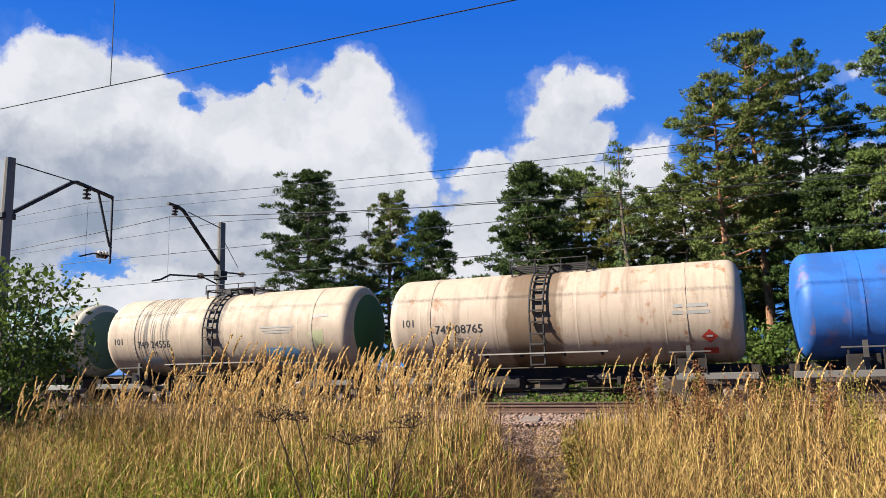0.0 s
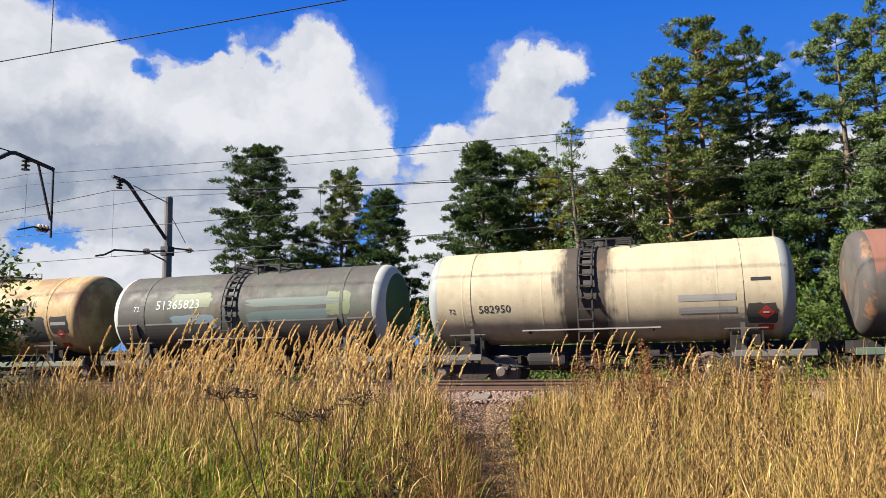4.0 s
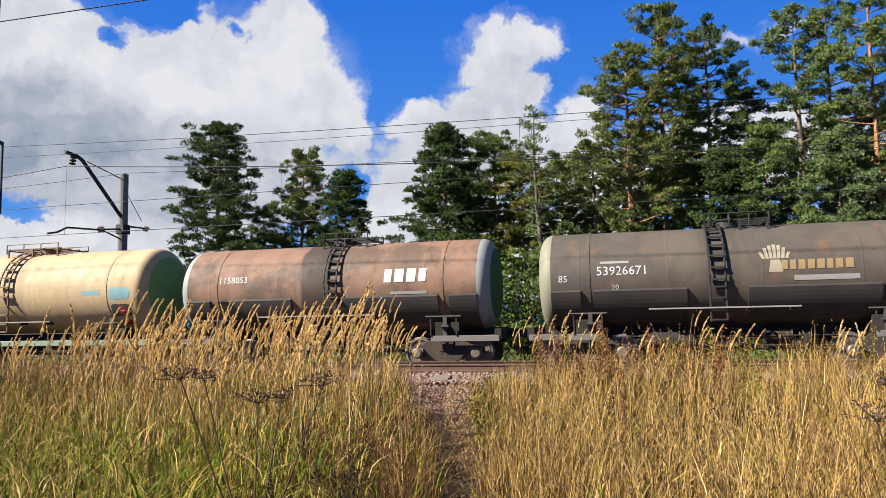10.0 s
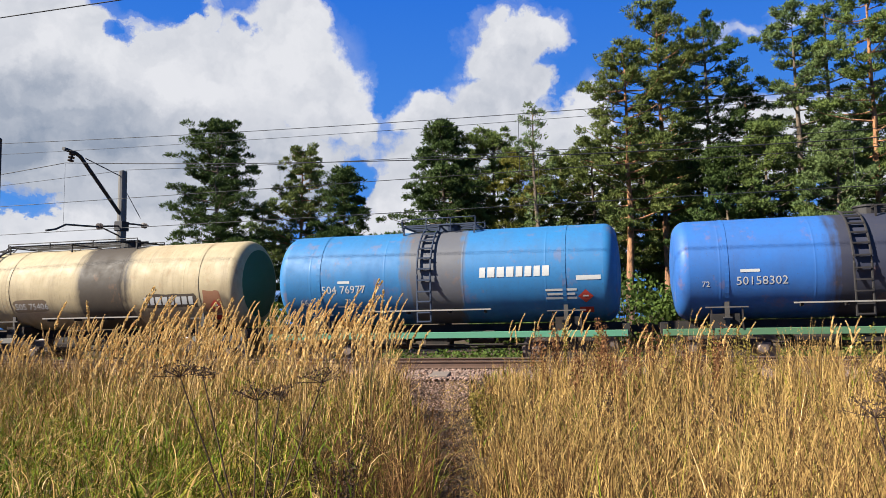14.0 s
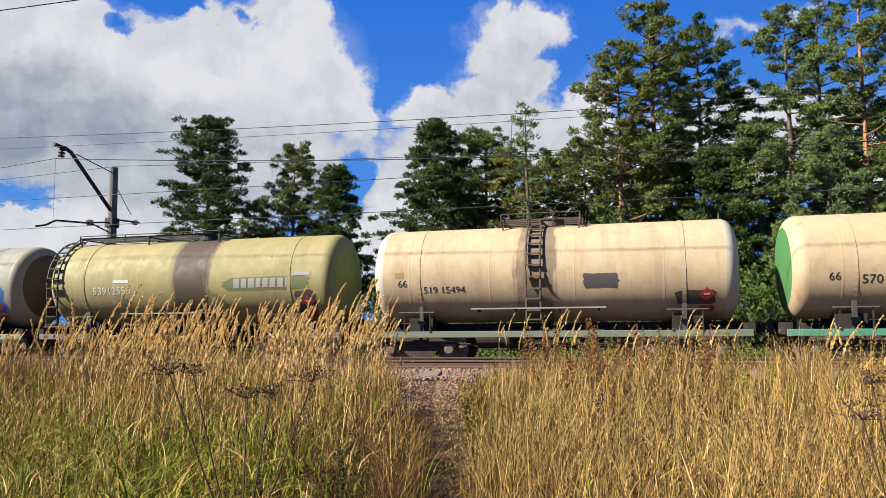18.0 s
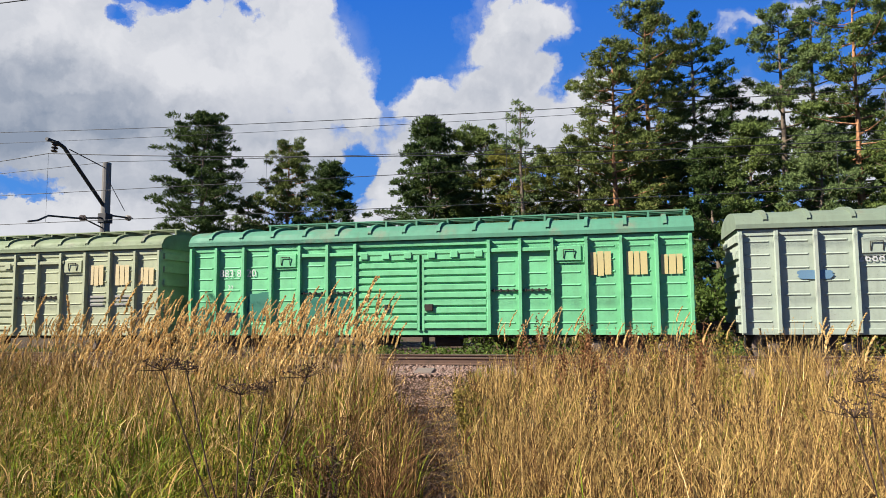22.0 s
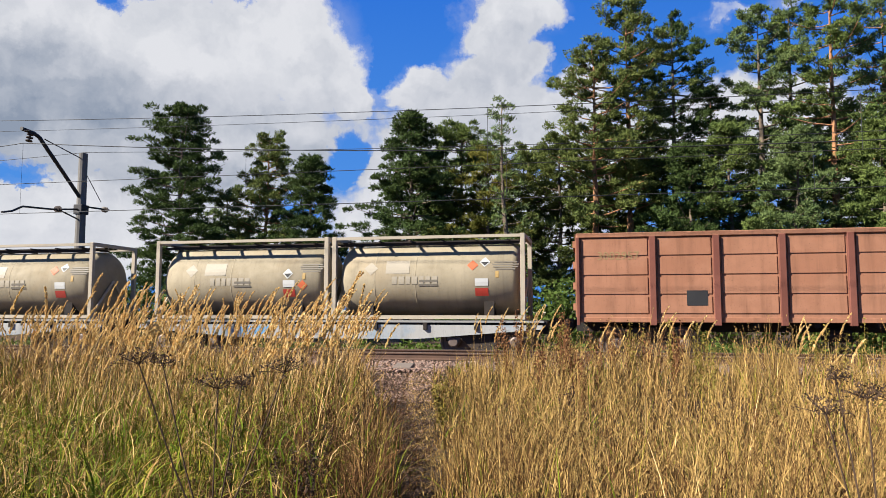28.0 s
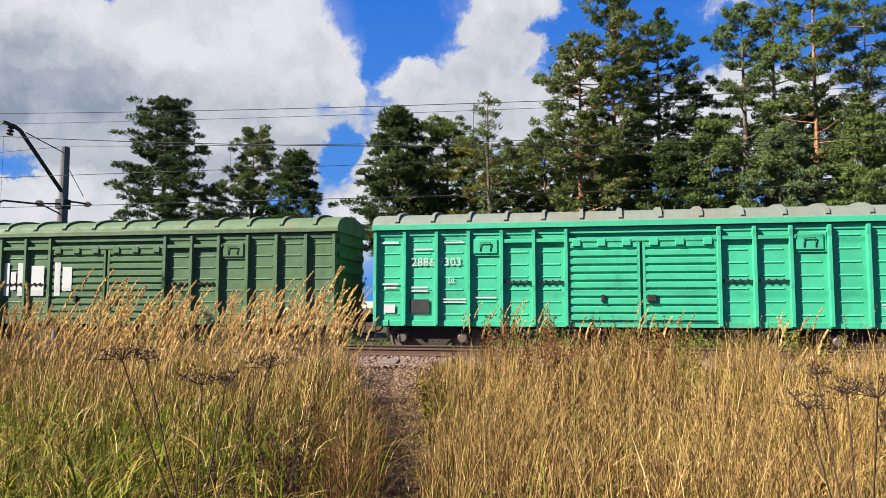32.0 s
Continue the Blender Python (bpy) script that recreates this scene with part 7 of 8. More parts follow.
def build_bush(x, y, height, spread, leaves, label, seed, size=0.16, count=40, name="bush", puffs=None, z0=0.0):
    rng = np.random.default_rng(seed)
    root = tagged(new(name), label, "bush", group="bushes by the railway")
    root.location = (x, y, float(ground_height(np.array(x), np.array(y))))
    cs = []
    for i in range(puffs or int(10 + 7 * spread * height)):
        a = rng.uniform(0, 6.28)
        r = spread * math.sqrt(rng.uniform(0, 1))
        z = height * (0.12 + 0.8 * rng.uniform(0, 1) ** 0.8) * (1 - 0.35 * (r / spread) ** 2)
        c = (r * math.cos(a), r * math.sin(a), z)
        cs.append(c)
        part("stem", tube([(c[0] * 0.15, c[1] * 0.15, -0.1), (c[0] * 0.55, c[1] * 0.55, z * 0.55), c], 0.03, 4, 0.008), BARK_GREY, root)
    v, f = leaf_cloud(rng, cs, count, 0.36 + 0.06 * height, size)
    link_mesh("foliage", np_mesh("foliage", v, f, leaves), leaves, root)
    return root


def at(az, y):
    return y * math.tan(radians(az)), y


def tall(az, el, y):
    return 1.6 + y / math.cos(radians(az)) * math.tan(radians(el)) + 0.25


def build_woods():
    P = [
        # azimuth, elevation of the top, depth, spread, crown foot, needles, bark, shape, dense, label
        (-31.7, 15.1, 44, 4.1, 2.0, NEEDLES, BARK_GREY, "wide", 1.75, "tall dark green pine with layered branches"),
        (-25.7, 13.3, 46, 2.9, 2.2, NEEDLES_WARM, BARK, "broad", 1.7, "olive green pine with a rounded top"),
        (-22.3, 11.8, 45, 3.0, 1.6, NEEDLES, BARK_GREY, "cone", 1.9, "dark young pine with a narrow crown"),
        (-28.6, 9.0, 48, 2.6, 1.5, NEEDLES_BLUE, BARK_GREY, "broad", 1.0, "low grey-green pine between taller ones"),
        (-15.0, 15.2, 43, 3.6, 5.0, NEEDLES, BARK_GREY, "cone", 1.9, "conical dark green pine"),
        (-10.6, 14.5, 46, 3.3, 4.5, NEEDLES_MID, BARK_GREY, "broad", 1.7, "dark green pine with a rounded crown"),
        (-12.6, 12.6, 50, 2.2, 5.5, NEEDLES_BLUE, BARK_GREY, "broad", 0.9, "grey-green pine half hidden by others"),
        (-6.5, 16.6, 41, 1.6, 3.0, NEEDLES_BLUE, BARK_GREY, "thin", 0.8, "thin sparse young pine with bare twigs"),
        (-0.4, 20.2, 42, 3.2, 6.0, NEEDLES_WARM, BARK, "broad", 1.1, "tall pine with an orange trunk and olive crown"),
        (2.4, 22.9, 43, 3.1, 7.5, NEEDLES_WARM, BARK, "broad", 1.0, "tallest pine with an orange trunk and ragged crown"),
        (5.7, 21.2, 46, 3.2, 6.5, NEEDLES, BARK_GREY, "broad", 1.0, "tall dark pine with a wide ragged crown"),
        (8.7, 16.6, 48, 2.4, 4.0, NEEDLES, BARK, "broad", 0.7, "grey-green pine with a thin crown"),
        (11.9, 21.6, 45, 3.1, 5.0, NEEDLES_BLUE, BARK_GREY, "broad", 0.8, "tall grey-green pine with gaps in its crown"),
        (14.0, 21.4, 47, 2.9, 3.5, NEEDLES_BLUE, BARK_GREY, "broad", 0.75, "grey-green pine in the edge of the wood"),
        (16.4, 22.4, 42, 3.1, 7.0, NEEDLES_MID, BARK, "broad", 0.85, "tall pine with an orange trunk at the wood's edge"),
        (19.8, 22.0, 45, 3.3, 4.0, NEEDLES_BLUE, BARK, "broad", 0.85, "broad grey-green pine at the wood's edge"),
        (23.4, 21.0, 44, 3.3, 4.0, NEEDLES_MID, BARK, "broad", 0.85, "dark green pine at the wood's edge"),
        (-3.2, 13.6, 45, 3.2, 2.0, NEEDLES_WARM, BARK_GREY, "broad", 1.5, "low olive pine under taller trees"),
        (-8.0, 12.6, 44, 2.8, 1.5, LEAVES_YELLOW, BARK_GREY, "broad", 1.3, "yellow-green young tree among the pines"),
        (0.9, 13.6, 49, 3.6, 2.0, NEEDLES_MID, BARK_GREY, "broad", 1.5, "green pine behind the orange trunks"),
        (-5.2, 12.6, 48, 3.0, 2.5, NEEDLES_WARM, BARK_GREY, "broad", 1.4, "olive young pine filling the edge of the wood"),
        (3.8, 13.4, 50, 3.8, 2.0, NEEDLES, BARK_GREY, "broad", 1.5, "dark pine deep in the wood"),
        (10.2, 13.5, 41, 3.4, 1.2, NEEDLES_MID, BARK_GREY, "cone", 1.5, "young dark green pine in the undergrowth"),
        (13.6, 12.6, 40, 3.4, 1.0, NEEDLES_BLUE, BARK_GREY, "cone", 1.5, "young grey-green pine in the undergrowth"),
        (16.6, 13.6, 50, 3.8, 1.5, NEEDLES, BARK_GREY, "broad", 1.4, "dark pine deep in the wood"),
        (19.6, 12.8, 40, 3.4, 1.0, NEEDLES_MID, BARK_GREY, "cone", 1.5, "young dark green pine at the wood's edge"),
        (7.3, 12.2, 41, 3.2, 1.0, NEEDLES, BARK_GREY, "cone", 1.5, "young grey-green pine under the tall ones"),
    ]
    for i, (az, el, y, sp, low, nd, bk, sh, de, label) in enumerate(P):
        x, yy = at(az, y)
        build_pine(x, yy, tall(az, el, y), sp, low, nd, bk, label, 40 + i, shape=sh, dense=de)
    B = [
        (-8.4, 38.5, 6.4, 2.0, LEAVES, "green young birch thicket beyond the train"),
        (-10.6, 38, 4.0, 1.6, LEAVES, "green shrub beyond the train"),
        (-35.6, 41, 4.8, 2.6, NEEDLES, "low dark bush beside the pines"),
        (-18.6, 41, 5.6, 1.0, NEEDLES, "small dark bush beside the conical pine"),
        (-30.0, 38, 4.0, 2.6, LEAVES, "green undergrowth beyond the track"),
        (-4.8, 37, 2.6, 2.0, LEAVES, "green undergrowth beyond the track"),
        (-0.8, 37, 4.4, 2.4, LEAVES, "green undergrowth beyond the track"),
        (3.6, 37, 4.0, 2.4, LEAVES, "green undergrowth beyond the track"),
        (8.6, 37, 4.6, 2.6, LEAVES, "green undergrowth beyond the track"),
        (15.5, 37, 4.4, 2.6, LEAVES, "green undergrowth beyond the track"),
        (20.5, 37, 4.6, 2.6, LEAVES, "green undergrowth beyond the track"),
    ]
    for i, (az, y, h, sp, lv, label) in enumerate(B):
        x, yy = at(az, y)
        build_bush(x, yy, h, sp, lv, label, 80 + i, 0.26, 34)
    # low weeds on the far side of the line, seen under the wagons
    rng = np.random.default_rng(5)
    cs = np.stack([rng.uniform(-40, 26, 420), rng.uniform(31, 36, 420), rng.uniform(-0.1, 0.3, 420)], -1)
    cs[:, 2] += ground_height(cs[:, 0], cs[:, 1])
    v, f = leaf_cloud(rng, cs, 40, 0.55, 0.2, 0.7)
    tagged(link_mesh("weeds", np_mesh("weeds", v, f, LEAVES), LEAVES), "low green weeds along the far side of the line", "weeds", kind="stuff")
    # the leafy bush at the near mast's foot
    build_bush(-13.9, 10.6, 4.75, 1.35, LEAVES, "leafy green shrub growing by the near mast", 99, 0.14, 95, "shrub", 60)


build_woods()


# ---- grass ----
def grass_material(name, stops, rough=0.7, thin=0.05):
    m, n, l, b = material(name, rough)
    r = n.new("ShaderNodeNewGeometry").outputs["Random Per Island"]
    cr = n.new("ShaderNodeValToRGB")
    e = cr.color_ramp.elements
    e[0].position, e[0].color = 0.0, (*stops[0], 1)
    e[1].position, e[1].color = 1.0, (*stops[-1], 1)
    for i, s in enumerate(stops[1:-1], 1):
        e.new(i / (len(stops) - 1)).color = (*s, 1)
    l.new(r, cr.inputs["Fac"])
    c = object_coord(n)
    out = cr.outputs["Color"]
    fine, stand = noise_node(n, l, c, 14, 3), noise_node(n, l, c, 0.9, 4, 0.6)
    out = mix(n, l, ramp(n, l, fine, 0.35, 0.75, 0.0, 0.35), out, [q * 0.6 for q in stops[0]])
    out = mix(n, l, ramp(n, l, stand, 0.46, 0.66, 0.0, 0.45), out, [0.5 * q for q in (stops[1][0] * 0.92, stops[1][1] * 1.05, stops[1][2])])
    l.new(out, b.inputs["Base Color"])
    b.inputs["Specular IOR Level"].default_value = 0.06
    tr = n.new("ShaderNodeBsdfTranslucent")
    l.new(out, tr.inputs["Color"])
    mx = n.new("ShaderNodeMixShader")
    mx.inputs["Fac"].default_value = thin
    l.new(b.outputs[0], mx.inputs[1])
    l.new(tr.outputs[0], mx.inputs[2])
    l.new(mx.outputs[0], n["Material Output"].inputs["Surface"])
    return m


STRAW = grass_material("dry_straw", [(0.080, 0.040, 0.013), (0.60, 0.375, 0.135), (0.19, 0.104, 0.034), (0.49, 0.298, 0.105), (0.72, 0.51, 0.25)])
TAN = grass_material("tan_dry_grass", [(0.08, 0.043, 0.016), (0.45, 0.285, 0.098), (0.16, 0.095, 0.032), (0.33, 0.205, 0.066), (0.48, 0.325, 0.125)])
GREENBLADE = grass_material("green_grass_blades", [(0.026, 0.040, 0.004), (0.150, 0.190, 0.013), (0.33, 0.250, 0.038), (0.048, 0.080, 0.006), (0.180, 0.240, 0.018)])
PLUME = grass_material("golden_seed_heads", [(0.50, 0.325, 0.130), (0.72, 0.495, 0.21), (0.61, 0.41, 0.160), (0.78, 0.585, 0.29)], thin=0.35)
RUSTWEED = grass_material("rust_brown_weed", [(0.085, 0.038, 0.017), (0.18, 0.082, 0.036), (0.13, 0.060, 0.026), (0.24, 0.118, 0.052)])
DEADBROWN = grass_material("dead_dark_stalks", [(0.036, 0.022, 0.015), (0.072, 0.046, 0.031), (0.054, 0.035, 0.024), (0.095, 0.062, 0.042)])
WEEDGREEN = grass_material("yellow_green_weed", [(0.10, 0.080, 0.018), (0.20, 0.155, 0.035), (0.15, 0.12, 0.028), (0.28, 0.20, 0.05)])
BROWN = grass_material("brown_withered_grass", [(0.034, 0.017, 0.008), (0.115, 0.056, 0.022), (0.065, 0.032, 0.013), (0.22, 0.118, 0.045)])


def blades(x, y, z, h, width, rng, droop=0.35, lean=(0.0, 0.0), seg=3):
    """Flat tapering blades: arrays of feet and heights; returns (verts, quads)."""
    k = len(x)
    a = rng.uniform(0, 2 * np.pi, k)
    bendv = rng.uniform(0.1, 1.0, k) * droop * h
    dx, dy = np.cos(a) * bendv + lean[0] * h, np.sin(a) * bendv + lean[1] * h
    f = rng.uniform(0, np.pi, k)
    wx, wy = np.cos(f) * width, np.sin(f) * width
    sag = np.clip(0.62 * bendv / np.maximum(h, 1e-3), 0.02, 0.75)
    rows = []
    for i in range(seg + 1):
        t = i / seg
        tt = t ** 1.8
        taper = 1 - 0.82 * t ** 1.5
        cx, cy, cz = x + dx * tt, y + dy * tt, z + h * (t - sag * t ** 2.5)
        rows.append(np.stack([cx - wx * taper, cy - wy * taper, cz], -1))
        rows.append(np.stack([cx + wx * taper, cy + wy * taper, cz], -1))
    v = np.stack(rows, 1)
    q = np.array([(2 * i, 2 * i + 1, 2 * i + 3, 2 * i + 2) for i in range(seg)])
    faces = q[None] + (np.arange(k) * (2 * seg + 2))[:, None, None]
    return v.reshape(-1, 3), faces.reshape(-1, 4), np.stack([x + dx, y + dy, z + h * (1 - sag)], -1), np.stack([dx, dy], -1)


def field_points(n, rng, x_at, y0, y1, power=1.0, gap=0.28):
    """Feet spread over the wedge that the camera sees, off the path."""
    u = rng.uniform(0, 1, n)
    y = y0 + (y1 - y0) * u ** power
    x = rng.uniform(x_at[0], x_at[1], n) * (y + 1.2)
    keep = path_distance(x, y) > (path_half(y) + gap * 0.35) * rng.uniform(0.8, 1.2, n)
    return x[keep], y[keep]


def merge(name, chunks, mat, label, category="grass"):
    vs, fs, o = [], [], 0
    for v, f in chunks:
        vs.append(v)
        fs.append(f + o)
        o += len(v)
    ob = link_mesh(name, np_mesh(name, np.concatenate(vs), np.concatenate(fs), mat), mat)
    return tagged(ob, label, category, kind="stuff")


def heads(tips, dirs, length, rng, width=0.016, per=9, fluff=0.22, short=1.0):
    """Feathery seed heads: short slivers along a drooping spike at each tip."""
    k = len(tips)
    t = rng.uniform(-0.1, 1, (k, per, 1))
    d3 = np.concatenate([dirs / (np.linalg.norm(dirs, axis=1, keepdims=True) + 1e-6) * 0.22, np.ones((k, 1))], 1)
    d3 /= np.linalg.norm(d3, axis=1, keepdims=True)
    L = length[:, None, None]
    base = tips[:, None] + d3[:, None] * L * t
    base[..., :2] += (dirs / (np.linalg.norm(dirs, axis=1, keepdims=True) + 1e-6))[:, None] * L * 0.25 * np.clip(t, 0, 1) ** 2
    out = d3[:, None] + rng.normal(0, fluff, (k, per, 3))
    out /= np.linalg.norm(out, axis=2, keepdims=True)
    s = L * rng.uniform(0.22, 0.38, (k, per, 1)) * short * (1.1 - 0.55 * np.clip(t, 0, 1))
    side = np.cross(out, rng.normal(0, 1, (k, per, 3)))
    side /= np.linalg.norm(side, axis=2, keepdims=True) + 1e-6
    w = width
    v = np.stack([base, base + out * s * 0.45 + side * w, base + out * s, base + out * s * 0.45 - side * w], 2)
    return v.reshape(-1, 3), np.arange(k * per * 4).reshape(-1, 4)


def clumped(n, rng, y0, y1, power, per, radius, gap=0.28):
    """Feet gathered in tussocks; also gives how far each one stands from its tussock's middle."""
    cx, cy = field_points(n // per, rng, (-1.45, 0.62), y0, y1, power, gap)
    k = len(cx)
    a, r = rng.uniform(0, 6.283, (k, per)), radius * rng.uniform(0, 1, (k, per)) ** 0.6 * rng.uniform(0.6, 1.5, (k, 1))
    ox, oy = r * np.cos(a), r * np.sin(a)
    tone = np.repeat(rng.uniform(0.75, 1.15, k), per)
    return (cx[:, None] + ox).ravel(), (cy[:, None] + oy).ravel(), ox.ravel(), oy.ravel(), tone


def build_grass():
    rng = np.random.default_rng(11)
    out = {"straw": [], "tan": [], "green": [], "brown": [], "arch": [], "archtan": [], "archgreen": []}
    # stems in tussocks, with gaps between them
    for n, y0, y1, wid, pw, per in ((36000, 2.4, 8.0, 0.0034, 0.75, 22), (36000, 7.0, 16.6, 0.0056, 0.9, 20)):
        x, y, ox, oy, tone = clumped(n, rng, y0, y1, pw, per, 0.13)
        d = path_distance(x, y) - path_half(y)
        left = x < -0.262 * y
        far = np.clip((y - 3) / 7, 0, 1)
        tall_ = np.where(left, 0.80 + 0.30 * far, 0.90 + 0.26 * far)
        roll = 0.88 + 0.20 * np.sin(1.9 * x + 0.7 * y) * np.sin(1.3 * y - 0.8 * x)
        h = tone * tall_ * roll * rng.uniform(0.42, 1.15, len(x)) * np.where(y > 14.5, 0.68, 1.0)
        h = h * np.clip(np.where(left, 0.72, 0.45) + d * np.where(y > 11, np.where(left, 0.5, 0.32), np.where(left, 1.8, 0.8)), 0.40, 1)
        u = rng.uniform(0, 1, len(x)) + 0.16 * np.sin(0.9 * x + 1.3 * y)
        edge = left & (d < 1.35 + 0.3 * np.sin(3 * y)) & (y < 11)
        kind = np.where(left, np.where(edge, np.where(u < 0.72, 3, np.where(u < 0.85, 2, 0)), np.where(u < 0.84 - 0.70 * far, 2, np.where(u < 0.95 - 0.58 * far, 3, 0))), np.where(u < 0.10, 2, np.where(u < 0.50 - 0.22 * far, 3, 1)))
        kind = np.where((kind == 2) & (h > 0.98), 0, kind)
        for k, key in enumerate(("straw", "tan", "green", "brown")):
            m = kind == k
            w = wid * rng.uniform(0.6, 1.5, m.sum()) * (1.5 if key == "green" else 1.0)
            v, f, tip, dd = blades(x[m], y[m], ground_height(x[m], y[m]), h[m], w, rng, {"green": 0.8, "tan": 0.5}.get(key, 0.6), (0.04, 0), 4)
            out[key].append((v, f))
            if key != "green":
                pick = (rng.uniform(0, 1, m.sum()) < np.where(left[m] & (y[m] < 8), 0.20, 0.45 if key == "tan" else 0.28)) & (h[m] > 0.55)
                out[key].append(heads(tip[pick], dd[pick], rng.uniform(0.06, 0.15, pick.sum()), rng, 0.0032 if y1 < 10 else 0.005, 6, 0.32))
    # long bent leaves crossing one another at all heights
    for key, n, x_at in (("arch", 6000, (-1.45, -0.25)), ("archtan", 3600, (-0.25, 0.62)), ("archgreen", 8000, (-1.45, -0.30))):
        x, y = field_points(n, rng, x_at, 2.4, 12.0, 0.8)
        base = rng.uniform(0.05, 0.62, len(x)) * np.clip(0.3 + path_distance(x, y) - path_half(y), 0.2, 1)
        v, f, tip, dd = blades(x, y, ground_height(x, y) + base, rng.uniform(0.14, 0.42, len(x)), 0.0055 if key == "archgreen" else 0.0040, rng, 2.2, (0.06, 0), 5)
        out[key].append((v, f))
    # trodden straw and bits of dead leaf lying along the path
    y = rng.uniform(4.2, 16.0, 6400)
    off = rng.normal(0, 1, len(y)) * (path_half(y) * 0.75 + 0.16) + 0.12
    x = -0.262 * y - 0.10 * np.sin(0.6 * y) + off
    z = ground_height(x, y) - 0.06 * np.exp(-(path_distance(x, y) / 0.45) ** 2) + 0.012
    for name, side_, mat, label in (("straw_litter", off <= 0.05, BROWN, "trodden brown straw littering the path"), ("pale_straw_litter", off > 0.05, TAN, "pale trodden straw along the bank of the path")):
        k = side_ & (rng.uniform(0, 1, len(y)) < 0.8)
        v, f, tip, dd = blades(x[k], y[k], z[k], rng.uniform(0.03, 0.10, k.sum()), 0.0045, rng, 3.0, (0, 0), 3)
        merge(name, [(v, f)], mat, label, "litter")
    merge("dry_grass", out["straw"], STRAW, "tall dry straw-coloured grass covering the field", "grass")
    merge("tan_grass", out["tan"] + out["archtan"], TAN, "fine tan-brown dry grass beside the path", "grass")
    merge("withered_grass", out["brown"], BROWN, "dark brown withered grass tangled among the stems", "grass")
    merge("dead_grass_leaves", out["arch"], STRAW, "long bent dead grass leaves lying among the stems", "grass")
    merge("green_grass", out["green"] + out["archgreen"], GREENBLADE, "fresh green grass blades among the dry stems", "grass")


build_grass()


# ---- reed grass clumps that sway, dry umbels, weeds ----
CLUMPS = []


def build_plumes():
    """Clumps of tall reed grass with golden plumes; each clump sways as one piece."""
    rng = np.random.default_rng(21)
    spots = []
    # a belt left of the path, where the plumes stand thickest, and a thin scatter elsewhere
    for i in range(64):
        y = rng.uniform(6.5, 12.5)
        x = -0.262 * y - rng.uniform(0.85, 4.8) * (0.55 + y / 20)
        spots.append((x, y, rng.uniform(1.30, 1.86), int(rng.integers(5, 11))))
    for i in range(22):
        y = rng.uniform(9.0, 15.0)
        x = -0.262 * y - rng.uniform(5.0, 9.5)
        spots.append((x, y, rng.uniform(1.2, 1.45), int(rng.integers(6, 12))))
    for i in range(26):
        y = rng.uniform(8.5, 15.0)
        x = -0.262 * y + rng.uniform(1.2, 11.0)
        spots.append((x, y, rng.uniform(1.2, 1.45), int(rng.integers(2, 5))))
    for x, y, h, n in spots:
        gx, gy = rng.normal(0, 0.16, n), rng.normal(0, 0.16, n)
        hh = h * rng.uniform(0.74, 1.08, n)
        v, f, tip, d = blades(gx, gy, np.zeros(n) - 0.05, hh, 0.0035, rng, 0.14, (0.07, 0.0), 4)
        root = new("reed_grass")
        root.location = (x, y, float(ground_height(np.array(x), np.array(y))))
        tagged(root, "tall reed grass clump with golden feathery plumes", "reed grass", group="reed grass clumps")
        link_mesh("stem_tuft", np_mesh("stem_tuft", v, f, STRAW), STRAW, root)
        hv, hf = heads(tip - (0, 0, 0.05), d + (0.03, 0), rng.uniform(0.22, 0.34, n), rng, 0.0125, 74, 0.21, 0.50)
        link_mesh("plume_tuft", np_mesh("plume_tuft", hv, hf, PLUME), PLUME, root)
        CLUMPS.append((root, rng.uniform(0, 6.28)))


build_plumes()


def build_umbel_plant(x, y, branches, label, seed):
    """A dried umbel plant; branches: (dx, dy, height, radius) of each flat head."""
    rng = np.random.default_rng(seed)
    root = tagged(new("dried_umbel_plant"), label, "dry plant", group="dried umbel plants")
    root.location = (x, y, float(ground_height(np.array(x), np.array(y))))
    bm = bmesh.new()
    hub = branches[0][2] * 0.52
    add_tube(bm, [(0, 0, -0.05), (0.01, 0, hub * 0.5), (0.0, 0, hub)], 0.007, 6, 0.005)
    part("stalk", bm, DEADBROWN, root)
    for dx, dy, h, r in branches:
        b = tube([(0, 0, hub * rng.uniform(0.90, 1.0)), (dx * 0.5, dy * 0.5, hub + (h - hub) * 0.42), (dx, dy, h - r * 0.55)], 0.0036, 5, 0.0025)
        branch = part("branch", b, DEADBROWN, root)
        bm = bmesh.new()
        tips = []
        for i in range(15):
            a = i * 2.399 + rng.normal(0, 0.3)
            q = r * math.sqrt((i + 0.5) / 15) * rng.uniform(0.7, 1.15)
            tip = Vector((dx + q * math.cos(a), dy + q * math.sin(a), h + rng.normal(0, 0.012) - 0.3 * q))
            add_tube(bm, [(dx, dy, h - r * 0.55), tip], 0.0014, 3)
            tips.append(tip)
        c = np.array([tuple(t) for t in tips])
        cs = np.repeat(c, 10, 0) + rng.normal(0, 0.010, (len(c) * 10, 3)) * (1, 1, 0.6)
        v, f = leaf_cloud(rng, cs, 1, 0.003, 0.0115, 0.8)
        bv = [bm.verts.new(q) for q in v]
        for q in f:
            bm.faces.new([bv[k] for k in q])
        tagged(part("umbel", bm, DEADBROWN, branch), "flat dried brown seed umbel", kind="stuff")
    return root


def umbel_at(az, el, dist):
    """Place of a head seen in that direction at that distance along the ground."""
    return dist * math.sin(radians(az)), dist * math.cos(radians(az)), 1.6 + dist * math.tan(radians(el))


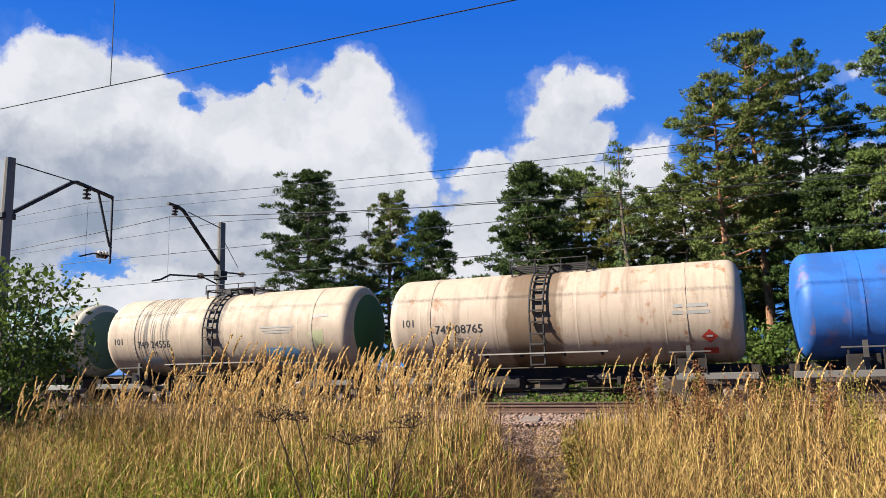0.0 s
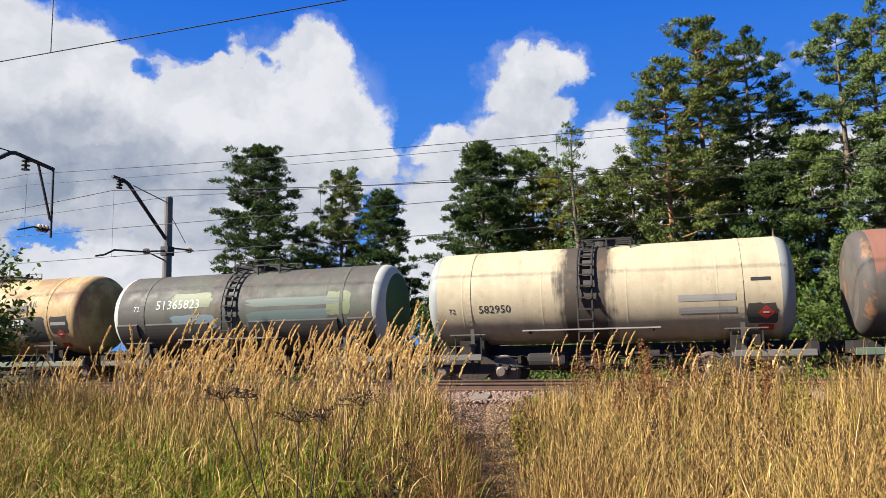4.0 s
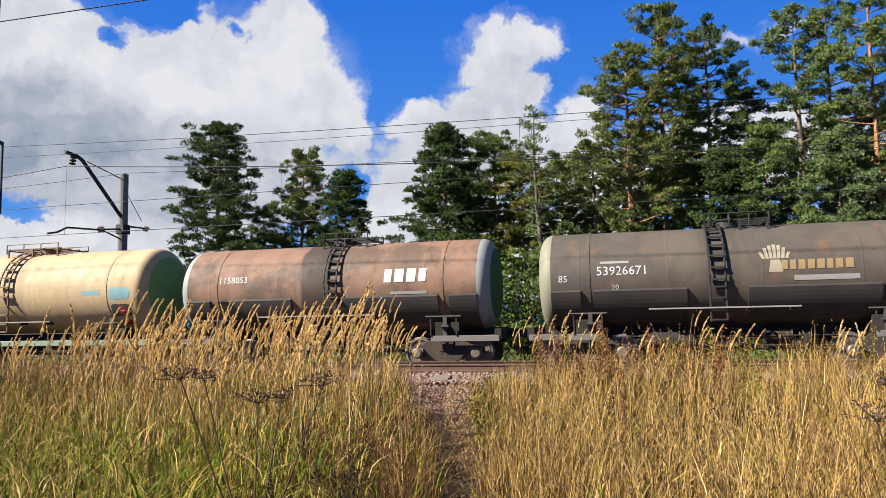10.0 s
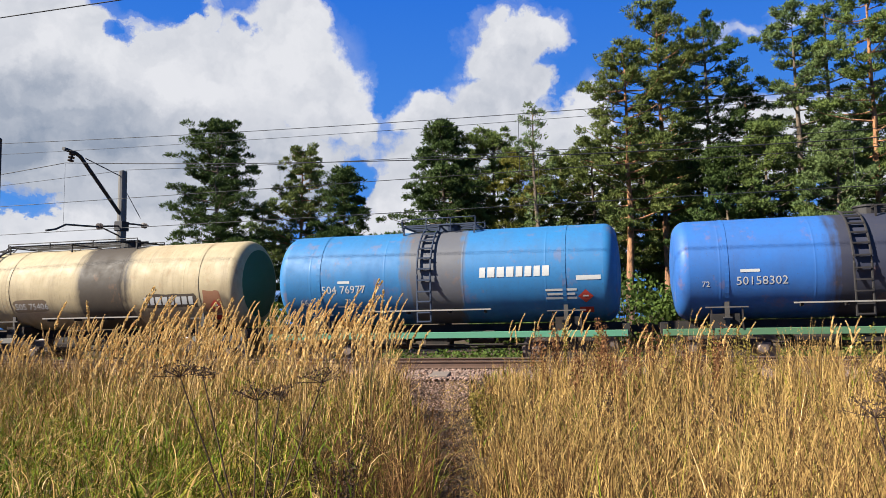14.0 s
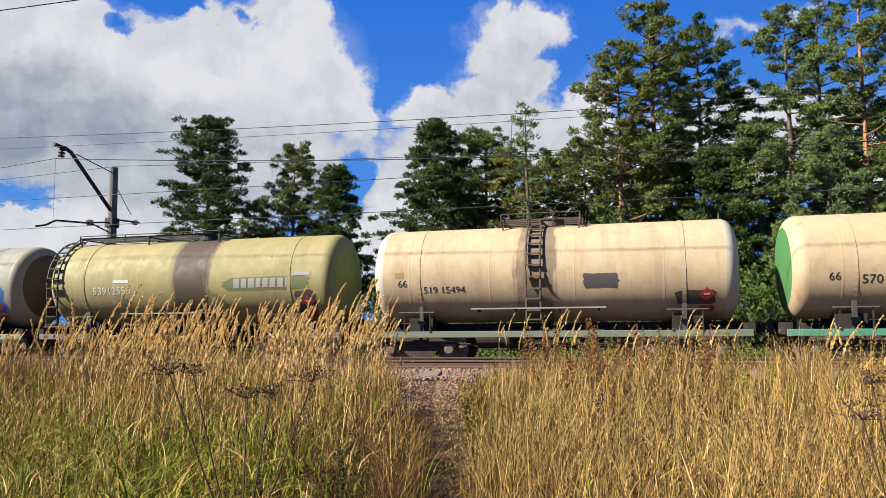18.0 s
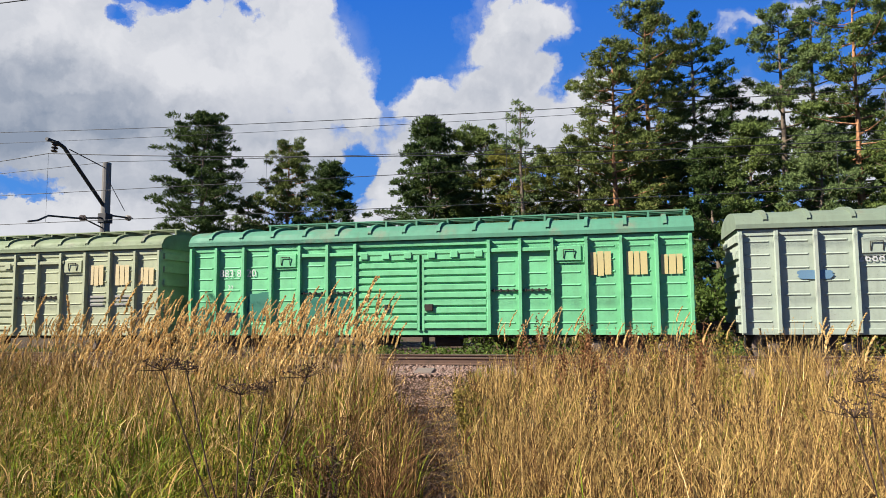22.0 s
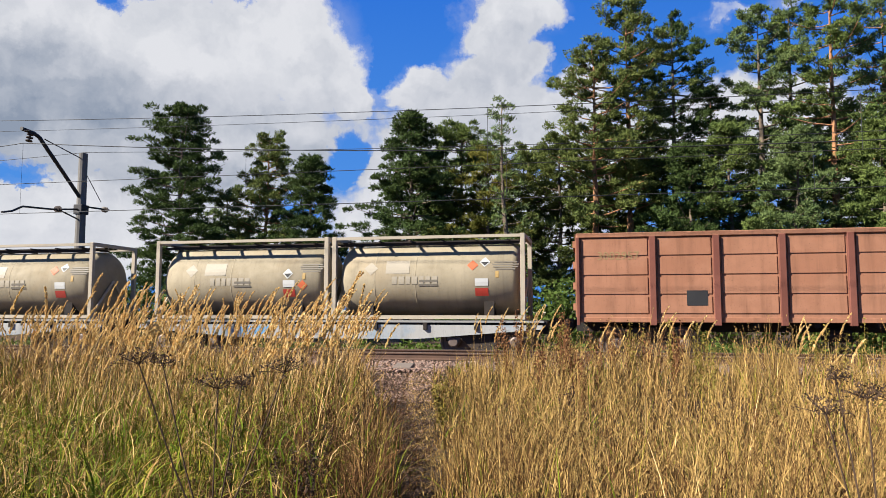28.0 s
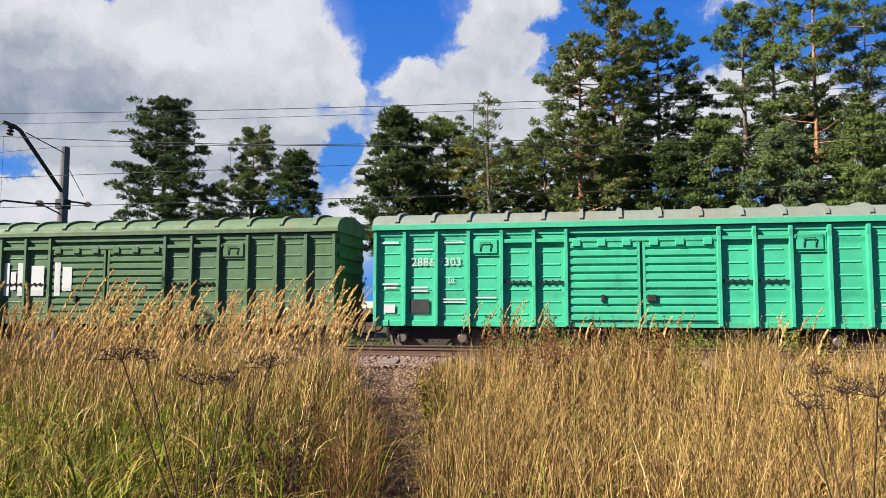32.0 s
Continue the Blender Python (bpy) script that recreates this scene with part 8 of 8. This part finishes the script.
def plant_from(base_az, dist, heads_, label, seed):
    bx, by = dist * math.sin(radians(base_az)), dist * math.cos(radians(base_az))
    g = float(ground_height(np.array(bx), np.array(by)))
    br = []
    for az, el, dd, r in heads_:
        x, y, z = umbel_at(az, el, dist + dd)
        br.append((x - bx, y - by, z - g, r))
    build_umbel_plant(bx, by, br, label, seed)


plant_from(-29.3, 2.75, [(-34.5, -2.6, 0.05, 0.10), (-24.2, -3.5, -0.05, 0.09), (-29.0, -4.7, 0.0, 0.085), (-27.3, -4.9, 0.12, 0.05), (-32.9, -3.2, 0.14, 0.05)], "dried brown umbel plant with forked stalks in the grass", 31)
plant_from(18.4, 2.6, [(15.3, -6.0, 0.05, 0.08), (17.8, -4.9, 0.1, 0.075), (19.6, -4.6, -0.1, 0.105), (16.0, -4.0, 0.2, 0.045), (22.3, -4.4, -0.05, 0.09)], "dried brown umbel plant standing in dry grass", 32)


def build_weeds():
    """Leafy rust-brown and yellow-green weeds that stick out of the grass."""
    rng = np.random.default_rng(51)

    def weed(x, y, h, mat, label, n_side=26, size=0.045, name="weed"):
        root = tagged(new(name), label, "weed", group="tall weeds in the grass")
        root.location = (x, y, float(ground_height(np.array(x), np.array(y))))
        cs = []
        for s in range(int(rng.integers(2, 5))):
            a, r = rng.uniform(0, 6.28), rng.uniform(0.02, 0.14)
            hh = h * rng.uniform(0.75, 1.05)
            top = Vector((math.cos(a) * r * 1.6, math.sin(a) * r * 1.6, hh))
            part("stalk", tube([(math.cos(a) * r * 0.4, math.sin(a) * r * 0.4, -0.05), top * 0.5 + Vector((0, 0, 0)), top], 0.006, 4, 0.003), mat, root)
            for i in range(n_side):
                t = 0.35 + 0.67 * (i / n_side)
                cs.append(tuple(top * t))
        v, f = leaf_cloud(rng, cs, 7 if mat == DEADBROWN else 4, 0.02 if mat == DEADBROWN else 0.05, size, 0.9)
        tagged(link_mesh("leaf_mass", np_mesh("leaf_mass", v, f, mat), mat, root), kind="stuff")

    for i in range(26):
        y = rng.uniform(10.5, 14.5)
        weed(-0.262 * y + rng.uniform(1.4, 4.6), y, rng.uniform(1.0, 1.45), RUSTWEED, "rust-brown dried weed with small leaves", 17, 0.050)
    for i in range(13):
        y = rng.uniform(9.5, 14.5)
        weed(-0.262 * y + rng.uniform(2.0, 10.0), y, rng.uniform(1.1, 1.5), WEEDGREEN, "yellow-green goldenrod-like weed with narrow leaves", 17, 0.052)
    for i in range(12):
        y = rng.uniform(4.5, 9.0)
        weed(-0.262 * y + rng.uniform(1.2, 6.0), y, rng.uniform(0.7, 1.05), DEADBROWN, "dark dead weed stalk with a seed spike", 16, 0.03)
    for i in range(4):
        y = rng.uniform(4.0, 7.5)
        weed(-0.262 * y - rng.uniform(0.5, 3.5), y, rng.uniform(0.5, 0.85), DEADBROWN, "dark dead weed stalk with a seed spike", 14, 0.03)
    for i in range(4):
        y = rng.uniform(7.5, 12)
        weed(-0.262 * y + float(path_half(y)) + rng.uniform(0.15, 0.5), y, rng.uniform(0.35, 0.6), WEEDGREEN, "yellow-green leafy weed by the path", 20, 0.05)


build_weeds()


# ---- what moves ----
RUN = [(0, 0.0), (6, 76.7), (13, 166.9), (19, 244.2), (23, 296.0), (28, 361.2), (32, 413.4)]


def motions():
    for ob, x in TRAIN:
        walk(ob, [(t, pose(x + s, TRACK_Y, RAIL_Z)) for t, s in RUN])
    # wheels roll: one keyed turn for the leading and one for the trailing axles, shared by all wagons
    for side, sets in WHEELS.items():
        rows = []
        for i in range(721):
            t = 32.0 * i / 720
            s = float(np.interp(t, [q[0] for q in RUN], [q[1] for q in RUN]))
            rows.append((t, pose(side * 0.925, 0, 0.475, 0, math.degrees(s / 0.475) % 360.0, 0)))
        lead = sets[0]
        walk(lead, rows)
        for ob in sets[1:]:
            ob.rotation_mode = "QUATERNION"
            ob.animation_data_create()
            ob.animation_data.action = lead.animation_data.action
            ob.animation_data.action_slot = lead.animation_data.action_slot
    # the clouds drift to the side of the sun's far end and rise a little
    walk(CLOUDS, [(t, Matrix.Translation(EYE) @ pose(0, 0, 0, 0.085 * (t - 13), 0, -0.155 * (t - 13))) for t in (0, 8, 16, 24, 32)])
    # reed grass rocks in the wind
    for ob, phase in CLUMPS:
        p = Vector(ob.location)
        rows = []
        for i in range(17):
            t = 2.0 * i
            gust = 3.0 * math.sin(1.9 * t + phase) + 2.0 * math.sin(0.7 * t + 0.3 * p.x) + 1.0 * min(1, t / 20) + (15.0 if -5.2 < p.x < -2.8 else 4.0) * math.exp(-((t - 29.8) / 2.0) ** 2)
            rows.append((t, pose(p.x, p.y, p.z, 1.2 * math.sin(1.3 * t + phase), gust, 0)))
        walk(ob, rows)


motions()
